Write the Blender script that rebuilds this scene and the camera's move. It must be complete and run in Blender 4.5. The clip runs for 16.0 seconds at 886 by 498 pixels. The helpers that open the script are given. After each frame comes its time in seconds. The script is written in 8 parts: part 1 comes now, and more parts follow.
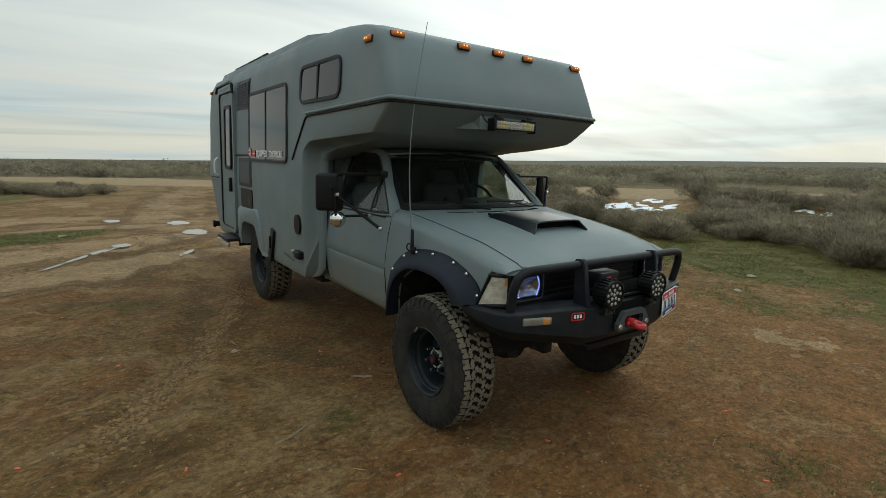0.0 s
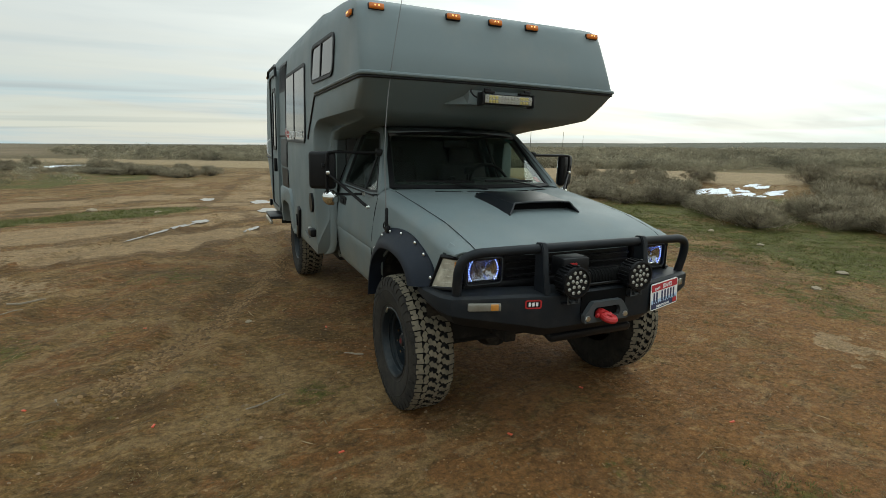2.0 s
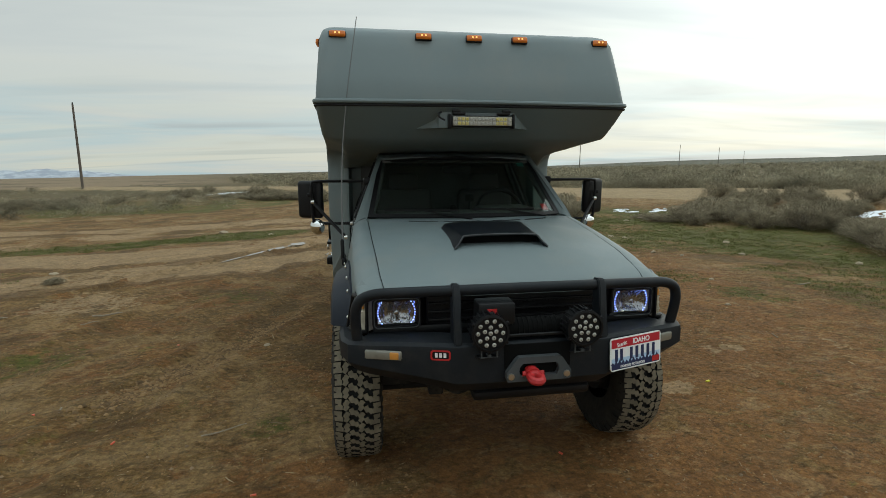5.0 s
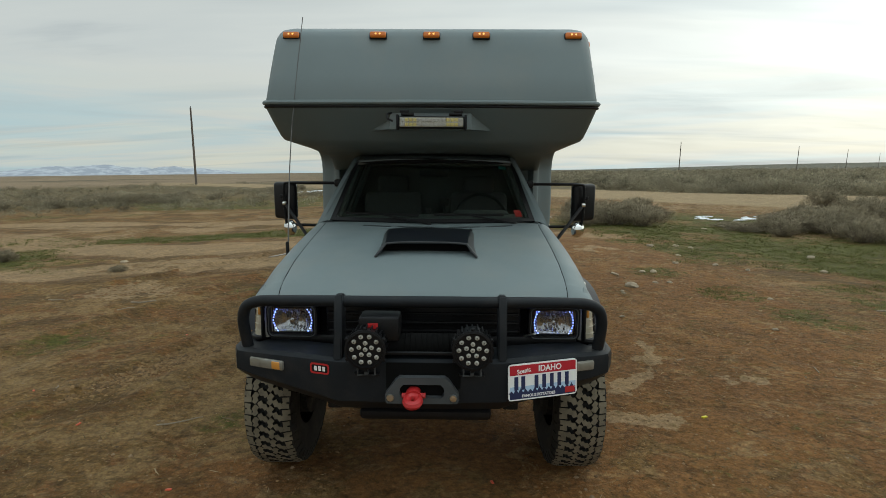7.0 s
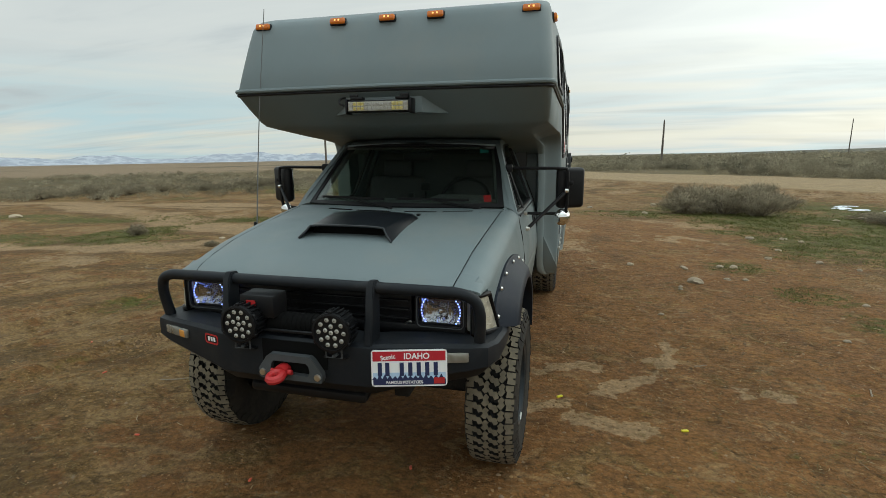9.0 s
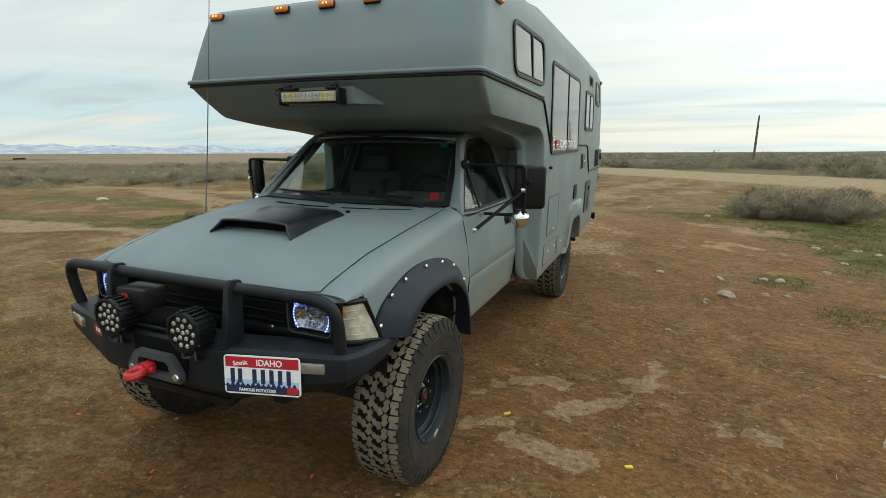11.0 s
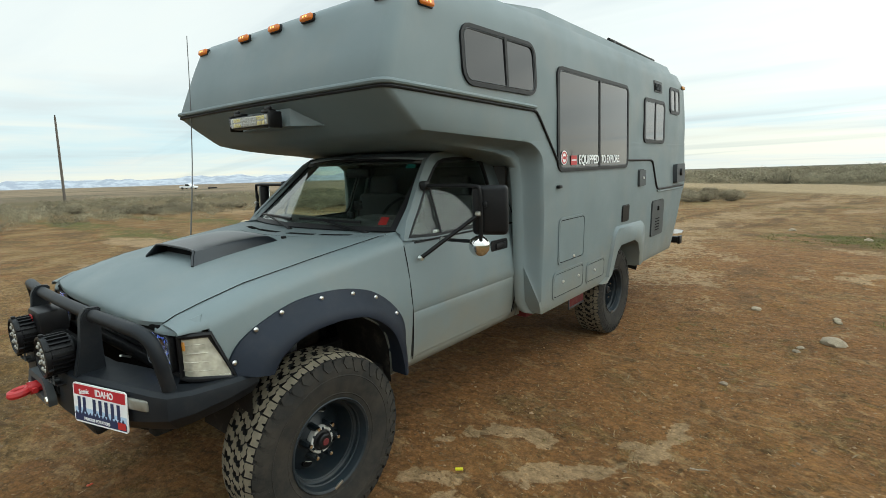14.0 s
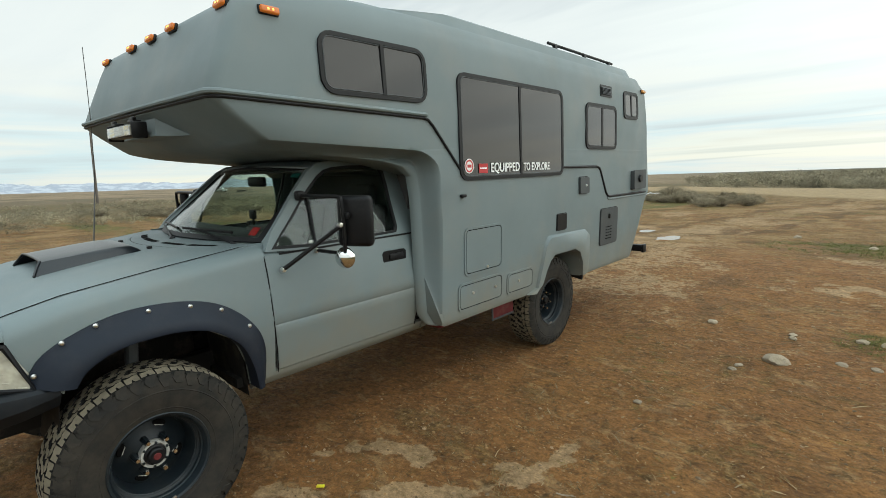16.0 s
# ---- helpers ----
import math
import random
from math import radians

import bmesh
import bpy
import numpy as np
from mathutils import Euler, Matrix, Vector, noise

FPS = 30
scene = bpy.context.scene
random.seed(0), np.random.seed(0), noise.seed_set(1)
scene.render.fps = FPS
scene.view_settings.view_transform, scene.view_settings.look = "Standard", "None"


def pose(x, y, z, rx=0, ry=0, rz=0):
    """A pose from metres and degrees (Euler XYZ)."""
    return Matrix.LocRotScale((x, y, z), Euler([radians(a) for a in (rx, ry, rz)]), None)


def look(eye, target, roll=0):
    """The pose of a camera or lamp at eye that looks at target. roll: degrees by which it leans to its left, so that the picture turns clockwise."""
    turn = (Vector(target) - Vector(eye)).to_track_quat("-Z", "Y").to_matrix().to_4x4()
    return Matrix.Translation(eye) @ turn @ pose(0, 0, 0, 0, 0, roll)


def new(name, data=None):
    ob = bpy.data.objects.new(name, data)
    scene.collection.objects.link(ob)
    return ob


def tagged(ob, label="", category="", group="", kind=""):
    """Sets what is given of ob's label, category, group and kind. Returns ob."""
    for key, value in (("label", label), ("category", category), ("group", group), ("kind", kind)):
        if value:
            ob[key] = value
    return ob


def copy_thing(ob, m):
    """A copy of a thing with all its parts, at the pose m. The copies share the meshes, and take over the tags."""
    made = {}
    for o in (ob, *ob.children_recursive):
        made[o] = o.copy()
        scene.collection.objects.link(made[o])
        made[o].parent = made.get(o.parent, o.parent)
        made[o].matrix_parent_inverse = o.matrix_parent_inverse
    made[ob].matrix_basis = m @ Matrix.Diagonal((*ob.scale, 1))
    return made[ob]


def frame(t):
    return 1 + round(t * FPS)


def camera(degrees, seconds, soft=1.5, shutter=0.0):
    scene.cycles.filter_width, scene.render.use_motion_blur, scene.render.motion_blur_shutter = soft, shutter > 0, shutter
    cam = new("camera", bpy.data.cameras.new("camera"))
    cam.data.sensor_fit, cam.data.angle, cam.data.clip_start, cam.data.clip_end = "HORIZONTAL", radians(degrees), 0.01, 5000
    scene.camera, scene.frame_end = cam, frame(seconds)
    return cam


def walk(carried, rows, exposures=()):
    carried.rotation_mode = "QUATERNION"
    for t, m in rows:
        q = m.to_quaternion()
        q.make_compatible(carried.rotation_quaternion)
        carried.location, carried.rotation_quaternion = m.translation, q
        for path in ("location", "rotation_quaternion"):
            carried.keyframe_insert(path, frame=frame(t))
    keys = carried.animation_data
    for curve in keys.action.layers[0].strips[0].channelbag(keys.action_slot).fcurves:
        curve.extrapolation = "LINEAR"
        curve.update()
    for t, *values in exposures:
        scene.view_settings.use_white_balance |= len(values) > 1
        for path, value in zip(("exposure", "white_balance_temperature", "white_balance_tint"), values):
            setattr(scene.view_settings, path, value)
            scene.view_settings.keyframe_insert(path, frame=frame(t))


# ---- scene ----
cam = camera(82.8, 16.0, soft=0.55)
METRES, EYE, TILT, LEAN, TURN = 6.646, 1.615, 0.0, 0.0, -35.9
START = (-2.533, -2.426)  # the first eye, from the truck's front axle
ROWS = [
    (0.0, 0.0, 0.0, 0.0, 0.34, -9.99, -1.95),
    (0.5, 0.0295, 0.0117, -0.0026, 1.42, -10.35, -1.76),
    (1.0, 0.0583, 0.0235, -0.0016, 3.6, -10.75, -1.14),
    (1.5, 0.0817, 0.027, -0.0019, 7.97, -11.29, -1.07),
    (2.0, 0.1108, 0.0257, -0.0028, 11.17, -12.15, -1.6),
    (2.5, 0.1315, 0.0307, -0.0028, 11.54, -12.0, -1.45),
    (3.0, 0.1548, 0.0487, -0.0028, 12.06, -11.13, -0.95),
    (3.5, 0.1741, 0.0631, -0.0008, 14.38, -10.2, -0.34),
    (4.0, 0.2, 0.075, 0.0003, 17.88, -9.91, -0.27),
    (6.5, 0.3233, 0.1817, 0.0062, 36.08, -9.91, 0.04),
    (7.0, 0.3457, 0.2019, 0.0051, 36.67, -9.82, -0.33),
    (7.5, 0.371, 0.2321, 0.0071, 37.59, -9.05, 0.42),
    (8.0, 0.4033, 0.2585, 0.0072, 43.42, -9.16, 1.25),
    (8.5, 0.4341, 0.2791, 0.0082, 49.22, -10.56, 0.76),
    (9.0, 0.4533, 0.3094, 0.004, 50.45, -11.5, 0.36),
    (11.5, 0.5091, 0.4477, 0.004, 62.82, -11.68, 0.09),
    (12.0, 0.5207, 0.4719, 0.0025, 66.9, -11.09, 0.83),
    (12.5, 0.5371, 0.5072, 0.0024, 69.71, -11.91, 1.15),
    (13.0, 0.5376, 0.5357, -0.0009, 69.74, -12.79, 0.96),
    (13.5, 0.5264, 0.5697, 0.0002, 71.05, -11.63, 0.75),
    (14.0, 0.5228, 0.5904, 0.0002, 74.55, -9.6, 1.6),
    (14.5, 0.5323, 0.6209, 0.0018, 78.47, -8.87, 2.27),
    (15.0, 0.5417, 0.6569, 0.0023, 79.42, -9.31, 3.02),
    (15.5, 0.5444, 0.6859, 0.0004, 77.99, -9.37, 2.25),
    (16.0, 0.5427, 0.7182, 0.0018, 77.56, -9.15, 1.65),
]
EXPOSURES = [(0.0, -0.62, 6380, 1), (1.0, -0.54, 6380, 1), (2.5, -0.31, 6380, 1), (3.0, -0.26, 6380, 1), (4.0, -0.54, 6380, 1), (8.0, -0.52, 6420, 2), (9.0, -0.36, 6420, 2), (11.5, -0.09, 6380, 1), (12.5, -0.03, 6330, 1), (13.5, 0.16, 6280, 1), (14.5, 0.0, 6330, 1), (16.0, 0.03, 6380, 2)]
walk(cam, [(t, pose(*START, EYE, TILT, LEAN, TURN) @ pose(METRES * x, METRES * y, METRES * z, 90 + pitch, roll, yaw)) for t, x, y, z, yaw, pitch, roll in ROWS], EXPOSURES)

# ---- world and light ----
SUN_AZ, SUN_EL = 52.0, 20.0          # degrees from +y towards +x, and above the horizon
LEVEL = (radians(1.0), radians(1.0))  # the plain falls away to the rear and to the left by this much


def build_world():
    world = bpy.data.worlds.new("overcast")
    scene.world = world
    world.use_nodes = True
    nt = world.node_tree
    nt.nodes.clear()
    N, L = nt.nodes.new, nt.links.new

    def math_node(op, a, b=None, c=None, clamp=False):
        n = N("ShaderNodeMath")
        n.operation, n.use_clamp = op, clamp
        for i, v in enumerate((a, b, c)):
            if v is None:
                continue
            if isinstance(v, (int, float)):
                n.inputs[i].default_value = v
            else:
                L(v, n.inputs[i])
        return n.outputs[0]

    coord = N("ShaderNodeTexCoord")
    turn = N("ShaderNodeMapping")
    turn.vector_type = "POINT"
    turn.inputs["Rotation"].default_value = (LEVEL[0], LEVEL[1], 0)
    L(coord.outputs["Generated"], turn.inputs["Vector"])
    way = turn.outputs[0]
    sky = N("ShaderNodeTexSky")
    sky.sky_type, sky.sun_disc = "NISHITA", False
    sky.sun_elevation, sky.sun_rotation = radians(SUN_EL), radians(SUN_AZ)
    sky.air_density, sky.dust_density = 1.0, 1.5
    L(way, sky.inputs["Vector"])
    sep = N("ShaderNodeSeparateXYZ")
    L(way, sep.inputs[0])
    up = math_node("MAXIMUM", sep.outputs["Z"], 0.0)
    # a flat cloud deck, seen in perspective
    lift = math_node("ADD", up, 0.10)
    flat = N("ShaderNodeCombineXYZ")
    L(math_node("DIVIDE", sep.outputs["X"], lift), flat.inputs[0])
    L(math_node("DIVIDE", sep.outputs["Y"], lift), flat.inputs[1])
    spun = N("ShaderNodeMapping")
    spun.inputs["Rotation"].default_value = (0, 0, radians(-20))
    spun.inputs["Scale"].default_value = (0.42, 1.05, 1.0)
    spun.inputs["Location"].default_value = (1.7, 0.4, 0)
    L(flat.outputs[0], spun.inputs["Vector"])

    def cloud(scale, detail, rough, warp):
        n = N("ShaderNodeTexNoise")
        n.inputs["Scale"].default_value, n.inputs["Detail"].default_value = scale, detail
        n.inputs["Roughness"].default_value, n.inputs["Distortion"].default_value = rough, warp
        L(spun.outputs[0], n.inputs["Vector"])
        return n.outputs["Fac"]

    def ramp(fac, *stops):
        n = N("ShaderNodeValToRGB")
        el = n.color_ramp.elements
        while len(el) < len(stops):
            el.new(0.5)
        for e, (p, c) in zip(el, stops):
            e.position, e.color = p, (*c, 1)
        L(fac, n.inputs[0])
        return n.outputs[0]

    deck = cloud(0.55, 6, 0.55, 0.6)
    fine = cloud(1.6, 5, 0.52, 0.7)
    both = math_node("ADD", math_node("MULTIPLY", deck, 0.68), math_node("MULTIPLY", fine, 0.32))
    grey = ramp(both, (0.34, (0.72, 0.76, 0.80)), (0.43, (0.92, 0.945, 0.955)), (0.53, (0.98, 0.995, 0.99)), (0.62, (1.0, 1.0, 0.975)))
    # thinner cloud round the hidden sun
    sun_way = N("ShaderNodeVectorMath")
    sun_way.operation = "DOT_PRODUCT"
    az, el = radians(SUN_AZ), radians(SUN_EL)
    sun_way.inputs[1].default_value = (math.sin(az) * math.cos(el), math.cos(az) * math.cos(el), math.sin(el))
    L(way, sun_way.inputs[0])
    near = math_node("MAXIMUM", sun_way.outputs["Value"], 0.0)
    glow = math_node("ADD", math_node("MULTIPLY", math_node("POWER", near, 3.0), 0.72), math_node("MULTIPLY", math_node("POWER", near, 20.0), 0.45))
    glow = math_node("MULTIPLY", glow, math_node("ADD", 0.45, math_node("MULTIPLY", fine, 1.1)))
    shine = N("ShaderNodeVectorMath")
    shine.operation = "SCALE"
    shine.inputs[0].default_value = (1.0, 0.975, 0.92)
    L(glow, shine.inputs["Scale"])
    total = N("ShaderNodeVectorMath")
    L(grey, total.inputs[0])
    L(shine.outputs[0], total.inputs[1])
    # added fill: the unseen sky behind the walk, brightened to light the truck's front
    fill_way = N("ShaderNodeVectorMath")
    fill_way.operation = "DOT_PRODUCT"
    fill_way.inputs[1].default_value = (0.55, -0.82, 0.15)
    L(way, fill_way.inputs[0])
    lit = N("ShaderNodeVectorMath")
    lit.operation = "SCALE"
    lit.inputs[0].default_value = (1.0, 0.99, 0.97)
    L(math_node("MULTIPLY", math_node("POWER", math_node("MAXIMUM", fill_way.outputs["Value"], 0.0), 1.5), 0.22), lit.inputs["Scale"])
    front = N("ShaderNodeVectorMath")
    L(total.outputs[0], front.inputs[0])
    L(lit.outputs[0], front.inputs[1])
    # the deck is thinnest and brightest overhead
    high = N("ShaderNodeMix")
    high.data_type, high.blend_type = "RGBA", "MULTIPLY"
    L(math_node("MULTIPLY", math_node("SUBTRACT", up, 0.34, clamp=True), 2.0, clamp=True), high.inputs["Factor"])
    L(front.outputs[0], high.inputs["A"])
    high.inputs["B"].default_value = (1.78, 1.91, 2.00, 1)
    # bands of open and warm sky low down
    low = math_node("SUBTRACT", 1.0, math_node("MULTIPLY", up, 5.0), clamp=True)
    band = N("ShaderNodeMapping")
    band.inputs["Scale"].default_value = (1.1, 1.1, 16.0)
    L(way, band.inputs["Vector"])
    streak = N("ShaderNodeTexNoise")
    streak.inputs["Scale"].default_value, streak.inputs["Detail"].default_value, streak.inputs["Distortion"].default_value = 1.5, 7, 0.4
    L(band.outputs[0], streak.inputs["Vector"])
    bands = ramp(streak.outputs["Fac"], (0.38, (0.54, 0.61, 0.66)), (0.455, (0.66, 0.82, 0.88)), (0.525, (0.90, 0.89, 0.84)), (0.60, (1.05, 0.98, 0.82)))
    mixed = N("ShaderNodeMix")
    mixed.data_type = "RGBA"
    L(math_node("MULTIPLY", low, 0.85), mixed.inputs["Factor"])
    L(high.outputs["Result"], mixed.inputs["A"])
    warm = N("ShaderNodeVectorMath")
    lit_bands = N("ShaderNodeVectorMath")
    L(bands, lit_bands.inputs[0])
    L(lit.outputs[0], lit_bands.inputs[1])
    L(lit_bands.outputs[0], warm.inputs[0])
    half = N("ShaderNodeVectorMath")
    half.operation = "SCALE"
    half.inputs["Scale"].default_value = 0.5
    L(shine.outputs[0], half.inputs[0])
    L(half.outputs[0], warm.inputs[1])
    L(warm.outputs[0], mixed.inputs["B"])
    # open pale sky low down away from the sun
    far_way = N("ShaderNodeVectorMath")
    far_way.operation = "DOT_PRODUCT"
    far_way.inputs[1].default_value = (-0.74, 0.67, 0.05)
    L(way, far_way.inputs[0])
    rift = math_node("POWER", math_node("MAXIMUM", far_way.outputs["Value"], 0.0), 7.0)
    rift = math_node("MULTIPLY", rift, math_node("SUBTRACT", 1.0, math_node("MULTIPLY", math_node("ABSOLUTE", math_node("SUBTRACT", up, 0.075)), 10.0), clamp=True))
    rift = math_node("MULTIPLY", rift, math_node("MULTIPLY", math_node("SUBTRACT", fine, 0.30, clamp=True), 4.0, clamp=True))
    opened = N("ShaderNodeMix")
    opened.data_type = "RGBA"
    L(math_node("MULTIPLY", rift, 0.8), opened.inputs["Factor"])
    L(mixed.outputs["Result"], opened.inputs["A"])
    opened.inputs["B"].default_value = (0.70, 0.90, 0.98, 1)
    # long grey streaks under the deck
    spun2 = N("ShaderNodeMapping")
    spun2.inputs["Rotation"].default_value = (0, 0, radians(28))
    spun2.inputs["Scale"].default_value = (0.22, 1.5, 1.0)
    spun2.inputs["Location"].default_value = (3.1, 0.9, 0)
    L(flat.outputs[0], spun2.inputs["Vector"])
    wisp = N("ShaderNodeTexNoise")
    wisp.inputs["Scale"].default_value, wisp.inputs["Detail"].default_value, wisp.inputs["Roughness"].default_value, wisp.inputs["Distortion"].default_value = 0.8, 4, 0.5, 0.5
    L(spun2.outputs[0], wisp.inputs["Vector"])
    streaked = N("ShaderNodeMix")
    streaked.data_type, streaked.blend_type = "RGBA", "MULTIPLY"
    L(math_node("MULTIPLY", math_node("SUBTRACT", wisp.outputs["Fac"], 0.54, clamp=True), 6.0, clamp=True), streaked.inputs["Factor"])
    L(opened.outputs["Result"], streaked.inputs["A"])
    streaked.inputs["B"].default_value = (0.80, 0.83, 0.86, 1)
    thin = N("ShaderNodeBackground")
    thin.inputs["Strength"].default_value = 0.06
    L(sky.outputs[0], thin.inputs["Color"])
    cover = N("ShaderNodeBackground")
    cover.inputs["Strength"].default_value = SKY
    L(streaked.outputs["Result"], cover.inputs["Color"])
    blend = N("ShaderNodeMixShader")
    blend.inputs[0].default_value = 0.90
    L(thin.outputs[0], blend.inputs[1])
    L(cover.outputs[0], blend.inputs[2])
    out = N("ShaderNodeOutputWorld")
    L(blend.outputs[0], out.inputs[0])


SKY = 1.0
build_world()
lamp = bpy.data.lights.new("sun", "SUN")
lamp.energy, lamp.angle, lamp.color = 0.60, radians(80), (1.0, 0.95, 0.87)
sun = new("sun", lamp)
_az, _el = radians(SUN_AZ), radians(SUN_EL)
sun.matrix_world = look((math.sin(_az) * math.cos(_el) * 50, math.cos(_az) * math.cos(_el) * 50, math.sin(_el) * 50), (0, 0, 0))
scene.view_settings.exposure = 0.0

# ---- materials ----


class Mat:
    """A small builder round one node material."""

    def __init__(self, name, base, rough=0.6, metal=0.0, spec=0.5):
        self.mat = bpy.data.materials.new(name)
        self.mat.use_nodes = True
        self.mat.diffuse_color = (*base, 1)
        self.nt = self.mat.node_tree
        self.bsdf = self.nt.nodes["Principled BSDF"]
        self.base = base
        self.bsdf.inputs["Base Color"].default_value = (*base, 1)
        self.bsdf.inputs["Roughness"].default_value = rough
        self.bsdf.inputs["Metallic"].default_value = metal
        self.bsdf.inputs["Specular IOR Level"].default_value = spec
        self.height = None
        self.colour = None

    def N(self, kind):
        return self.nt.nodes.new(kind)

    def L(self, a, b):
        self.nt.links.new(a, b)

    def place(self):
        return self.N("ShaderNodeTexCoord").outputs["Object"]

    def noise(self, scale, detail=4, rough=0.55, stretch=None, warp=0.0):
        n = self.N("ShaderNodeTexNoise")
        n.inputs["Scale"].default_value, n.inputs["Detail"].default_value = scale, detail
        n.inputs["Roughness"].default_value, n.inputs["Distortion"].default_value = rough, warp
        v = self.place()
        if stretch:
            m = self.N("ShaderNodeMapping")
            m.inputs["Scale"].default_value = stretch
            self.L(v, m.inputs["Vector"])
            v = m.outputs[0]
        self.L(v, n.inputs["Vector"])
        return n.outputs["Fac"]

    def crumbs(self, scale, stretch=(1, 1, 1)):
        """0 at the middle of a crumb, more towards the cracks."""
        n = self.N("ShaderNodeTexVoronoi")
        n.inputs["Scale"].default_value = scale
        m = self.N("ShaderNodeMapping")
        m.inputs["Scale"].default_value = stretch
        self.L(self.place(), m.inputs["Vector"])
        # frayed edges
        warp = self.N("ShaderNodeTexNoise")
        warp.inputs["Scale"].default_value = scale * 0.9
        mix = self.N("ShaderNodeVectorMath")
        mix.operation = "MULTIPLY_ADD"
        self.L(m.outputs[0], warp.inputs["Vector"])
        self.L(warp.outputs["Color"], mix.inputs[0])
        mix.inputs[1].default_value = (1.1 / scale,) * 3
        self.L(m.outputs[0], mix.inputs[2])
        self.L(mix.outputs[0], n.inputs["Vector"])
        return n.outputs["Distance"]

    def cut(self, fac, lo, hi, top=1.0):
        n = self.N("ShaderNodeMapRange")
        n.inputs["From Min"].default_value, n.inputs["From Max"].default_value, n.inputs["To Max"].default_value = lo, hi, top
        self.L(fac, n.inputs["Value"])
        return n.outputs[0]

    def over(self, fac, colour):
        """Lays a colour over what there is, by fac."""
        n = self.N("ShaderNodeMix")
        n.data_type = "RGBA"
        self.L(fac, n.inputs["Factor"])
        if self.colour is None:
            n.inputs["A"].default_value = (*self.base, 1)
        else:
            self.L(self.colour, n.inputs["A"])
        n.inputs["B"].default_value = (*colour, 1)
        self.colour = n.outputs["Result"]
        self.L(self.colour, self.bsdf.inputs["Base Color"])
        return self

    def shade(self, fac, lo, hi):
        """Varies the lightness of the paint by fac (0.3 to 0.7) from lo to hi times."""
        n = self.N("ShaderNodeMapRange")
        for k, v in (("From Min", 0.3), ("From Max", 0.7), ("To Min", lo), ("To Max", hi)):
            n.inputs[k].default_value = v
        self.L(fac, n.inputs["Value"])
        v = self.N("ShaderNodeVectorMath")
        v.operation = "SCALE"
        if self.colour is None:
            v.inputs[0].default_value = self.base
        else:
            self.L(self.colour, v.inputs[0])
        self.L(n.outputs[0], v.inputs["Scale"])
        self.colour = v.outputs[0]
        self.L(self.colour, self.bsdf.inputs["Base Color"])
        return self

    def random(self, lo, hi, island=False):
        n = self.N("ShaderNodeNewGeometry" if island else "ShaderNodeObjectInfo")
        r = n.outputs["Random Per Island" if island else "Random"]
        m = self.cut(r, 0, 1, 0.4)
        a = self.N("ShaderNodeMath")
        a.inputs[1].default_value = 0.3
        self.L(m, a.inputs[0])
        return self.shade(a.outputs[0], lo, hi)

    def bump(self, fac, strength, distance):
        n = self.N("ShaderNodeBump")
        n.inputs["Strength"].default_value, n.inputs["Distance"].default_value = strength, distance
        self.L(fac, n.inputs["Height"])
        if self.height is not None:
            self.L(self.height, n.inputs["Normal"])
        self.height = n.outputs[0]
        self.L(self.height, self.bsdf.inputs["Normal"])
        return self

    def gloss(self, fac, lo, hi):
        n = self.N("ShaderNodeMapRange")
        for k, v in (("From Min", 0.3), ("From Max", 0.7), ("To Min", lo), ("To Max", hi)):
            n.inputs[k].default_value = v
        self.L(fac, n.inputs["Value"])
        self.L(n.outputs[0], self.bsdf.inputs["Roughness"])
        return self

    def leafy(self, share):
        """Lets some light through thin leaves."""
        out = self.nt.nodes["Material Output"]
        thin = self.N("ShaderNodeBsdfTranslucent")
        self.L(self.colour, thin.inputs["Color"])
        mix = self.N("ShaderNodeMixShader")
        mix.inputs[0].default_value = share
        self.L(self.bsdf.outputs[0], mix.inputs[1])
        self.L(thin.outputs[0], mix.inputs[2])
        self.L(mix.outputs[0], out.inputs["Surface"])
        return self

    def light(self, colour, strength):
        self.bsdf.inputs["Emission Color"].default_value = (*colour, 1)
        self.bsdf.inputs["Emission Strength"].default_value = strength
        return self


def paint_material(name, base):
    m = Mat(name, base, 0.55)
    m.shade(m.noise(0.9, 5), 0.93, 1.07)
    dust = m.noise(2.2, 6, 0.65)
    m.over(m.cut(dust, 0.48, 0.78, 0.26), (0.25, 0.215, 0.165))
    # dried splash on the lowest panels
    sep = m.N("ShaderNodeSeparateXYZ")
    m.L(m.place(), sep.inputs[0])
    low = m.N("ShaderNodeMath")
    low.operation = "MULTIPLY_ADD"
    m.L(m.noise(3.5, 7, 0.68), low.inputs[0])
    low.inputs[1].default_value = 0.9
    m.L(sep.outputs["Z"], low.inputs[2])
    m.over(m.cut(low.outputs[0], 1.38, 0.95, 0.50), (0.195, 0.165, 0.112))
    m.gloss(m.noise(3.0, 4), 0.46, 0.62)
    m.bump(m.noise(420, 2), 0.22, 0.0015)
    m.bump(m.noise(6, 3), 0.05, 0.01)
    return m.mat


def plastic_material(name, base, rough=0.55, dust=0.15):
    m = Mat(name, base, rough, 0.0, 0.22)
    m.shade(m.noise(5, 5), 0.85, 1.15)
    m.over(m.cut(m.noise(7, 6, 0.7), 0.5, 0.8, dust), (0.20, 0.165, 0.125))
    m.bump(m.noise(300, 2), 0.15, 0.001)
    return m.mat


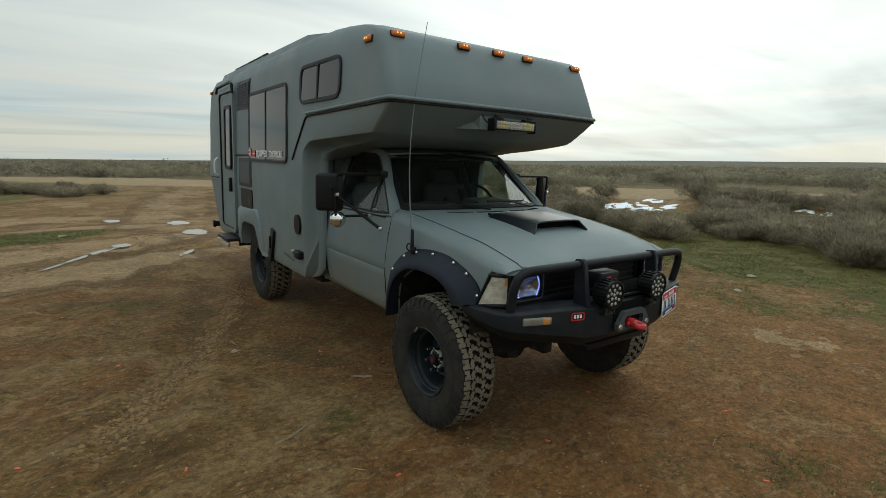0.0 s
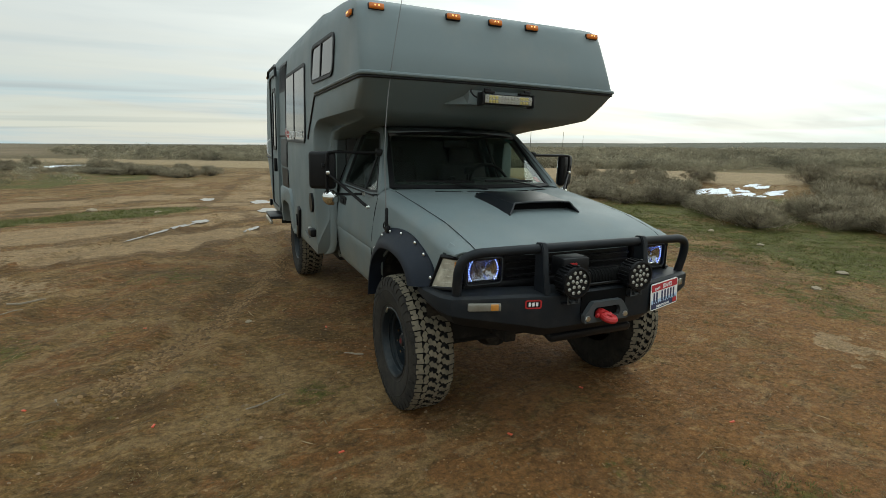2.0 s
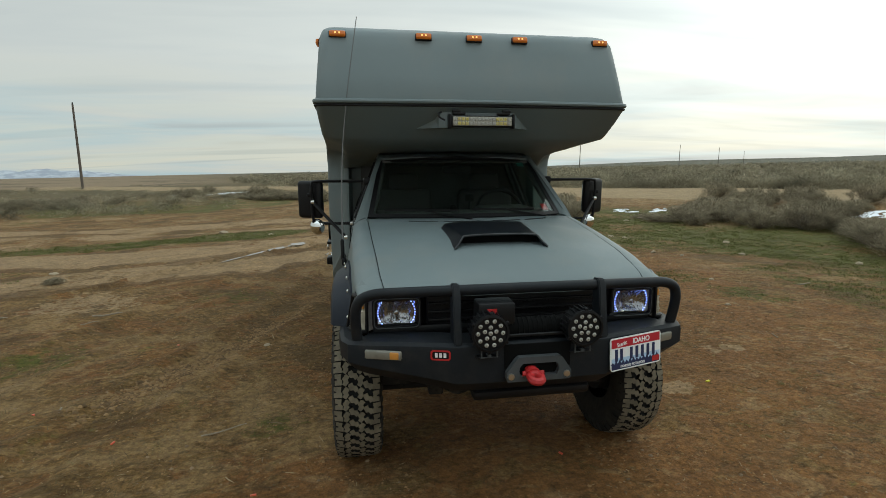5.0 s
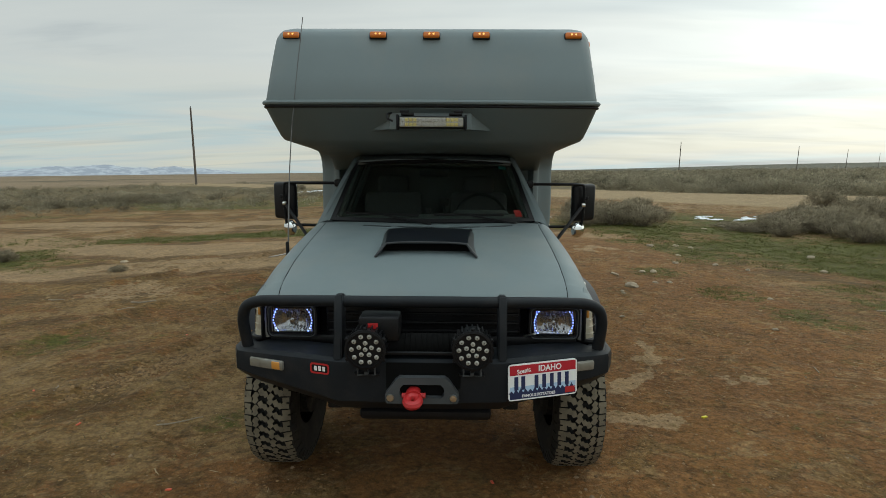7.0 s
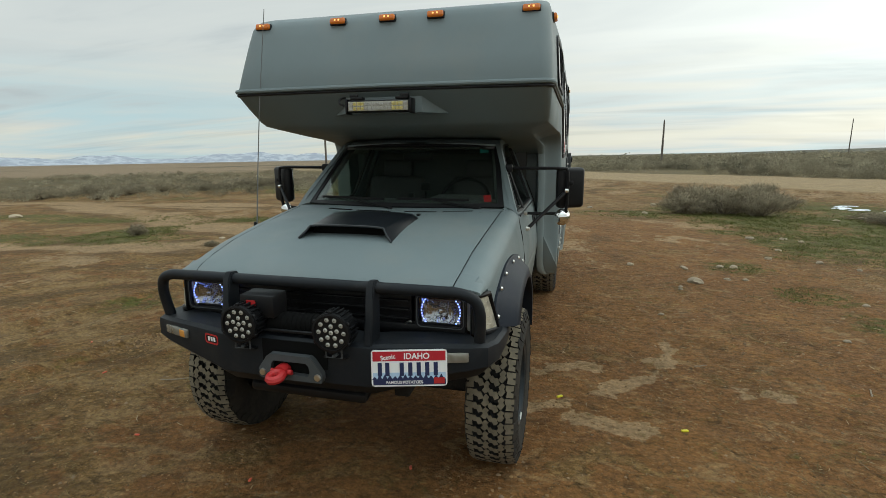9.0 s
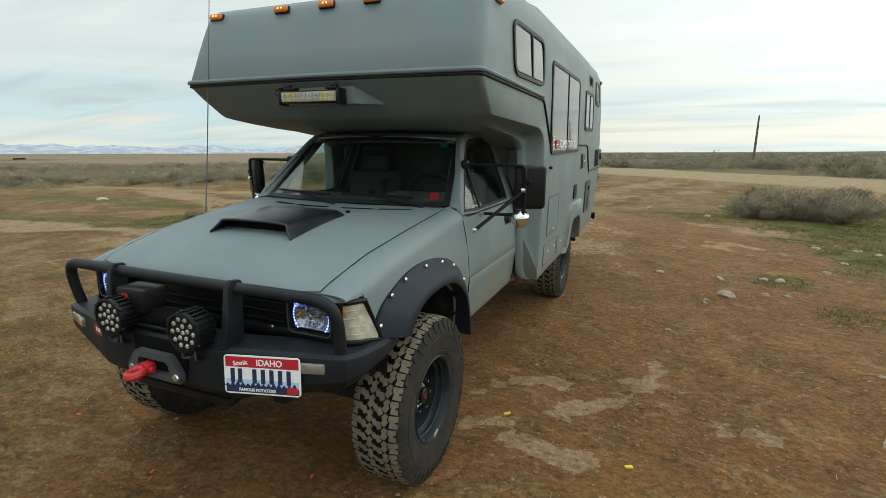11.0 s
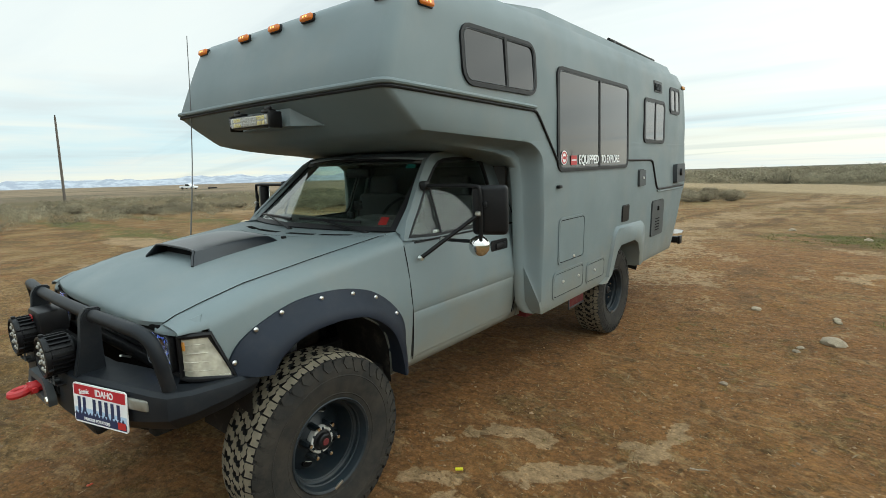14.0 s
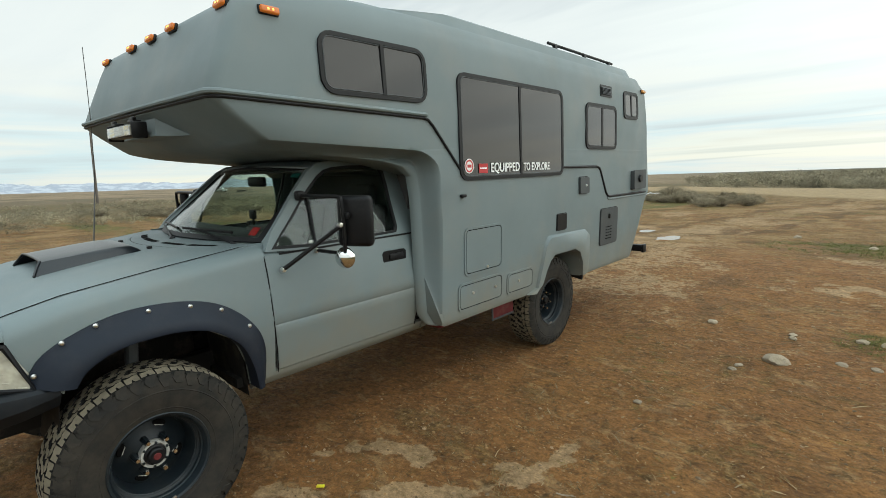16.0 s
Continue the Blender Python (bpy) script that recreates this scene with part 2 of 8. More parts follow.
def glass_material(name, tint, ior, reach):
    """A pane: see-through with a tint, and a mirror at a slant."""
    mat = bpy.data.materials.new(name)
    mat.use_nodes = True
    nt = mat.node_tree
    nt.nodes.clear()
    clear = nt.nodes.new("ShaderNodeBsdfTransparent")
    clear.inputs[0].default_value = (*tint, 1)
    shiny = nt.nodes.new("ShaderNodeBsdfGlossy")
    shiny.inputs["Roughness"].default_value = 0.02
    shiny.inputs["Color"].default_value = (reach, reach, reach, 1)
    # more mirror at a slant (Schlick)
    slant = nt.nodes.new("ShaderNodeLayerWeight")
    slant.inputs["Blend"].default_value = 0.5
    power = nt.nodes.new("ShaderNodeMath")
    power.operation, power.inputs[1].default_value = "POWER", 5.0
    least = ((ior - 1) / (ior + 1)) ** 2
    share = nt.nodes.new("ShaderNodeMath")
    share.operation, share.inputs[1].default_value, share.inputs[2].default_value = "MULTIPLY_ADD", 1 - least, least
    mix = nt.nodes.new("ShaderNodeMixShader")
    out = nt.nodes.new("ShaderNodeOutputMaterial")
    for a, b in ((slant.outputs["Facing"], power.inputs[0]), (power.outputs[0], share.inputs[0]), (share.outputs[0], mix.inputs[0]), (clear.outputs[0], mix.inputs[1]), (shiny.outputs[0], mix.inputs[2]), (mix.outputs[0], out.inputs[0])):
        nt.links.new(a, b)
    return mat


PAINT = paint_material("matt_grey_paint", (0.143, 0.177, 0.183))
FLARE = plastic_material("flare_plastic", (0.009, 0.013, 0.022), 0.5, 0.05)
BLACK = plastic_material("black_plastic", (0.007, 0.007, 0.008), 0.42, 0.05)
SATIN = plastic_material("satin_black", (0.007, 0.009, 0.012), 0.30, 0.03)
SATIN.node_tree.nodes["Principled BSDF"].inputs["Specular IOR Level"].default_value = 0.5
BUMPER = plastic_material("bumper_coat", (0.009, 0.011, 0.014), 0.5, 0.08)
SEAL = plastic_material("rubber_seal", (0.010, 0.010, 0.011), 0.5, 0.05)
GAP = Mat("panel_gap", (0.005, 0.005, 0.005), 0.9, 0.0, 0.1).mat
UNDER = plastic_material("chassis_black", (0.012, 0.011, 0.010), 0.8, 0.35)
RIM = plastic_material("steel_rim_black", (0.012, 0.017, 0.021), 0.33, 0.14)
HUBMETAL = plastic_material("bare_hub_metal", (0.42, 0.41, 0.38), 0.4, 0.25)
CABIN = plastic_material("cabin_plastic", (0.085, 0.088, 0.088), 0.7, 0.05)
SEAT = plastic_material("seat_cloth", (0.06, 0.06, 0.062), 0.9, 0.05)
LINER = Mat("cabin_headliner", (0.09, 0.088, 0.085), 0.9).mat
WHIP = Mat("steel_whip", (0.16, 0.16, 0.16), 0.35, 0.5).mat
CHROME = Mat("chrome", (0.75, 0.75, 0.74), 0.08, 1.0).mat
STEEL = Mat("zinc_steel", (0.74, 0.73, 0.70), 0.28, 1.0).mat
DULL = plastic_material("dull_aluminium", (0.06, 0.065, 0.068), 0.5, 0.1)
RED = Mat("red_paint", (0.42, 0.018, 0.020), 0.45).mat
REDDISH = plastic_material("red_brown_tank", (0.115, 0.020, 0.021), 0.7, 0.4)
WHITE = Mat("white_paint", (0.78, 0.78, 0.77), 0.45).mat
NAVY = Mat("navy_ink", (0.012, 0.02, 0.075), 0.5).mat
PALEBLUE = Mat("pale_blue_ink", (0.42, 0.56, 0.72), 0.5).mat
PLATERED = Mat("plate_red_ink", (0.42, 0.012, 0.025), 0.45).mat
CLEAR = Mat("clear_lens", (0.22, 0.21, 0.18), 0.2, 0.2)
CLEAR.bsdf.inputs["Coat Weight"].default_value = 0.6
CLEAR.bump(CLEAR.noise(26, 1, 0.5, (1.0, 1.0, 0.6)), 0.5, 0.02)
CLEAR = CLEAR.mat
AMBERLENS = Mat("amber_inside", (0.55, 0.24, 0.05), 0.25).mat
REFLECTOR = Mat("lamp_reflector", (0.42, 0.43, 0.45), 0.16, 1.0)
REFLECTOR.bump(REFLECTOR.noise(34, 1, 0.5, (1.6, 1, 0.4)), 0.45, 0.03)
REFLECTOR = REFLECTOR.mat
CORNERLENS = Mat("fluted_corner_lens", (0.46, 0.43, 0.35), 0.14, 0.15)
CORNERLENS.shade(CORNERLENS.noise(22, 2, 0.5), 0.72, 1.30)
CORNERLENS.bump(CORNERLENS.noise(40, 1, 0.5), 0.3, 0.01)
CORNERLENS.bsdf.inputs["Coat Weight"].default_value = 0.7
CORNERLENS = CORNERLENS.mat
BARBACK = Mat("light_bar_reflector", (0.33, 0.31, 0.25), 0.4, 0.2).mat
LAMPSILVER = Mat("frosted_lamp_silver", (0.88, 0.86, 0.78), 0.25, 0.0)
LAMPSILVER.bump(LAMPSILVER.noise(30, 1, 0.5, (1.0, 1.0, 2.0)), 0.25, 0.01)
LAMPSILVER = LAMPSILVER.mat
AMBER = Mat("amber_marker_lens", (0.46, 0.115, 0.012), 0.25).light((1.0, 0.28, 0.03), 0.12).mat
AMBERLIT = Mat("amber_bulb", (0.9, 0.5, 0.1), 0.4).light((1.0, 0.55, 0.14), 1.5).mat
LEDBLUE = Mat("blue_white_led", (0.5, 0.6, 1.0), 0.4).light((0.20, 0.30, 1.0), 4.2).mat
LEDCHIP = Mat("led_chip", (0.40, 0.39, 0.35), 0.2).mat
LEDCORE = Mat("led_core", (0.12, 0.115, 0.09), 0.3).mat
YELLOWCHIP = Mat("yellow_led_chip", (0.58, 0.47, 0.12), 0.3).mat
CABGLASS = glass_material("cab_glass", (0.84, 0.89, 0.86), 1.50, 0.72)
LAMPGLASS = glass_material("lamp_glass", (0.97, 0.97, 0.97), 1.45, 0.9)
MIRROR = Mat("mirror_glass", (0.85, 0.86, 0.86), 0.02, 1.0).mat
HOUSEGLASS = Mat("dark_window_film", (0.014, 0.014, 0.015), 0.03, 0.0, 0.5)
HOUSEGLASS.bsdf.inputs["IOR"].default_value = 1.45
HOUSEGLASS.bump(HOUSEGLASS.noise(2.2, 2), 0.06, 0.01)
HOUSEGLASS = HOUSEGLASS.mat
GREENSTICKER = Mat("green_sticker", (0.03, 0.22, 0.20), 0.5).mat


def rubber_material(name, base, dust, amount):
    m = Mat(name, base, 0.85, 0.0, 0.3)
    m.over(m.cut(m.noise(11, 6, 0.7), 0.36, 0.66, amount), dust)
    m.bump(m.noise(70, 3), 0.2, 0.002)
    return m.mat


TYRE = rubber_material("tyre_rubber", (0.014, 0.0130, 0.0118), (0.056, 0.046, 0.033), 0.50)
TREAD = rubber_material("tread_dusty_rubber", (0.115, 0.098, 0.070), (0.215, 0.182, 0.128), 0.85)
# less dusty rubber, blackened with the shade between the tread blocks
GROOVESHADE = rubber_material("groove_shade_rubber", (0.008, 0.008, 0.008), (0.02, 0.018, 0.015), 0.3)

# ---- mesh helpers ----


def part(name, bm, material, parent, label="", sharp=35):
    """Links a bmesh as one mesh object under a thing or a part."""
    me = bpy.data.meshes.new(name)
    bmesh.ops.recalc_face_normals(bm, faces=bm.faces)
    bm.to_mesh(me)
    bm.free()
    me.materials.append(material)
    for p in me.polygons:
        p.use_smooth = True
    me.set_sharp_from_angle(angle=radians(sharp))
    ob = new(name, me)
    if parent is not None:
        ob.parent = parent
    if label:
        ob["label"] = label
    return ob


def box(bm, c, s, bevel=0.0, m=None, seg=2):
    """A box round c of size s, with rounded edges."""
    r = bmesh.ops.create_cube(bm, size=1)
    vs = r["verts"]
    bmesh.ops.scale(bm, vec=s, verts=vs)
    if bevel:
        es = list({e for v in vs for e in v.link_edges})
        b = bmesh.ops.bevel(bm, geom=es, offset=bevel, segments=seg, affect="EDGES", profile=0.5)
        vs = list({v for f in b["faces"] for v in f.verts} | {v for v in vs if v.is_valid})
    if m is not None:
        bmesh.ops.transform(bm, matrix=m, verts=vs)
    bmesh.ops.translate(bm, vec=c, verts=vs)
    return vs


def boxm(c, s, bevel=0.0, m=None, seg=2):
    bm = bmesh.new()
    box(bm, c, s, bevel, m, seg)
    return bm


def tube(bm, pts, r, n=10, closed=False, cap=True, flat=1.0):
    """A round bar along a polyline. r: a radius or one a point."""
    P = [Vector(p) for p in pts]
    k = len(P)
    rs = [r] * k if isinstance(r, (int, float)) else r
    rings = []
    ref = None
    for i, p in enumerate(P):
        a = P[(i - 1) % k] if (closed or i) else None
        b = P[(i + 1) % k] if (closed or i < k - 1) else None
        d = ((p - a).normalized() if a is not None else Vector()) + ((b - p).normalized() if b is not None else Vector())
        d.normalize()
        if ref is None:
            ref = Vector((0, 0, 1)) if abs(d.z) < 0.9 else Vector((1, 0, 0))
        u = (ref - d * ref.dot(d)).normalized()
        w = d.cross(u)
        ref = u
        grow = 1.0
        if a is not None and b is not None:
            c = max(0.5, d.dot((b - p).normalized()))
            grow = 1 / c
        rings.append([bm.verts.new(p + (u * math.cos(t) * flat + w * math.sin(t)) * rs[i] * (grow if grow < 1.3 else 1.15)) for t in (2 * math.pi * j / n for j in range(n))])
    for i in range(k if closed else k - 1):
        A, B = rings[i], rings[(i + 1) % k]
        for j in range(n):
            bm.faces.new((A[j], A[(j + 1) % n], B[(j + 1) % n], B[j]))
    if cap and not closed:
        bm.faces.new(rings[0][::-1])
        bm.faces.new(rings[-1])
    return bm


def tubem(pts, r, n=10, **kw):
    return tube(bmesh.new(), pts, r, n, **kw)


def curve(pts, steps=6):
    """A smooth line through the points (Catmull-Rom)."""
    P = [Vector(p) for p in pts]
    out = []
    for i in range(len(P) - 1):
        a, b, c, d = P[max(i - 1, 0)], P[i], P[i + 1], P[min(i + 2, len(P) - 1)]
        for s in range(steps):
            t = s / steps
            out.append(0.5 * ((2 * b) + (c - a) * t + (2 * a - 5 * b + 4 * c - d) * t * t + (3 * b - a - 3 * c + d) * t ** 3))
    return out + [P[-1]]


def lathe(bm, profile, m, n=32, close=False):
    """A turned body: profile of (radius, height) along m's z axis."""
    rings = []
    for r, h in profile:
        if r < 1e-6:
            rings.append([bm.verts.new(m @ Vector((0, 0, h)))])
        else:
            rings.append([bm.verts.new(m @ Vector((r * math.cos(a), r * math.sin(a), h))) for a in (2 * math.pi * j / n for j in range(n))])
    if close:
        rings.append(rings[0])
    for A, B in zip(rings, rings[1:]):
        if len(A) == 1 and len(B) == 1:
            continue
        for j in range(n):
            k = (j + 1) % n
            if len(A) == 1:
                bm.faces.new((A[0], B[k], B[j]))
            elif len(B) == 1:
                bm.faces.new((A[j], A[k], B[0]))
            else:
                bm.faces.new((A[j], A[k], B[k], B[j]))
    return bm


def lathem(profile, m, n=32, close=False):
    return lathe(bmesh.new(), profile, m, n, close)


def slab(bm, ring, off):
    """A plate between a closed ring of points and the same ring moved by off (a vector, or a list of them)."""
    offs = [Vector(off)] * len(ring) if not isinstance(off, list) else off
    A = [bm.verts.new(Vector(p)) for p in ring]
    B = [bm.verts.new(Vector(p) + o) for p, o in zip(ring, offs)]
    n = len(A)
    bm.faces.new(A)
    bm.faces.new(B[::-1])
    for i in range(n):
        bm.faces.new((A[i], B[i], B[(i + 1) % n], A[(i + 1) % n]))
    return bm


def slabm(ring, off):
    return slab(bmesh.new(), ring, off)


def rounded(a0, a1, b0, b1, r, seg=4):
    """A rectangle with round corners, in two numbers."""
    out = []
    for ca, cb, s in ((a1 - r, b1 - r, 0), (a0 + r, b1 - r, 90), (a0 + r, b0 + r, 180), (a1 - r, b0 + r, 270)):
        for k in range(seg + 1):
            t = radians(s + 90 * k / seg)
            out.append((ca + r * math.cos(t), cb + r * math.sin(t)))
    return out


def frame_ring(bm, outer, inner, off):
    """A flat frame between two rings of as many points, with depth."""
    off = Vector(off)
    O0, I0 = [bm.verts.new(Vector(p)) for p in outer], [bm.verts.new(Vector(p)) for p in inner]
    O1, I1 = [bm.verts.new(Vector(p) + off) for p in outer], [bm.verts.new(Vector(p) + off) for p in inner]
    n = len(O0)
    for i in range(n):
        k = (i + 1) % n
        for q in ((O0[i], O0[k], I0[k], I0[i]), (O1[i], I1[i], I1[k], O1[k]), (O0[i], O1[i], O1[k], O0[k]), (I0[i], I0[k], I1[k], I1[i])):
            bm.faces.new(q)
    return bm


def sheet(fn, us, vs, thick=None):
    """A surface over two lists of numbers; thick: a vector by which a second skin lies behind it."""
    bm = bmesh.new()
    G = [[bm.verts.new(Vector(fn(u, v))) for v in vs] for u in us]
    nu, nv = len(us), len(vs)
    for i in range(nu - 1):
        for j in range(nv - 1):
            bm.faces.new((G[i][j], G[i + 1][j], G[i + 1][j + 1], G[i][j + 1]))
    if thick is not None:
        t = Vector(thick)
        H = [[bm.verts.new(v.co + t) for v in row] for row in G]
        for i in range(nu - 1):
            for j in range(nv - 1):
                bm.faces.new((H[i][j], H[i][j + 1], H[i + 1][j + 1], H[i + 1][j]))
        rim = [(i, 0) for i in range(nu)] + [(nu - 1, j) for j in range(1, nv)] + [(i, nv - 1) for i in range(nu - 2, -1, -1)] + [(0, j) for j in range(nv - 2, 0, -1)]
        for (a, b), (c, d) in zip(rim, rim[1:] + rim[:1]):
            bm.faces.new((G[a][b], H[a][b], H[c][d], G[c][d]))
    return bm


def span(a, b, n):
    return [a + (b - a) * i / n for i in range(n + 1)]


def table(x, pts):
    """Straight interpolation in a short table."""
    if x <= pts[0][0]:
        return pts[0][1]
    for (a, p), (b, q) in zip(pts, pts[1:]):
        if x <= b:
            return p + (q - p) * (x - a) / (b - a)
    return pts[-1][1]


def soft(a, b, x):
    t = min(1, max(0, (x - a) / (b - a)))
    return t * t * (3 - 2 * t)

# ---- the ground ----


def fbm(x, y, scale, octaves=4, seed=0.0):
    return noise.fractal(Vector((x * scale + seed, y * scale - seed, seed * 0.37)), 1.0, 2.0, octaves)


ROAD = [(44, -14), (36, -4), (28, 4.7), (22.8, 9.8), (17.8, 14.7), (14.8, 18.6), (12.0, 22.6), (8.4, 28.0), (2.3, 35.4), (-1.8, 39.5), (-6.6, 43.5), (-13, 49), (-20, 55), (-40, 72), (-80, 104)]
TRACKS = [  # worn wheel tracks: half width, points
    (1.25, [(0.6, 5), (-0.3, 9), (-0.6, 13), (0.2, 19), (2.5, 27), (3.5, 38)]),
    (0.8, [(-0.5, 14), (-3.8, 14.8), (-6.4, 13.2), (-10.6, 13.4), (-26, 13.5)]),
    (0.45, [(-1.3, 11.2), (-2.6, 12.4), (-4.6, 11.8), (-6.5, 11.6), (-13, 12.4)]),
    (0.95, [(-1.2, 8.6), (-3.6, 7.0), (-5.5, 7.0), (-7.3, 7.7), (-10.5, 9.7), (-18, 13)]),
    (0.6, [(-0.9, 6.5), (-3.2, 5.5), (-5.0, 4.9), (-8, 4.4), (-15, 4.4)]),
]


def near_line(x, y, pts):
    best = 1e9
    for (ax, ay), (bx, by) in zip(pts, pts[1:]):
        dx, dy = bx - ax, by - ay
        t = max(0, min(1, ((x - ax) * dx + (y - ay) * dy) / (dx * dx + dy * dy)))
        d = math.hypot(x - ax - dx * t, y - ay - dy * t)
        if d < best:
            best = d
    return best


def truck_gap(x, y):
    """How far a place lies outside the truck's footprint."""
    return math.hypot(max(0, abs(x) - 1.0), max(0, -0.6 - y, y - 4.2))


def height(x, y, near=True):
    far = soft(2.5, 10.0, truck_gap(x, y))
    z = far * (SLOPE[0] * x + SLOPE[1] * y)
    r = math.hypot(x, y)
    if r < 400:
        z += far * 0.10 * fbm(x, y, 0.11, 3, 4.2) * soft(400, 60, r)
        if r < 90:
            d = near_line(x, y, ROAD)
            z += 0.22 * soft(7.0, 3.4, d)          # the graded road stands a little proud
    z += RIDGE * soft(500, 1500, r) * soft(0.10, 0.75, math.atan2(x, y)) * soft(2.6, 1.6, math.atan2(x, y)) * (1 + 0.4 * fbm(x, y, 0.0015, 3, 9.1))
    if near and r < 25:
        z += 0.012 * fbm(x, y, 1.3, 4, 1.7)
        # soft ruts and pushed-up clods beside the truck
        for pts, w in ((((-2.75, -0.6), (-2.35, 0.8), (-1.75, 2.4), (-1.25, 4.2), (-0.9, 7)), 0.17), (((-3.9, 0.2), (-3.3, 2.0), (-2.4, 4.4), (-1.9, 7.5)), 0.20), (((-4.3, 3.9), (-3.6, 5.0), (-3.05, 6.0), (-2.65, 6.75), (-2.24, 7.4), (-1.95, 7.95), (-1.6, 8.6)), 0.15)):
            if x < 0:
                d = near_line(x, y, pts)
                if d < 0.8:
                    z += -0.030 * soft(w * 1.6, w * 0.4, d) + 0.016 * soft(w * 2.6, w * 1.7, d) * soft(w * 1.0, w * 1.6, d) * (1 + 1.4 * fbm(x, y, 5.0, 3, 7.7))
        if r < 8:
            z += 0.007 * fbm(x, y, 4.2, 4, 3.1)
        g = min(math.hypot(x - a, y - b) for a, b in ((0.775, 0), (-0.775, 0), (0.82, 3.315), (-0.82, 3.315)))
        z = z * soft(0.12, 0.7, g) - 0.008 * soft(0.40, 0.15, g)
    return z


SLOPE = (0.0172, -0.0175)
RIDGE = 9.5
CRUST = [(1.12, 1.17, 0.14), (1.80, 1.42, 0.15), (1.35, 0.32, 0.17), (2.35, 0.95, 0.13), (2.9, 7.0, 0.5), (3.0, -0.6, 0.3)]  # pale dried mud
CRUST_LINES = [[(0.80, 0.85), (0.96, 1.03), (1.22, 1.20)], [(0.80, 0.40), (1.06, 0.56), (1.40, 0.86), (1.72, 1.16), (1.86, 1.38), (1.93, 1.75)]]  # pressed up beside a wheel track
PUDDLES = [(-0.6, 11.4, 0.25, 0.42), (-0.66, 9.0, 0.20, 0.40), (-2.02, 7.8, 0.20, 0.13, 60), (-2.30, 7.3, 0.34, 0.08, 58), (-2.65, 6.75, 0.30, 0.05, 62), (-2.92, 6.2, 0.26, 0.03, 62), (-1.22, 6.4, 0.26, 0.06, 60), (-1.9, 13.6, 0.2, 0.3)]


GREENS = [(-3.5, 10.2, 1.5, 1.6), (-1.3, 0.3, 0.24, 0.7), (0.5, -1.5, 0.35, 0.65), (-0.6, -0.95, 0.26, 0.65), (-0.15, -1.2, 0.3, 0.65), (-3.4, 1.7, 0.55, 0.6), (-4.0, 10.2, 1.4, 1.3), (-5.9, 9.4, 1.2, 1.2), (-8.4, 6.7, 1.5, 1.1), (-8.4, 8.5, 0.6, 0.9), (2.6, 11.8, 1.6, 1.0), (4.6, 0.2, 1.1, 0.9), (3.3, 4.9, 0.5, 0.8), (3.7, 3.6, 0.5, 0.8), (4.1, 2.6, 0.5, 0.8), (-2.4, 3.6, 0.6, 0.6)]


def grass_amount(x, y):
    """0 bare to 1 green."""
    r = math.hypot(x, y)
    n = fbm(x, y, 0.55, 4, 12.3)
    right = 1.15 * soft(3.2, 5.6, x - 0.10 * y + 0.9 * n) * soft(-4.5, -1.0, y + 0.2 * x)
    rear = soft(6.5, 10, y) * soft(2.4, 4.2, x) * soft(18, 15, y)
    left = 0.9 * soft(0.9, 0.2, abs((y - 9.8 - 0.05 * x) / 1.6)) * soft(-1.9, -3.2, x)
    left2 = 0.9 * soft(1.0, 0.3, abs((y - 5.4) / 1.5)) * soft(-4.0, -6.0, x)
    far = max(0.42 * soft(14, 22, r), 1.0 * soft(19.5, 21.5, y + n) * soft(33, 28, y + n) * soft(-3.4, -5.0, x) * soft(-26, -18, x))
    front = 0.50 * soft(-0.6, -2.2, y)
    spots = 0.0
    if r < 14:
        for gx, gy, gr, k in GREENS:
            d = math.hypot(x - gx, y - gy)
            if d < gr * 1.6:
                spots = max(spots, k * soft(gr * 1.3, gr * 0.5, d + gr * 0.5 * n))
    g = max(right, rear, left, left2, far, front, spots) + 0.55 * n - 0.20
    return max(0.0, min(1.0, g))


def cover(x, y):
    """grass, pale worn dirt, road, damp rut"""
    r = math.hypot(x, y)
    g = grass_amount(x, y)
    pale = rut = 0.0
    if r < 120:
        wob = 0.5 * fbm(x, y, 0.4, 3, 2.2)
        for w, pts in TRACKS:
            d = near_line(x, y, pts)
            pale = max(pale, (0.5 if w > 1.2 else 1.0) * soft(w * 1.25, w * 0.5, d + wob))
            rut = max(rut, soft(0.34, 0.10, abs(d + 0.8 * wob - w * 1.0)))
        away = near_line(x, y, ROAD)
        road = soft(5.0, 3.3, away + 0.35 * wob)
        g *= soft(4.5, 8.5, away)
        pale = max(pale, 0.45 * soft(8.5, 4.5, away))
    else:
        road = 0.0
    pale *= max(0.45, min(1.0, 0.95 + 1.1 * fbm(x, y, 0.9, 4, 8.8)))
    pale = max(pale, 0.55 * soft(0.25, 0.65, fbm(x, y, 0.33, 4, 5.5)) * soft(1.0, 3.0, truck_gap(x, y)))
    if r < 9:
        for px, py, pr in CRUST:
            d = math.hypot(x - px, (y - py) * 1.6)
            if d < pr * 2:
                pale = max(pale, soft(pr * 1.3, pr * 0.5, d + pr * 2.4 * fbm(x, y, 3.4, 5, 6.1)) * 0.7)
        for pts in CRUST_LINES:
            d = near_line(x, y, pts)
            if d < 0.3:
                pale = max(pale, 0.80 * soft(0.09, 0.02, d + 0.10 * fbm(x, y, 4.5, 4, 2.9)))
    g *= (1 - 0.9 * pale) * (1 - road)
    rut *= max(0.0, min(1.0, 0.6 + 1.6 * fbm(x, y, 0.8, 4, 14.0))) * soft(0.5, 1.5, truck_gap(x, y))
    return g, pale, road, rut


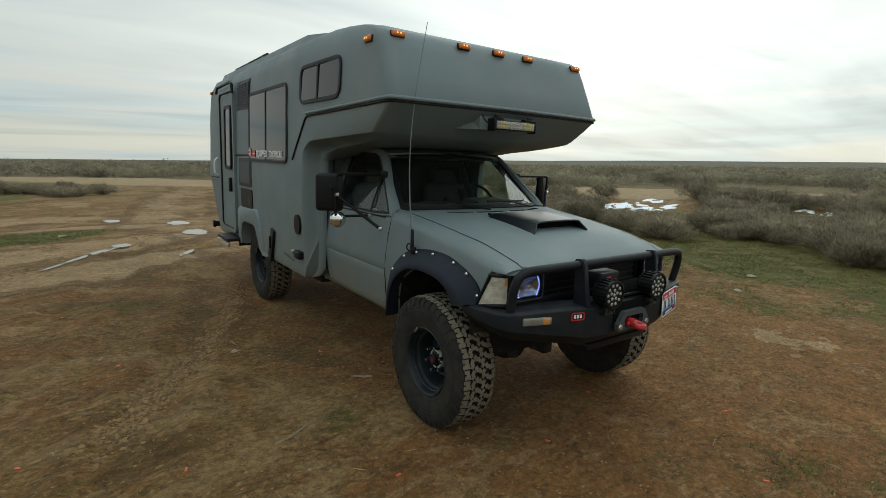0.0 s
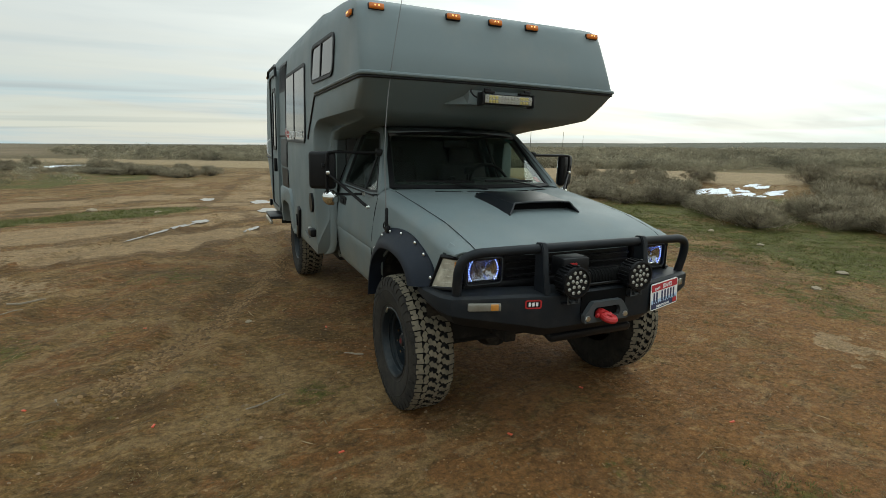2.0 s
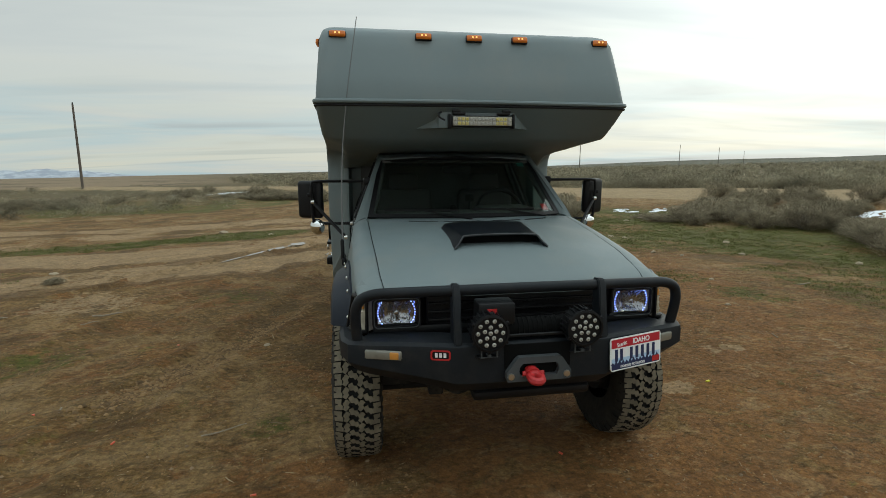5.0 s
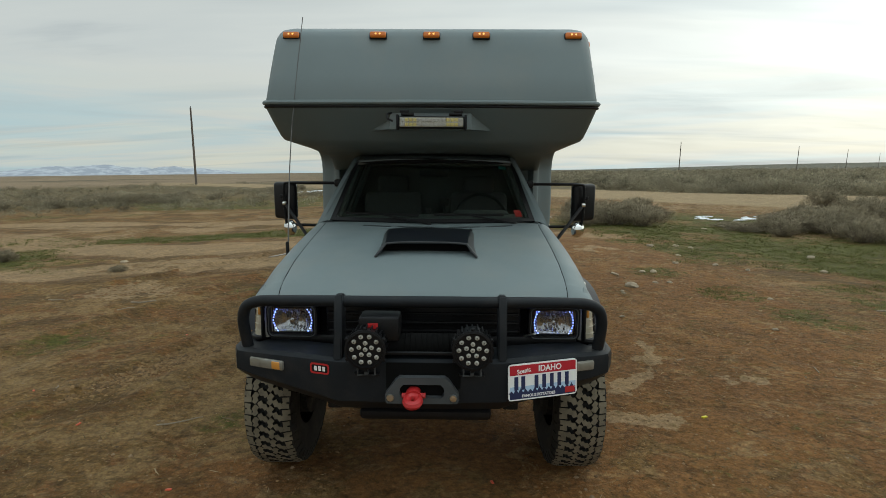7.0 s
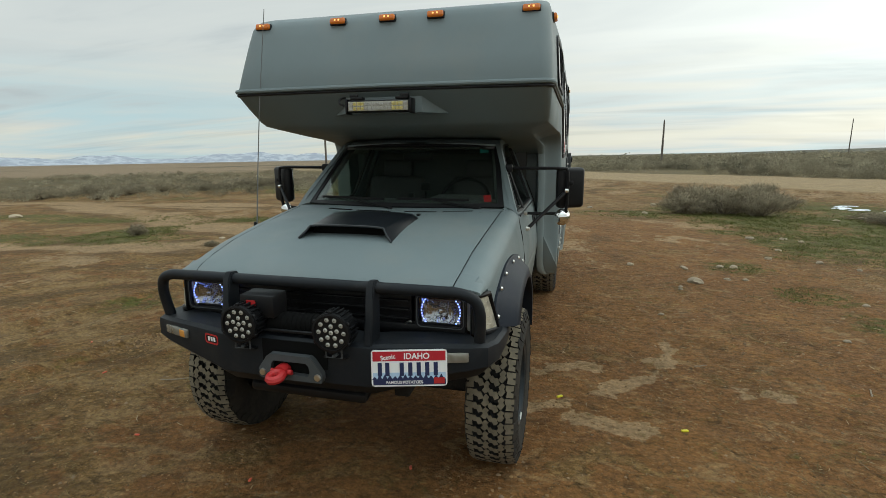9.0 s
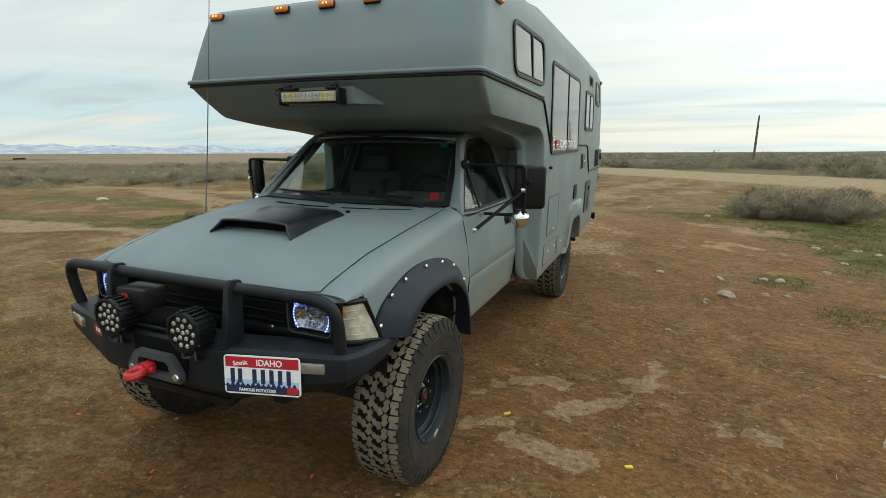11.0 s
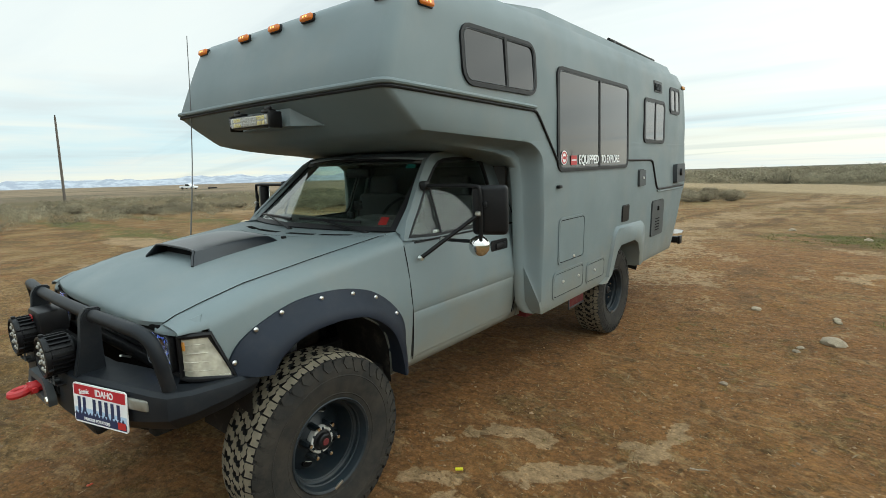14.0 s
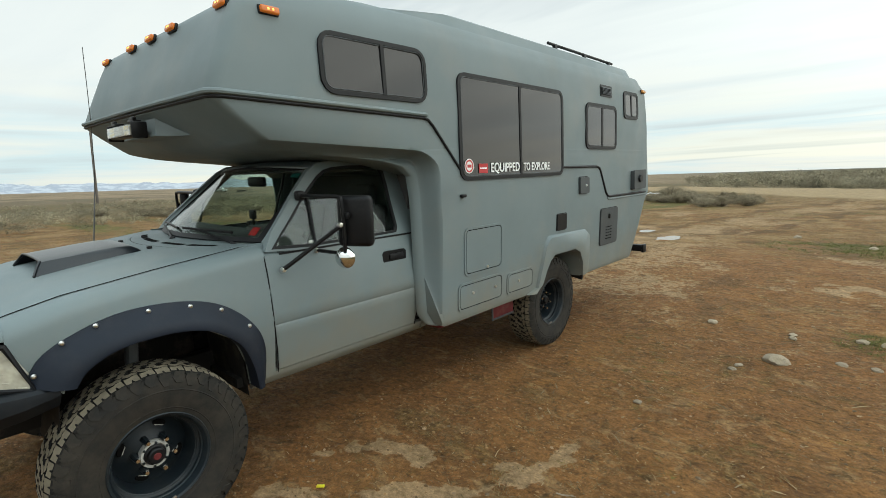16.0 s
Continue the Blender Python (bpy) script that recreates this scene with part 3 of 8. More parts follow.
def graded(lo, hi, step, reach, grow):
    out = [lo + step * i for i in range(int(round((hi - lo) / step)) + 1)]
    a, s = out[-1], step
    up = []
    while a < reach:
        s *= grow
        a += s
        up.append(a)
    b, s = out[0], step
    down = []
    while b > -reach:
        s *= grow
        b -= s
        down.append(b)
    return down[::-1] + out + up


def ground_material():
    m = Mat("dirt_and_grass", (0.300, 0.138, 0.043), 0.95, 0.0, 0.2)

    def attr(name):
        n = m.N("ShaderNodeAttribute")
        n.attribute_name = name
        return n.outputs["Fac"]

    def add(a, b, k=1.0):
        n = m.N("ShaderNodeMath")
        n.operation = "MULTIPLY_ADD"
        m.L(b, n.inputs[0])
        n.inputs[1].default_value = k
        m.L(a, n.inputs[2])
        return n.outputs[0]
    def both(a, b):
        n = m.N("ShaderNodeMath")
        n.operation = "MULTIPLY"
        m.L(a, n.inputs[0])
        m.L(b, n.inputs[1])
        return n.outputs[0]
    big, mid, fine = m.noise(0.9, 7, 0.62, warp=0.5), m.noise(5.5, 8, 0.66, warp=0.6), m.noise(34, 6, 0.70)
    lumps = m.noise(13, 6, 0.62, warp=0.3)
    m.over(m.cut(big, 0.42, 0.60, 0.80), (0.352, 0.171, 0.053))
    m.over(m.cut(m.noise(3.1, 7, 0.6, warp=1.2), 0.47, 0.38, 0.45), (0.194, 0.090, 0.026))
    # trampled dry turf over the red soil, with frayed edges
    turf = add(add(add(m.noise(1.7, 9, 0.64, (0.75, 1.25, 1), 0.9), mid, 0.45), lumps, 0.22), attr("dry"), 0.15)
    turf = m.cut(turf, 0.905, 0.985, 1.0)
    m.over(m.cut(turf, 0.0, 1.0, 0.66), (0.270, 0.168, 0.056))
    # crumbled crust that clings to the turf
    bits = m.noise(21, 7, 0.68, (0.85, 1.15, 1), 0.5)
    m.over(both(turf, m.cut(bits, 0.51, 0.58, 0.45)), (0.430, 0.270, 0.118))
    m.over(both(turf, m.cut(bits, 0.47, 0.40, 0.50)), (0.120, 0.066, 0.021))
    m.over(m.cut(m.noise(3.6, 8, 0.62, (0.8, 1.3, 1), 1.4), 0.555, 0.62, 0.62), (0.440, 0.275, 0.125))
    # dark dashes: the shade of small hollows put into the soil colour
    dashes = m.noise(9.0, 6, 0.62, (0.85, 1.2, 1), 0.8)
    m.over(m.cut(dashes, 0.42, 0.33, 0.38), (0.124, 0.065, 0.020))
    m.over(m.cut(lumps, 0.56, 0.66, 0.34), (0.452, 0.265, 0.108))
    m.over(m.cut(lumps, 0.43, 0.34, 0.34), (0.120, 0.060, 0.018))
    m.over(m.cut(fine, 0.43, 0.34, 0.36), (0.100, 0.050, 0.016))
    m.over(m.cut(fine, 0.59, 0.68, 0.30), (0.480, 0.290, 0.130))
    # bare and trodden patches away from the truck
    patch = m.noise(0.62, 9, 0.70, warp=1.1)
    m.over(both(attr("dry"), m.cut(patch, 0.53, 0.575, 0.62)), (0.440, 0.282, 0.126))
    m.over(both(attr("dry"), m.cut(patch, 0.47, 0.42, 0.62)), (0.135, 0.082, 0.028))
    pale = add(add(add(big, attr("pale"), 1.9), mid, 3.0), lumps, 2.2)
    m.over(m.cut(pale, 3.80, 4.05, 0.82), (0.525, 0.350, 0.185))
    m.over(m.cut(add(add(attr("rut"), mid, 1.6), lumps, 0.8), 1.45, 1.85, 0.62), (0.158, 0.084, 0.028))
    g = add(add(add(add(add(big, big), attr("grass"), 1.5), mid, 3.4), fine, 1.4), lumps, 2.2)
    m.over(m.cut(g, 5.05, 5.60, 0.62), (0.236, 0.165, 0.046))
    m.over(m.cut(g, 5.25, 5.90, 0.85), (0.130, 0.142, 0.026))
    # the same painted hollow shade over the turf, denser in grass
    m.over(m.cut(add(dashes, attr("grass"), -0.05), 0.43, 0.36, 0.40), (0.084, 0.057, 0.016))
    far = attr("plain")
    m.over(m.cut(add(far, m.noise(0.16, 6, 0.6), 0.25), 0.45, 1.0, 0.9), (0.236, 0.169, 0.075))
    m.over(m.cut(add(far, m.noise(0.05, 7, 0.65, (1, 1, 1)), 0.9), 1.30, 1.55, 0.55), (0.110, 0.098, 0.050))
    # horizon haze painted in: the far ground fades to a greyer tone
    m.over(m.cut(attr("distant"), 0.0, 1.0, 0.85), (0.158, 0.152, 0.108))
    m.over(m.cut(add(attr("road"), mid, 0.25), 0.45, 0.85, 0.9), (0.525, 0.377, 0.207))
    stripes = m.noise(0.022, 8, 0.70, (0.7, 1.0, 1), 0.6)
    m.over(m.cut(attr("stubble"), 0.0, 1.0, 0.9), (0.400, 0.285, 0.175))
    m.over(both(attr("stubble"), m.cut(stripes, 0.52, 0.57, 0.80)), (0.150, 0.118, 0.066))
    m.shade(fine, 0.48, 0.745)
    m.shade(m.noise(2.4, 6, 0.62, warp=0.8), 0.80, 1.16)
    # crumbs darken towards their cracks, crevice shade painted along with the bump
    clumps, grains = m.crumbs(22, (0.8, 1.2, 1)), m.crumbs(62)
    m.shade(clumps, 1.08, 0.80)
    m.shade(grains, 1.06, 0.88)
    m.shade(m.noise(110, 4, 0.75), 0.76, 1.22)
    m.bump(clumps, -0.5, 0.015)
    m.bump(grains, -0.6, 0.007)
    m.bump(turf, 0.5, 0.012)
    m.bump(dashes, 0.6, 0.035)
    m.bump(lumps, 0.75, 0.034)
    m.bump(fine, 0.6, 0.016)
    m.bump(m.noise(130, 4, 0.75), 0.7, 0.008)
    m.gloss(mid, 0.75, 1.0)
    return m.mat


GROUND = ground_material()


def build_ground():
    xs = graded(-4.4, 5.6, 0.048, 4300, 1.062)
    ys = graded(-3.2, 7.6, 0.048, 4300, 1.062)
    nx, ny = len(xs), len(ys)
    V = np.empty((nx * ny, 3))
    A = np.zeros((nx * ny, 8))
    k = 0
    for x in xs:
        for y in ys:
            r = math.hypot(x, y)
            V[k] = (x, y, height(x, y))
            if r < 200:
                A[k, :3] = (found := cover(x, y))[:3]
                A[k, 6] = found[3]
            else:
                A[k, 0] = 0.5
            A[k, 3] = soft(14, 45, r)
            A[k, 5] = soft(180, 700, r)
            A[k, 7] = soft(70, 100, r) * soft(-0.16, -0.36, math.atan2(x, y))
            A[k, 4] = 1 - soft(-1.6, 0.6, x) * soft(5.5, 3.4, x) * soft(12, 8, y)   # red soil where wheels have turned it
            k += 1
    idx = np.arange(nx * ny).reshape(nx, ny)
    F = np.stack([idx[:-1, :-1], idx[1:, :-1], idx[1:, 1:], idx[:-1, 1:]], -1).reshape(-1, 4)
    me = bpy.data.meshes.new("ground")
    me.vertices.add(nx * ny)
    me.vertices.foreach_set("co", V.ravel())
    me.loops.add(F.size)
    me.loops.foreach_set("vertex_index", F.ravel())
    me.polygons.add(len(F))
    me.polygons.foreach_set("loop_start", np.arange(0, F.size, 4))
    me.update()
    me.validate()
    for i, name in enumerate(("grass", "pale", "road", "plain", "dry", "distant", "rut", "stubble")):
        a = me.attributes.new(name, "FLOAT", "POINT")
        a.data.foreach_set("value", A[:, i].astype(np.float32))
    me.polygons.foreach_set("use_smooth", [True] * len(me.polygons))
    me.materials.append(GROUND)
    ob = new("ground", me)
    tagged(ob, "bare brown dirt with worn tracks and thin green grass", "ground", kind="structure")
    return ob


ground = build_ground()


def mesh_from(name, V, F, material, kind="", label="", category="", smooth=False):
    me = bpy.data.meshes.new(name)
    me.from_pydata([tuple(v) for v in V], [], [tuple(f) for f in F])
    me.materials.append(material)
    if smooth:
        me.polygons.foreach_set("use_smooth", [True] * len(me.polygons))
    ob = new(name, me)
    tagged(ob, label, category, kind=kind)
    return ob

# ---- the camper truck ----
truck = new("camper_truck")
tagged(truck, "matt grey four-wheel-drive pickup motorhome with black bumper and big off-road tyres", "motorhome")


def lerp3(a, b, t):
    return a + (b - a) * t


# the moulded living shell, as plans at rising heights: z, nose y, nose half width, corner radius, half width behind, tail y
PLANS = [
    (0.560, 1.745, 0.935, 0.03, 0.980, 5.02), (0.575, 1.705, 0.915, 0.04, 0.987, 5.03), (0.600, 1.688, 0.898, 0.05, 0.990, 5.05), (0.660, 1.660, 0.885, 0.05, 0.992, 5.09), (0.900, 1.648, 0.880, 0.05, 0.998, 5.24),
    (1.180, 1.644, 0.878, 0.05, 1.004, 5.39), (1.285, 1.642, 0.877, 0.05, 1.006, 5.49), (1.450, 1.634, 0.876, 0.05, 1.003, 5.48),
    (1.580, 1.615, 0.872, 0.05, 1.000, 5.46), (1.650, 1.52, 0.870, 0.06, 1.000, 5.45), (1.690, 1.37, 0.85, 0.08, 0.999, 5.445),
    (1.712, 1.1, 0.83, 0.10, 0.999, 5.44), (1.722, 0.86, 0.83, 0.10, 0.998, 5.44), (1.735, 0.68, 0.84, 0.08, 0.998, 5.44),
    (1.752, 0.6, 0.895, 0.07, 0.998, 5.435), (1.760, 0.580, 0.922, 0.06, 0.998, 5.435), (1.7655, 0.568, 0.940, 0.05, 0.997, 5.435), (1.768, 0.563, 0.948, 0.05, 0.997, 5.435), (1.790, 0.53, 0.958, 0.045, 0.997, 5.43), (1.880, 0.415, 0.968, 0.05, 0.996, 5.425),
    (1.955, 0.33, 0.976, 0.06, 0.996, 5.42), (1.990, 0.325, 0.976, 0.06, 0.996, 5.415), (2.150, 0.385, 0.966, 0.065, 0.990, 5.395),
    (2.300, 0.445, 0.955, 0.07, 0.982, 5.37), (2.380, 0.482, 0.948, 0.07, 0.975, 5.36), (2.412, 0.505, 0.940, 0.08, 0.970, 5.35),
    (2.437, 0.54, 0.932, 0.08, 0.966, 5.32), (2.465, 0.63, 0.924, 0.08, 0.956, 5.28), (2.495, 0.76, 0.914, 0.08, 0.945, 5.25),
    (2.525, 0.98, 0.903, 0.08, 0.934, 5.23), (2.545, 1.18, 0.894, 0.08, 0.922, 5.21), (2.556, 1.30, 0.872, 0.08, 0.892, 5.19), (2.562, 1.36, 0.855, 0.08, 0.872, 5.18), (2.600, 1.64, 0.842, 0.08, 0.858, 5.16),
    (2.640, 1.92, 0.828, 0.08, 0.842, 5.13), (2.658, 2.03, 0.800, 0.08, 0.812, 5.11), (2.664, 2.2, 0.720, 0.08, 0.730, 5.07),
]
SIDE_Y = 1.76


def plan_at(z):
    for a, b in zip(PLANS, PLANS[1:]):
        if z <= b[0]:
            t = max(0, (z - a[0]) / (b[0] - a[0]))
            return [lerp3(p, q, t) for p, q in zip(a, b)]
    return list(PLANS[-1])


def jamb_edge(z):
    """Where the cab's opening ends on the side: the jamb rounds forward into the overhang."""
    f = max(0.0, min(1.0, (z - 1.57) / 0.197))
    return SIDE_Y - 0.24 * (1 - math.sqrt(1 - f * f))


def shell_x(y, z):
    """Half the shell's width at a place on its side."""
    _, yf, wf, r, ws, yr = plan_at(z)
    if y >= SIDE_Y:
        return ws
    t = max(0, (y - yf - r) / (SIDE_Y - yf - r))
    if z < 1.766:
        # the jamb rounds forward into the overhang's underside
        edge = jamb_edge(z)
        over = plan_at(1.768)
        rim = lerp3(over[2], ws, max(0, min(1, (y - over[1] - over[3]) / (SIDE_Y - over[1] - over[3]))))
        under = wf + (rim - over[2]) * soft(1.70, 1.766, z)
        return lerp3(under, rim, soft(max(edge - 0.085, yf + r), edge, y))
    return lerp3(wf, ws, t)


def plan_ring(row):
    z, yf, wf, r, ws, yr = row
    inner = max(yf, 1.775) if z < 1.60 else yf
    half = [(0.0, inner), (0.40, inner), (0.80 if z < 1.60 else 0.62, inner)]
    half += [(wf - r + r * math.sin(radians(a)), yf + r - r * math.cos(radians(a))) for a in (0, 18, 36, 54, 72, 90)]
    ys0 = yf + r
    side = max(SIDE_Y, ys0 + 0.06)
    edge = jamb_edge(z) if side == SIDE_Y else side - 0.02
    start = max(ys0 + 0.01, edge - 0.085) if ys0 < edge - 0.02 else ys0 + (side - ys0) * 0.3
    ys = [lerp3(ys0, start, k / 4) for k in range(1, 5)]
    ys += [lerp3(start, max(edge, start + 0.01), k / 6) for k in range(1, 7)]
    ys += [lerp3(ys[-1], side, 0.5), side]
    half += [(shell_x(y, z) if side == SIDE_Y else ws, y) for y in ys]
    for k in range(1, 9):
        half.append((ws, lerp3(side, yr - 0.07, k / 8)))
    half += [(ws - 0.07 + 0.07 * math.cos(radians(a)), yr - 0.07 + 0.07 * math.sin(radians(a))) for a in (30, 60, 90)]
    half += [(ws * 0.5, yr), (0, yr)]
    full = half + [(-x, y) for x, y in half[-2:0:-1]]
    # the overhang's lower edge drops towards the rear
    weight = soft(1.60, 1.75, z) * soft(1.95, 1.80, z)
    return [(x, y, z + weight * table(y, [(0.55, 0.018), (1.50, -0.026), (1.80, -0.018), (2.2, 0.0)])) for x, y in full]


def build_shell():
    bm = bmesh.new()
    rings = [[bm.verts.new(p) for p in plan_ring(row)] for row in PLANS]
    n = len(rings[0])
    for A, B in zip(rings, rings[1:]):
        for j in range(n):
            k = (j + 1) % n
            bm.faces.new((A[j], A[k], B[k], B[j]))
    bm.faces.new(rings[0][::-1])
    bm.faces.new(rings[-1])
    shell = part("living_shell", bm, PAINT, truck, "matt grey moulded fibreglass living shell", 33)
    # the rear wheel openings, cut right through the skirt
    cutter_bm = bmesh.new()
    for s in (1, -1):
        ring = [(s * 0.60, y, z) for y, z in ((2.86, 0.4), (2.98, 0.66), (3.10, 0.80), (3.20, 0.845), (3.58, 0.845), (3.68, 0.80), (3.74, 0.68), (3.76, 0.4))]
        slab(cutter_bm, ring, (s * 0.6, 0, 0))
    bmesh.ops.recalc_face_normals(cutter_bm, faces=cutter_bm.faces)
    me = bpy.data.meshes.new("cut")
    cutter_bm.to_mesh(me)
    cutter_bm.free()
    cutter = new("cut", me)
    mod = shell.modifiers.new("cut", "BOOLEAN")
    mod.object, mod.operation, mod.solver = cutter, "DIFFERENCE", "EXACT"
    dg = bpy.context.evaluated_depsgraph_get()
    cut = bpy.data.meshes.new_from_object(shell.evaluated_get(dg))
    shell.modifiers.clear()
    shell.data = cut
    bpy.data.objects.remove(cutter)
    for p in cut.polygons:
        p.use_smooth = True
    cut.set_sharp_from_angle(angle=radians(33))
    return shell


shell = build_shell()


def on_side(s, y, z, out=0.0):
    return (s * (shell_x(y, z) + out), y, z)


def side_patch(s, y0, y1, z0, z1, r, out, seg=4):
    return [on_side(s, y, z, out) for y, z in rounded(y0, y1, z0, z1, r, seg)]


def flat_patch(s, y0, y1, z0, z1, r, out):
    """A rounded patch in one plane through three corners on the side."""
    a, b, c = shell_x(y0, z0), shell_x(y1, z0), shell_x(y0, z1)
    return [(s * (a + (b - a) * (y - y0) / (y1 - y0) + (c - a) * (z - z0) / (z1 - z0) + out), y, z) for y, z in rounded(y0, y1, z0, z1, r, 4)]


def house_window(s, y0, y1, z0, z1, bar, r=0.07, w=0.028):
    win = part("window", slabm(flat_patch(s, y0 + w * 0.5, y1 - w * 0.5, z0 + w * 0.5, z1 - w * 0.5, r * 0.8, 0.003), (s * 0.006, 0, 0)), HOUSEGLASS, truck, "dark tinted sliding camper window in a black frame")
    bm = bmesh.new()
    outer, inner = side_patch(s, y0, y1, z0, z1, r, -0.004), side_patch(s, y0 + w, y1 - w, z0 + w, z1 - w, r * 0.65, -0.004)
    frame_ring(bm, outer, inner, (s * 0.016, 0, 0))
    part("window_frame", bm, SEAL, win)
    part("inner_rim", tubem(side_patch(s, y0 + w + 0.006, y1 - w - 0.006, z0 + w + 0.006, z1 - w - 0.006, r * 0.6, 0.009), 0.0035, 6, closed=True), DULL, win)
    part("mullion", slabm([on_side(s, y, z, 0.004) for y, z in ((bar - 0.012, z0 + w), (bar + 0.012, z0 + w), (bar + 0.012, z1 - w), (bar - 0.012, z1 - w))], (s * 0.010, 0, 0)), SEAL, win)
    return win


def letters(name, text, size, m, material, parent, label="", wide=1.0):
    cu = bpy.data.curves.new(name, "FONT")
    cu.body, cu.size, cu.extrude, cu.offset, cu.align_x, cu.align_y = text, size, 0.0006, size * 0.02, "CENTER", "CENTER"
    tmp = bpy.data.objects.new(name, cu)
    me = bpy.data.meshes.new_from_object(tmp)
    bpy.data.objects.remove(tmp)
    me.transform(Matrix.Diagonal((wide, 1, 1, 1)))
    me.transform(m)
    me.materials.clear()
    me.materials.append(material)
    ob = new(name, me)
    ob.parent = parent
    if label:
        ob["label"] = label
    return ob


def facing(s, y, z, out):
    """A pose on the shell's side whose x runs along the wall and y up."""
    x = s * (shell_x(y, z) + out)
    return Matrix(((0, 0, s, x), (s, 0, 0, y), (0, 1, 0, z), (0, 0, 0, 1)))


big = {}
for s in (1, -1):
    big[s] = house_window(s, 1.95 if s > 0 else 2.115, 3.365, 1.538, 2.25, 2.69 if s > 0 else 2.75, 0.075, 0.024)
house_window(1, 0.895, 1.66, 2.02, 2.338, 1.315, 0.085, 0.022)
house_window(-1, 1.02, 1.80, 2.03, 2.335, 1.43, 0.085, 0.021)
house_window(1, 3.80, 4.49, 1.765, 2.195, 4.15, 0.07)
house_window(1, 4.68, 5.07, 2.09, 2.375, 4.88, 0.06)
for s in (1, -1):
    for text, f, size, wide in (("EQUIPPED", 0.355, 0.092, 0.90), ("TO EXPLORE.", 0.680, 0.085, 0.80)):
        y = lerp3(1.985, 3.365, f if s > 0 else 1 - f)
        letters("sticker_lettering", text, size, facing(s, y, 1.617, 0.0135), WHITE, big[s], "white sticker lettering on the glass", wide)
    y = lerp3(1.985, 3.365, 0.155 if s > 0 else 0.845)
    patch = part("red_sticker", slabm([(s * 1.0125, a, b) for a, b in rounded(y - 0.052, y + 0.052, 1.584, 1.650, 0.006)], (s * 0.001, 0, 0)), RED, big[s], "small red sticker with a white bar")
    part("white_bar", boxm((s * 1.0142, y, 1.618), (0.001, 0.08, 0.010)), WHITE, patch)
    y = lerp3(1.985, 3.365, 0.040 if s > 0 else 0.955)
    disc = part("round_sticker", lathem([(0.0, 0.0), (0.050, 0.0), (0.050, 0.001), (0.0, 0.001)], Matrix.Translation((s * 1.0120, y, 1.635)) @ pose(0, 0, 0, 0, 90 * s, 0), 24), WHITE, big[s], "round white and red sticker")
    part("red_ring", lathem([(0.032, 0.001), (0.043, 0.001), (0.043, 0.002), (0.032, 0.002)], Matrix.Translation((s * 1.0120, y, 1.635)) @ pose(0, 0, 0, 0, 90 * s, 0), 24, True), RED, disc)
    part("red_bar", boxm((s * 1.0142, y, 1.635), (0.001, 0.044, 0.020)), RED, disc)


# the dark belt line round the nose and along both sides
def belt_line(z0, out):
    pts = [on_side(1, y, lerp3(z0, z0 - 0.03, (y - 0.4) / 1.2), out) for y in (1.645, 1.2, 0.8, 0.50)]
    row = plan_at(z0)
    yf, wf, r = row[1] - out, row[2] + out, row[3]
    pts += [(wf - r + r * math.cos(radians(a)), yf + r - r * math.sin(radians(a)), z0) for a in (15, 45, 75)]
    pts += [(0.5, yf, z0 + 0.003), (0, yf, z0 + 0.005)]
    return pts + [(-x, y, z) for x, y, z in pts[-2::-1]]


belt = part("belt_trim", tubem(belt_line(1.985, 0.006), 0.013, 8), PAINT, truck, "moulded belt bead")
part("belt_trim", tubem(belt_line(1.963, 0.004), 0.008, 8), SEAL, truck, "black rubber belt line")
for s in (1, -1):
    run = [on_side(s, y, z, 0.004) for y, z in ((1.62, 1.933), (1.66, 1.925), (1.70, 1.892), (1.94, 1.63), (1.985, 1.58))]
    part("belt_trim", tubem(run, 0.009, 8), SEAL, truck, "black rubber belt line")
    if s > 0:
        runs = [((3.36, 1.605), (4.04, 1.600), (4.10, 1.585), (4.13, 1.55), (4.25, 1.34), (4.29, 1.305), (4.34, 1.293), (4.9, 1.29), (5.33, 1.288))]
    else:
        runs = [((3.36, 1.605), (3.92, 1.600)), ((4.66, 1.29), (5.33, 1.288))]
    for q in runs:
        part("belt_trim", tubem([on_side(s, y, z, 0.003) for y, z in q], 0.011, 8), SEAL, truck, "black rubber belt line")
        if q[-1][0] > 5:
            part("belt_trim", tubem([on_side(s, y, z - 0.028, 0.002) for y, z in q[-4:]], 0.009, 8), PAINT, truck, "moulded belt bead")


def marker_lamp(p, along, out, lit=True):
    """An amber clearance lamp on the shell's brow."""
    a, o = Vector(along).normalized(), Vector(out).normalized()
    u = o.cross(a)
    m = Matrix((a, u, o)).transposed().to_4x4()
    base = part("marker_lamp", boxm(Vector(p), (0.105, 0.042, 0.016), 0.006, m), BLACK, truck, "lit amber clearance lamp" if lit else "small amber clearance lamp")
    part("lens", boxm(Vector(p) + o * 0.014, (0.096, 0.034, 0.022), 0.009, m, 3), AMBER if lit else AMBERLENS, base, "amber lens")
    for f in (-0.012, 0.012) if lit else ():
        part("bulb", boxm(Vector(p) + o * 0.026 + a * f, (0.010, 0.010, 0.004), 0.002, m), AMBERLIT, base)


for x in (-0.838, -0.318, 0.0, 0.296, 0.842):
    marker_lamp((x, 0.476 if abs(x) < 0.8 else 0.486, 2.388), (1, 0, 0), (0, -1, 0.28))
for s in (1, -1):
    marker_lamp(on_side(s, 0.65, 2.37), (0, 1, 0), (s, 0, 0.1))
    marker_lamp(on_side(s, 5.24, 2.41), (0, 1, 0), (s, 0, 0.1), False)

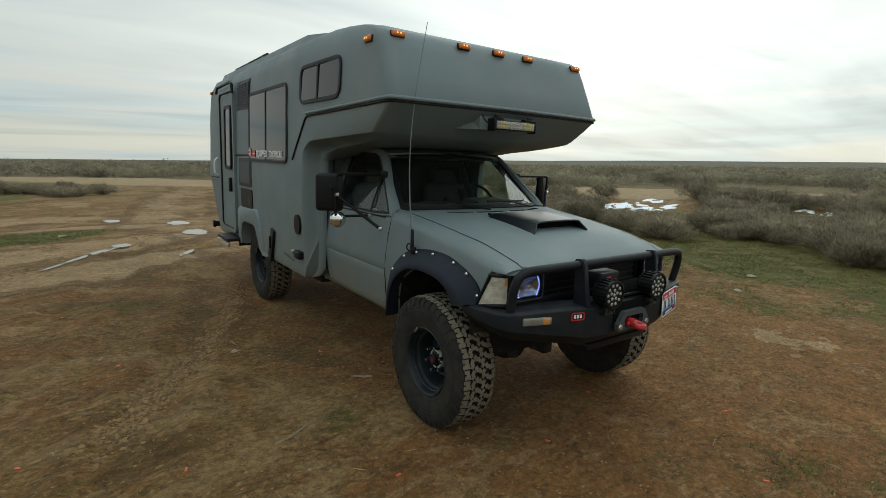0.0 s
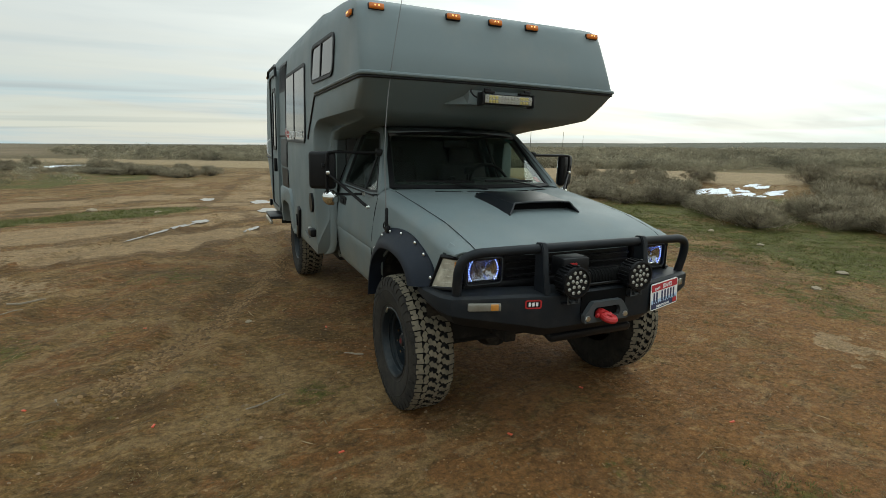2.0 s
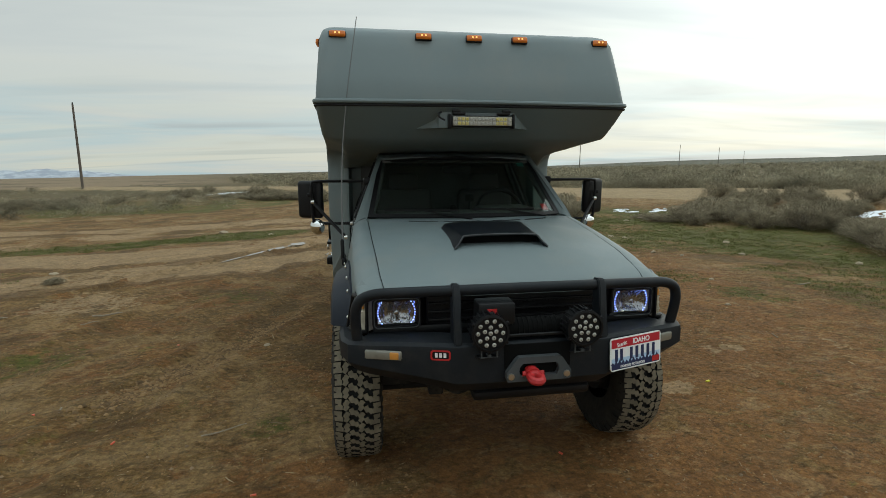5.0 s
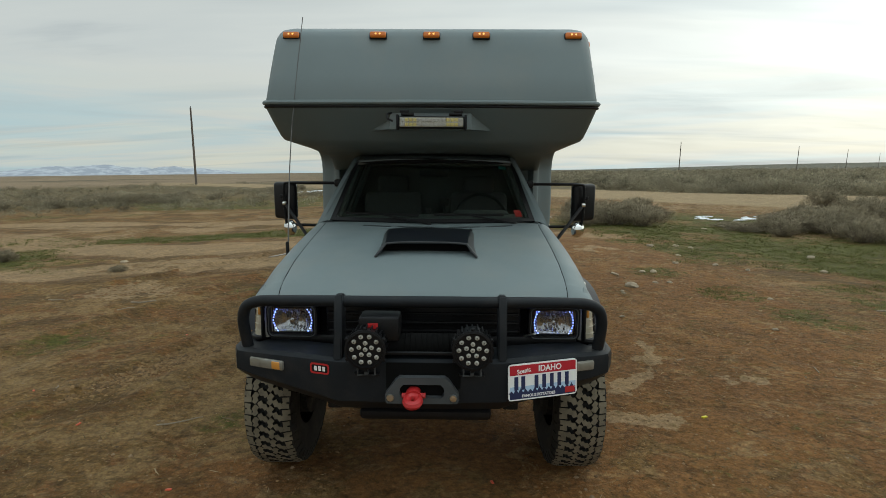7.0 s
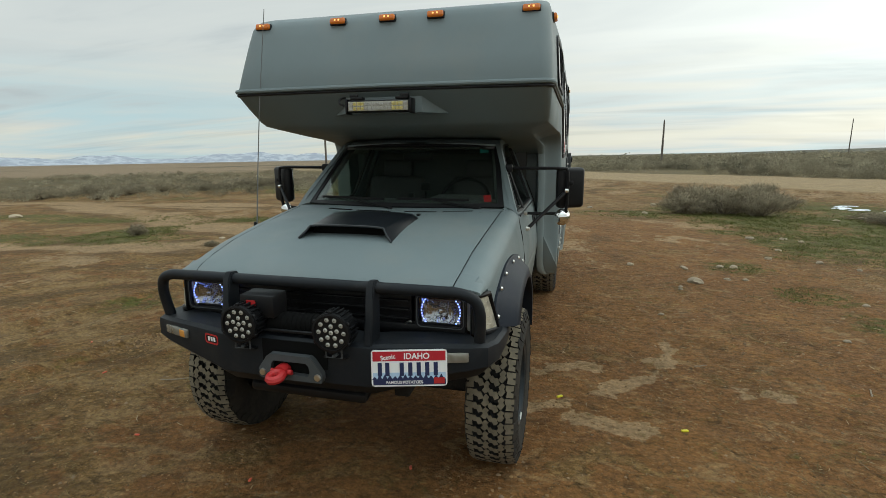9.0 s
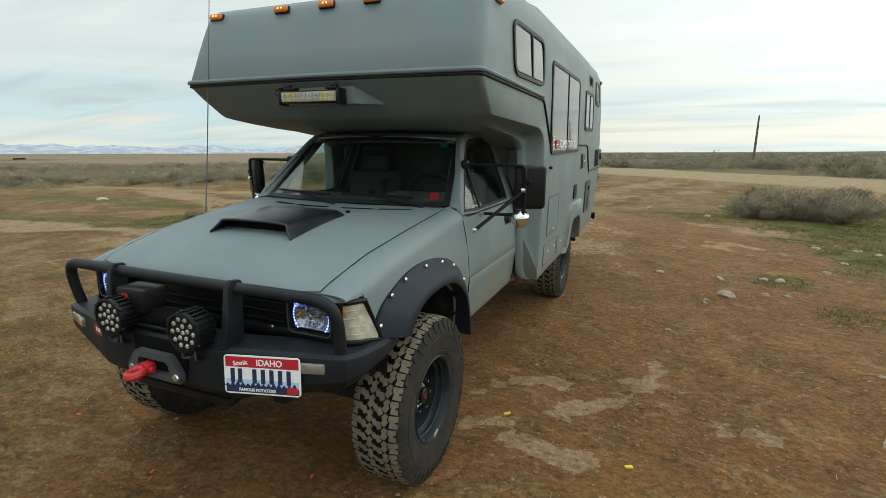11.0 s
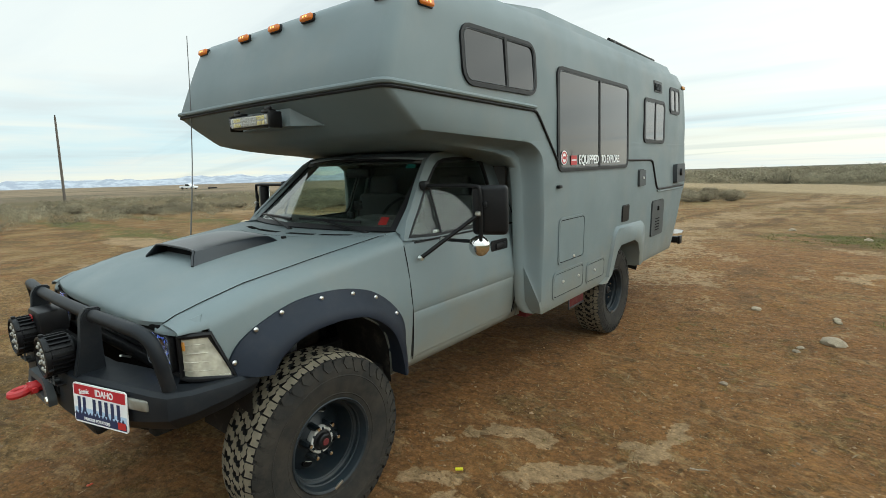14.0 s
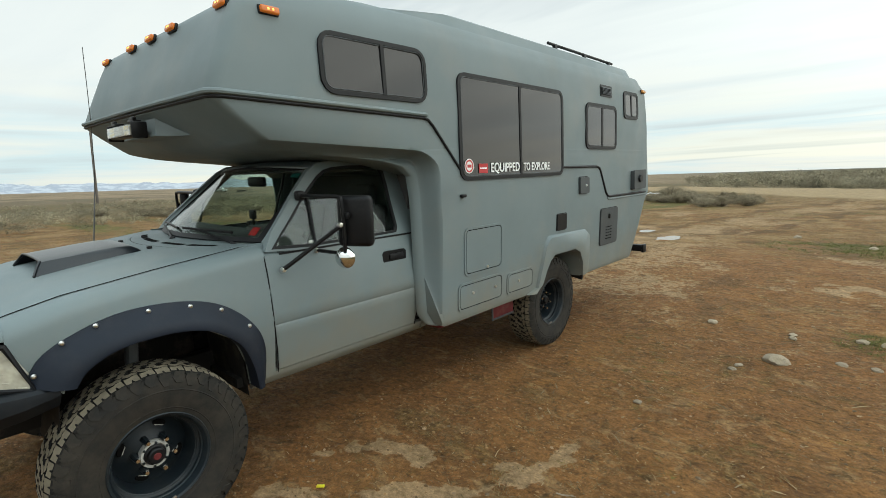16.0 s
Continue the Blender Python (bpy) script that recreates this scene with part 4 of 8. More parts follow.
# the light bar in its moulded niche on the brow
niche = bmesh.new()
slab(niche, [(-0.235, 0.362, 1.946), (0.235, 0.362, 1.946), (0.245, 0.352, 1.838), (-0.245, 0.352, 1.838)], [Vector((-0.03, 0.10, 0.0)), Vector((0.03, 0.10, 0.0)), Vector((0.13, 0.14, 0.0)), Vector((-0.13, 0.14, 0.0))])
part("light_bar_mount", niche, PAINT, truck, "moulded grey light bar mount")
bar = part("light_bar", boxm((0.008, 0.285, 1.872), (0.380, 0.060, 0.068), 0.010), BLACK, truck, "black light bar with white and yellow diodes")
part("lens", boxm((0.008, 0.2455, 1.872), (0.362, 0.004, 0.052), 0.001), LAMPGLASS, bar)
part("backing", boxm((0.008, 0.2545, 1.872), (0.362, 0.004, 0.052), 0.001), BARBACK, bar)
for i in range(15):
    x = 0.008 + (i - 7) * 0.0236
    for j in (-0.013, 0.013):
        amber = i in (1, 2, 3, 11, 12, 13)
        chip = part("diode", boxm((x, 0.2515, 1.872 + j), (0.019, 0.004, 0.019), 0.0015), YELLOWCHIP if amber else LEDCHIP, bar)
for s in (1, -1):
    part("end_cap", boxm((0.008 + s * 0.195, 0.290, 1.872), (0.014, 0.078, 0.086), 0.006), BLACK, bar)
    part("clamp", boxm((0.008 + s * 0.138, 0.290, 1.918), (0.075, 0.045, 0.016), 0.004), BLACK, bar)
    part("bolt", boxm((0.008 + s * 0.155, 0.278, 1.932), (0.05, 0.018, 0.018), 0.005), BLACK, bar)
part("cable", tubem(curve([(-0.215, 0.29, 1.88), (-0.245, 0.29, 1.895), (-0.250, 0.31, 1.92), (-0.23, 0.34, 1.93)]), 0.006, 6), BLACK, bar)

# roof: hatch, rails, solar panel edge
part("roof_hatch", boxm((0.03, 1.10, 2.532), (0.50, 0.40, 0.045), 0.015, pose(0, 0, 0, 6.2, 0, 0)), PAINT, truck, "low grey roof hatch")
for s in (1, -1):
    rail = part("roof_rail", tubem([(s * 0.70, 3.62, 2.735), (s * 0.70, 5.02, 2.725)], 0.014, 8), BLACK, truck, "thin black roof rail")
    for y in (3.75, 4.35, 4.93):
        part("foot", boxm((s * 0.70, y, 2.70), (0.03, 0.05, 0.075), 0.005), BLACK, rail)
panel = part("solar_panel", boxm((0, 4.3, 2.695), (1.1, 1.30, 0.03), 0.004), BLACK, truck, "flat black solar panel on the roof")


def louvre(s, y0, y1, z0, z1, count, name, split=0):
    v = part(name, slabm(side_patch(s, y0, y1, z0, z1, 0.01, -0.01), (s * 0.017, 0, 0)), BLACK, truck, "dark louvred vent cover")
    cols = span(y0 + 0.015, y1 - 0.015, split + 1)
    for a, b in zip(cols, cols[1:]):
        for i in range(count):
            z = lerp3(z0 + 0.02, z1 - 0.02, (i + 0.5) / count)
            h = (z1 - z0) / count * 0.30
            part("slat", slabm([on_side(s, a + 0.012, z - h, 0.016), on_side(s, b - 0.012, z - h, 0.016), on_side(s, b - 0.012, z + h, 0.007), on_side(s, a + 0.012, z + h, 0.007)], (s * 0.003, 0, 0)), DULL, v)
    return v


louvre(1, 4.13, 4.39, 2.275, 2.385, 6, "vent")
louvre(-1, 3.33, 3.86, 2.10, 2.41, 11, "fridge_vent", 3)
low = part("lower_fridge_vent", slabm(side_patch(-1, 3.30, 3.80, 1.25, 1.565, 0.03, -0.008), (-0.016, 0, 0)), BLACK, truck, "black moulded vent cover")
part("inset", slabm(side_patch(-1, 3.34, 3.76, 1.29, 1.525, 0.02, 0.006), (-0.004, 0, 0)), DULL, low)
box1 = part("service_box", slabm(side_patch(-1, 3.28, 3.74, 1.005, 1.225, 0.02, -0.008), (-0.018, 0, 0)), BLACK, truck, "black service box cover with a grey badge")
part("badge", slabm(side_patch(-1, 3.36, 3.44, 1.05, 1.14, 0.01, 0.009), (-0.003, 0, 0)), DULL, box1)


def hatch_door(s, y0, y1, z0, z1, material, name, label, r=0.02, proud=0.006, locks=()):
    h = part(name, slabm(side_patch(s, y0, y1, z0, z1, r, -0.006), (s * (0.006 + proud), 0, 0)), material, truck, label)
    bm = bmesh.new()
    frame_ring(bm, side_patch(s, y0 - 0.007, y1 + 0.007, z0 - 0.007, z1 + 0.007, r + 0.004, -0.004), side_patch(s, y0 + 0.001, y1 - 0.001, z0 + 0.001, z1 - 0.001, r, -0.004), (s * 0.0055, 0, 0))
    part("seal", bm, GAP if material is PAINT else SEAL, h)
    bm = bmesh.new()
    frame_ring(bm, side_patch(s, y0 - 0.022, y1 + 0.022, z0 - 0.022, z1 + 0.022, r + 0.014, -0.004), side_patch(s, y0 - 0.007, y1 + 0.007, z0 - 0.007, z1 + 0.007, r + 0.004, -0.004), (s * (0.004 + proud * 1.3), 0, 0))
    if material is PAINT:
        part("flange", bm, PAINT, h)
    else:
        bm.free()
    for y, z in locks:
        x = shell_x(y, z) + proud
        part("lock", lathem([(0.0, 0.008), (0.010, 0.008), (0.012, 0.0)], Matrix.Translation((s * x, y, z)) @ pose(0, 0, 0, 0, 90 * s, 0), 10), STEEL, h)
    return h


hatch_door(1, 2.00, 2.41, 0.89, 1.19, PAINT, "locker_door", "grey storage locker door", 0.03, locks=[(2.24, 0.905)])
hatch_door(1, 1.93, 2.42, 0.645, 0.805, PAINT, "lower_locker_door", "grey lower locker door with round locks", 0.03, locks=[(2.07, 0.74), (2.34, 0.735)])
hatch_door(1, 2.52, 2.86, 0.645, 0.78, PAINT, "lower_locker_door", "grey lower locker door with round locks", 0.03, locks=[(2.66, 0.72)])
hb = hatch_door(1, 4.14, 4.55, 0.80, 1.17, DULL, "heater_cover", "dark grey water heater cover with slots", 0.03, 0.012)
for i in range(5):
    for k in (-0.05, 0.0, 0.05):
        part("slot", boxm(on_side(1, 4.33 + k, 0.86 + i * 0.03, 0.0135), (0.003, 0.035, 0.009)), GAP, hb)
part("knob", boxm(on_side(1, 4.33, 1.09, 0.018), (0.02, 0.035, 0.05), 0.006), BLACK, hb)
hatch_door(1, 3.67, 3.85, 1.355, 1.505, DULL, "outlet_cover", "grey hinged outlet cover", 0.015, 0.020, locks=[(3.78, 1.43)])
hatch_door(1, 3.26, 3.43, 1.055, 1.195, BLACK, "vent_plate", "black vent plate", 0.01, 0.010)
fc = part("filler_box", slabm(side_patch(1, 4.90, 5.24, 1.325, 1.535, 0.02, -0.005), [Vector((0.05, 0, 0.01))] * 20), DULL, truck, "grey cable inlet housing")
part("cap", lathem([(0.0, 0.02), (0.04, 0.02), (0.045, 0.0)], Matrix.Translation(on_side(1, 5.05, 1.45, 0.046)) @ pose(0, 0, 0, 0, 90, 0), 16), BLACK, fc)
part("side_clip", boxm(on_side(1, 1.965, 1.437, 0.012), (0.028, 0.05, 0.022), 0.006), BLACK, truck, "small black door catch")
oval = part("oval_vent", slabm([on_side(-1, 1.86 + 0.068 * math.cos(a), 1.02 + 0.088 * math.sin(a), -0.02) for a in (2 * math.pi * k / 24 for k in range(24))], (-0.04, 0, 0)), BLACK, truck, "black oval furnace vent")
part("side_latch", boxm(on_side(-1, 2.0, 0.76, 0.012), (0.03, 0.05, 0.03), 0.006), STEEL, truck, "small steel latch")
part("drain_outlet", boxm(on_side(-1, 1.83, 0.755, 0.02), (0.06, 0.13, 0.07), 0.014), BLACK, truck, "black drain outlet")
part("grab_pin", tubem([on_side(-1, 2.25, 0.70, 0.01), on_side(-1, 1.98, 0.68, 0.02)], 0.006, 6), DULL, truck, "thin steel pin")
flap = part("side_flap", boxm(on_side(-1, 2.62, 0.72, 0.015), (0.03, 0.10, 0.34), 0.008, pose(0, 0, 0, 18, 0, 0)), BLACK, truck, "black jack bracket at the skirt")
part("slot", boxm(on_side(-1, 2.62, 0.75, 0.034), (0.008, 0.03, 0.12), 0.002), GAP, flap)

# entry door on the kerb side, with its canopy and step
entry = part("entry_door", slabm(side_patch(-1, 3.98, 4.62, 0.70, 2.33, 0.06, -0.01), (-0.035, 0, 0)), PAINT, truck, "grey camper entry door with a narrow window")
ef = bmesh.new()
frame_ring(ef, side_patch(-1, 3.93, 4.67, 0.65, 2.38, 0.08, -0.01), side_patch(-1, 3.975, 4.625, 0.695, 2.335, 0.06, -0.01), (-0.055, 0, 0))
part("door_frame", ef, PAINT, entry)
part("door_seal", frame_ring(bmesh.new(), side_patch(-1, 3.962, 4.638, 0.682, 2.348, 0.065, 0.0), side_patch(-1, 3.982, 4.618, 0.702, 2.328, 0.055, 0.0), (-0.040, 0, 0)), SEAL, entry)
part("pane", slabm(side_patch(-1, 4.10, 4.36, 1.45, 2.15, 0.04, 0.022), (-0.006, 0, 0)), HOUSEGLASS, entry)
part("pane_frame", frame_ring(bmesh.new(), side_patch(-1, 4.07, 4.39, 1.42, 2.18, 0.06, 0.02), side_patch(-1, 4.11, 4.35, 1.46, 2.14, 0.035, 0.02), (-0.016, 0, 0)), SEAL, entry)
part("door_handle", boxm(on_side(-1, 4.06, 1.24, 0.045), (0.04, 0.05, 0.17), 0.012), BLACK, entry)
part("rain_gutter", tubem([on_side(-1, 3.90, 2.30, 0.05), on_side(-1, 3.92, 2.40, 0.06), on_side(-1, 3.98, 2.43, 0.06), on_side(-1, 4.66, 2.42, 0.06), on_side(-1, 4.74, 2.36, 0.05)], 0.016, 8), SEAL, truck, "dark canopy strip over the entry door")
step = part("entry_step", boxm((-1.02, 4.05, 0.60), (0.30, 0.52, 0.035), 0.006), BLACK, truck, "black folding entry step")
part("step_bar", boxm((-1.16, 4.05, 0.545), (0.03, 0.52, 0.045), 0.005), STEEL, step)
part("bracket", boxm((-0.92, 3.84, 0.56), (0.22, 0.03, 0.08), 0.004), BLACK, step)
part("grab_handle", tubem(curve([on_side(-1, 4.90, 1.32, 0.01), on_side(-1, 4.88, 1.36, 0.05), on_side(-1, 4.88, 1.50, 0.05), on_side(-1, 4.90, 1.55, 0.01)]), 0.012, 6), WHITE, truck, "short pale grab handle")

# rear wheel surrounds moulded into the skirt
for s in (1, -1):
    o = [(2.78, 0.57), (2.93, 0.60), (3.00, 0.80), (3.05, 0.95), (3.12, 1.03), (3.82, 1.015), (3.89, 0.97), (3.90, 0.80), (3.88, 0.58)]
    i = [(2.92, 0.555), (3.00, 0.63), (3.07, 0.74), (3.13, 0.81), (3.20, 0.85), (3.57, 0.85), (3.67, 0.81), (3.735, 0.70), (3.75, 0.57)]
    bm = bmesh.new()
    rows = []
    for (a, b), (c, d) in zip(o, i):
        rows.append([bm.verts.new(q) for q in (on_side(s, a, b, -0.01), on_side(s, lerp3(a, c, 0.12), lerp3(b, d, 0.12), 0.028), on_side(s, lerp3(a, c, 0.85), lerp3(b, d, 0.85), 0.040), on_side(s, c, d, 0.032), on_side(s, c, d, -0.10))])
    for A, B in zip(rows, rows[1:]):
        for k in range(4):
            bm.faces.new((A[k], B[k], B[k + 1], A[k + 1]))
    bm.faces.new(rows[0])
    bm.faces.new(rows[-1][::-1])
    part("wheel_surround", bm, PAINT, truck, "moulded grey wheel arch surround", 50)

# ---- the cab ----
ZTOP = [(-0.568, 1.034), (-0.562, 1.046), (-0.545, 1.062), (-0.50, 1.084), (-0.40, 1.114), (-0.23, 1.155), (0.12, 1.205), (0.565, 1.258), (0.70, 1.262)]


def cab_x(y, z):
    base = table(z, [(0.50, 0.785), (0.60, 0.803), (0.83, 0.832), (0.87, 0.834), (1.05, 0.818), (1.21, 0.782)])
    return base - 0.062 * max(0.0, (0.62 - y) / 1.15) ** 2


def hood_x(y):
    return table(y, [(-0.64, 0.60), (-0.58, 0.63), (-0.45, 0.648), (0.0, 0.668), (0.70, 0.690)])


ARCH = [(-0.32, 0.78), (-0.274, 0.845), (-0.146, 0.923), (0.021, 0.945), (0.26, 0.917), (0.40, 0.822), (0.454, 0.69), (0.475, 0.56)]


def fender_low(y):
    if y < -0.435:
        return 1.036
    if y < -0.32:
        return 0.80
    return table(y, ARCH) if y < 0.475 else 0.56


def build_fender(s):
    def fn(y, v):
        zb, zt = fender_low(y), table(y, ZTOP)
        zs = max(zb + 0.004, zt - 0.085)
        lean = 0.075 * (soft(-0.22, -0.43, y) if y > -0.435 else 0)
        if v <= 0.6:
            z = lerp3(zb, zs, v / 0.6)
            back = lean * min(1, max(0, (1.02 - z) / 0.18))
            return (s * cab_x(y, z), y + back, z)
        a = (v - 0.6) / 0.4 * math.pi / 2
        xs, xh = cab_x(y, zs), hood_x(y) + 0.004
        return (s * (xh + (xs - xh) * math.cos(a) ** 0.9), y, zs + (zt - 0.004 - zs) * math.sin(a))
    # the slanted front edge leaves room for the corner lamp
    ys = [-0.545, -0.53, -0.50, -0.47, -0.445, -0.4355, -0.4345, -0.40, -0.36, -0.32, -0.29, -0.25, -0.20, -0.14, -0.06, 0.02, 0.1, 0.18, 0.26, 0.33, 0.40, 0.43, 0.455, 0.475, 0.53, 0.616]
    fender = part("fender", sheet(fn, ys, [0, 0.15, 0.3, 0.45, 0.6, 0.66, 0.72, 0.79, 0.86, 0.93, 1.0], (-s * 0.012, 0, -0.004)), PAINT, truck, "grey steel front fender")
    # the nose of the fender, rolled down over the corner lamp
    roll = [(0.600, -0.562), (0.640, -0.560), (0.690, -0.548), (0.725, -0.534), (0.744, -0.516), (0.758, -0.492), (0.764, -0.468)]

    def nose(u, v):
        k = min(int(u), len(roll) - 2)
        x, y = lerp3(roll[k][0], roll[k + 1][0], u - k), lerp3(roll[k][1], roll[k + 1][1], u - k)
        top = table(y + 0.02, ZTOP) - 0.012
        return (s * (x - 0.030 * v * v), y + 0.022 * v * v, lerp3(1.026, max(top, 1.04), v))
    part("fender_nose", sheet(nose, span(0, len(roll) - 1, 21), span(0, 1, 5), (-s * 0.006, 0.006, 0)), PAINT, fender)
    # black bolt-on flare
    o = curve([(0, -0.41, 0.845), (0, -0.335, 0.957), (0, -0.174, 1.036), (0, -0.011, 1.069), (0, 0.192, 1.060), (0, 0.36, 1.006), (0, 0.495, 0.885), (0, 0.555, 0.743), (0, 0.552, 0.555)], 5)
    i = curve([(0, -0.262, 0.825), (0, -0.215, 0.885), (0, -0.11, 0.935), (0, 0.03, 0.950), (0, 0.15, 0.944), (0, 0.27, 0.912), (0, 0.395, 0.815), (0, 0.452, 0.69), (0, 0.475, 0.555)], 5)
    bm = bmesh.new()
    rows = []
    for a, b in zip(o, i):
        m = a.lerp(b, 0.55)
        xo = cab_x(a.y, a.z)
        rows.append([bm.verts.new((s * x, p.y, p.z)) for x, p in ((xo - 0.004, a), (xo + 0.010, a), (xo + 0.022, a.lerp(b, 0.2)), (0.882, m), (0.898, a.lerp(b, 0.9)), (0.896, b), (0.87, b), (0.80, b))])
    for A, B in zip(rows, rows[1:]):
        for k in range(7):
            bm.faces.new((A[k], B[k], B[k + 1], A[k + 1]))
    flare = part("wheel_flare", bm, FLARE, truck, "black bolt-on wheel arch flare", 40)
    for y, z in ((-0.372, 0.888), (-0.272, 0.992), (-0.155, 1.034), (0.04, 1.052), (0.21, 1.036), (0.345, 0.99), (0.47, 0.88)):
        part("bolt", lathem([(0.0, 0.009), (0.007, 0.007), (0.011, 0.0)], Matrix.Translation((s * (cab_x(y, z) + 0.020), y, z)) @ pose(0, 0, 0, 0, 90 * s, 0), 10), STEEL, flare)
    # dark liner of the wheel well
    liner = sheet(lambda y, x: (s * x, y, fender_low(y) + 0.035 if -0.31 < y < 0.45 else 0.5), [-0.33, -0.3, -0.26, -0.15, 0.02, 0.2, 0.3, 0.40, 0.44, 0.46], span(0.40, 0.80, 3), (0, 0, 0.01))
    part("wheel_liner", liner, UNDER, truck, "dark dusty wheel well liner")
    return fender


for s in (1, -1):
    build_fender(s)

def hood_z(x, y):
    u = x / hood_x(y)
    return table(y, ZTOP) + lerp3(0.034, 0.020, soft(0.1, 0.5, y)) * (1 - u * u) * soft(-0.66, -0.3, y)


def hood_back(u):
    return 0.275 + 0.26 * u * u


def hood_at(t, u):
    y = lerp3(-0.568 + 0.030 * abs(u) ** 5, hood_back(u), t)
    x = hood_x(y) * u
    return (x, y, hood_z(x, y))


hood = part("hood", sheet(hood_at, [0, 0.006, 0.018, 0.045, 0.10, 0.2, 0.3, 0.4, 0.5, 0.6, 0.7, 0.8, 0.9, 1.0], span(-1, 1, 20), (0, 0, -0.018)), PAINT, truck, "matt grey bonnet with a black scoop")
for s in (1, -1):
    part("shut_line", tubem([(s * (hood_x(y) + 0.002), y, table(y, ZTOP) - 0.001) for y in (-0.545, -0.5, -0.4, -0.23, 0.0, 0.2, 0.4, 0.535)], 0.0015, 6), GAP, hood)
part("hood_nose", sheet(lambda u, v: (hood_at(0, u)[0], hood_at(0, u)[1] + 0.002 + 0.010 * v, hood_at(0, u)[2] - 0.004 - 0.012 * v), span(-1, 1, 20), span(0, 1, 3), (0, 0.01, 0)), PAINT, hood)
part("rear_shut_line", tubem([Vector(hood_at(1.0, u)) + Vector((0, 0.003, -0.002)) for u in span(-1, 1, 16)], 0.002, 6), GAP, hood)


def build_scoop():
    """A low wedge: a flat top, sides that lean out, and a lip that sweeps forward at its feet."""
    bm = bmesh.new()
    rows = []
    for y, h, half in ((-0.205, 0.056, 0.205), (-0.17, 0.056, 0.209), (-0.08, 0.051, 0.215), (0.03, 0.045, 0.222), (0.12, 0.038, 0.228), (0.175, 0.031, 0.231), (0.205, 0.014, 0.228), (0.218, -0.002, 0.220)):
        reach = 0.040 * soft(-0.06, -0.205, y)
        foot = half + 0.028 + 0.022 * soft(-0.02, -0.2, y)
        edge = [(-foot, -0.002, 1.0), (-half - 0.013, h * 0.62, 0.45), (-half, h * 0.93, 0.12), (-half + 0.018, h, 0.0), (-half * 0.5, h + 0.003, 0.0), (0.0, h + 0.004, 0.0)]
        edge += [(-x, k, f) for x, k, f in edge[-2::-1]]
        rows.append([bm.verts.new((x, y - reach * f, hood_z(x, y - reach * f) + k)) for x, k, f in edge])
    for A, B in zip(rows, rows[1:]):
        for k in range(10):
            bm.faces.new((A[k], A[k + 1], B[k + 1], B[k]))
    part("hood_scoop", bm, SATIN, hood, "satin black bonnet scoop")
    mouth = bmesh.new()
    slab(mouth, [(x, -0.150, hood_z(x, -0.15) + k) for x, k in ((-0.222, 0.003), (0.222, 0.003), (0.198, 0.048), (-0.198, 0.048))], (0, 0.02, 0))
    part("mouth", mouth, GAP, hood)
    ends = [(-0.254, -0.243, 0.003), (-0.221, -0.222, 0.033), (-0.205, -0.208, 0.052), (-0.185, -0.205, 0.056), (-0.10, -0.205, 0.059)]
    ends += [(-x, y, k) for x, y, k in ends[::-1]]
    part("scoop_lip", tubem(curve([(x, y, hood_z(x, y) + k) for x, y, k in ends], 4), 0.0062, 8), SATIN, hood)


build_scoop()


def cowl_at(t, u):
    y = lerp3(hood_back(u) + 0.006, 0.70 - 0.15 * (1 - u * u), t)
    x = 0.70 * u
    return (x, y, hood_z(min(abs(x), hood_x(y)), min(y, 0.56)) - 0.012 * t)


cowl = part("cowl", sheet(cowl_at, span(0, 1, 5), span(-1, 1, 20), (0, 0, -0.02)), PAINT, truck, "grey cowl with black air slots")
for a, b, n in ((-0.42, -0.25, 13), (-0.20, 0.02, 17), (0.12, 0.30, 14), (0.35, 0.51, 12)):
    for i in range(n):
        x = lerp3(a, b, i / (n - 1))
        p = cowl_at(0.32, x / 0.70)
        part("slot", boxm((x, p[1], p[2] + 0.001), (0.0072, 0.034, 0.003)), GAP, cowl)
for x in (-0.20, 0.24):
    part("washer_jet", boxm((x, hood_back(x / 0.68) - 0.05, hood_z(x, 0.24) + 0.008), (0.02, 0.025, 0.014), 0.004), BLACK, hood)

# windscreen
def screen(u, v, out=0.0):
    """A place on the windscreen: u across from -1 to 1, v up from 0 to 1."""
    half = lerp3(0.672, 0.572, v)
    bow = lerp3(0.16, 0.09, v) * (1 - u * u)
    return (half * u, lerp3(0.655, 1.075, v) - bow - out * 0.67, lerp3(1.262, 1.642, v) + out * 0.74 + lerp3(0.006, 0.022, v) * (1 - u * u))


glass = part("windscreen", sheet(lambda u, v: screen(u, v), span(-1, 1, 12), span(0, 1, 6), (0, 0.004, -0.003)), CABGLASS, truck, "clear windscreen with a red sticker")
glass.visible_shadow = False
ring_o = [screen(u, 0, 0.004) for u in span(-1.02, 1.02, 10)] + [screen(1.02, v, 0.004) for v in span(0, 1, 6)[1:]] + [screen(-u, 1.02, 0.004) for u in span(-1.02, 1.02, 10)[1:]] + [screen(-1.02, 1 - v, 0.004) for v in span(0, 1, 6)[1:-1]]
ring_i = [screen(u * 0.968 / 1.02, 0.05, 0.004) for u in span(-1.02, 1.02, 10)] + [screen(0.968, lerp3(0.05, 0.97, v), 0.004) for v in span(0, 1, 6)[1:]] + [screen(-u * 0.968 / 1.02, 0.97, 0.004) for u in span(-1.02, 1.02, 10)[1:]] + [screen(-0.968, lerp3(0.97, 0.05, v), 0.004) for v in span(0, 1, 6)[1:-1]]
part("screen_seal", frame_ring(bmesh.new(), ring_o, ring_i, (0, 0.006, -0.007)), SEAL, glass)
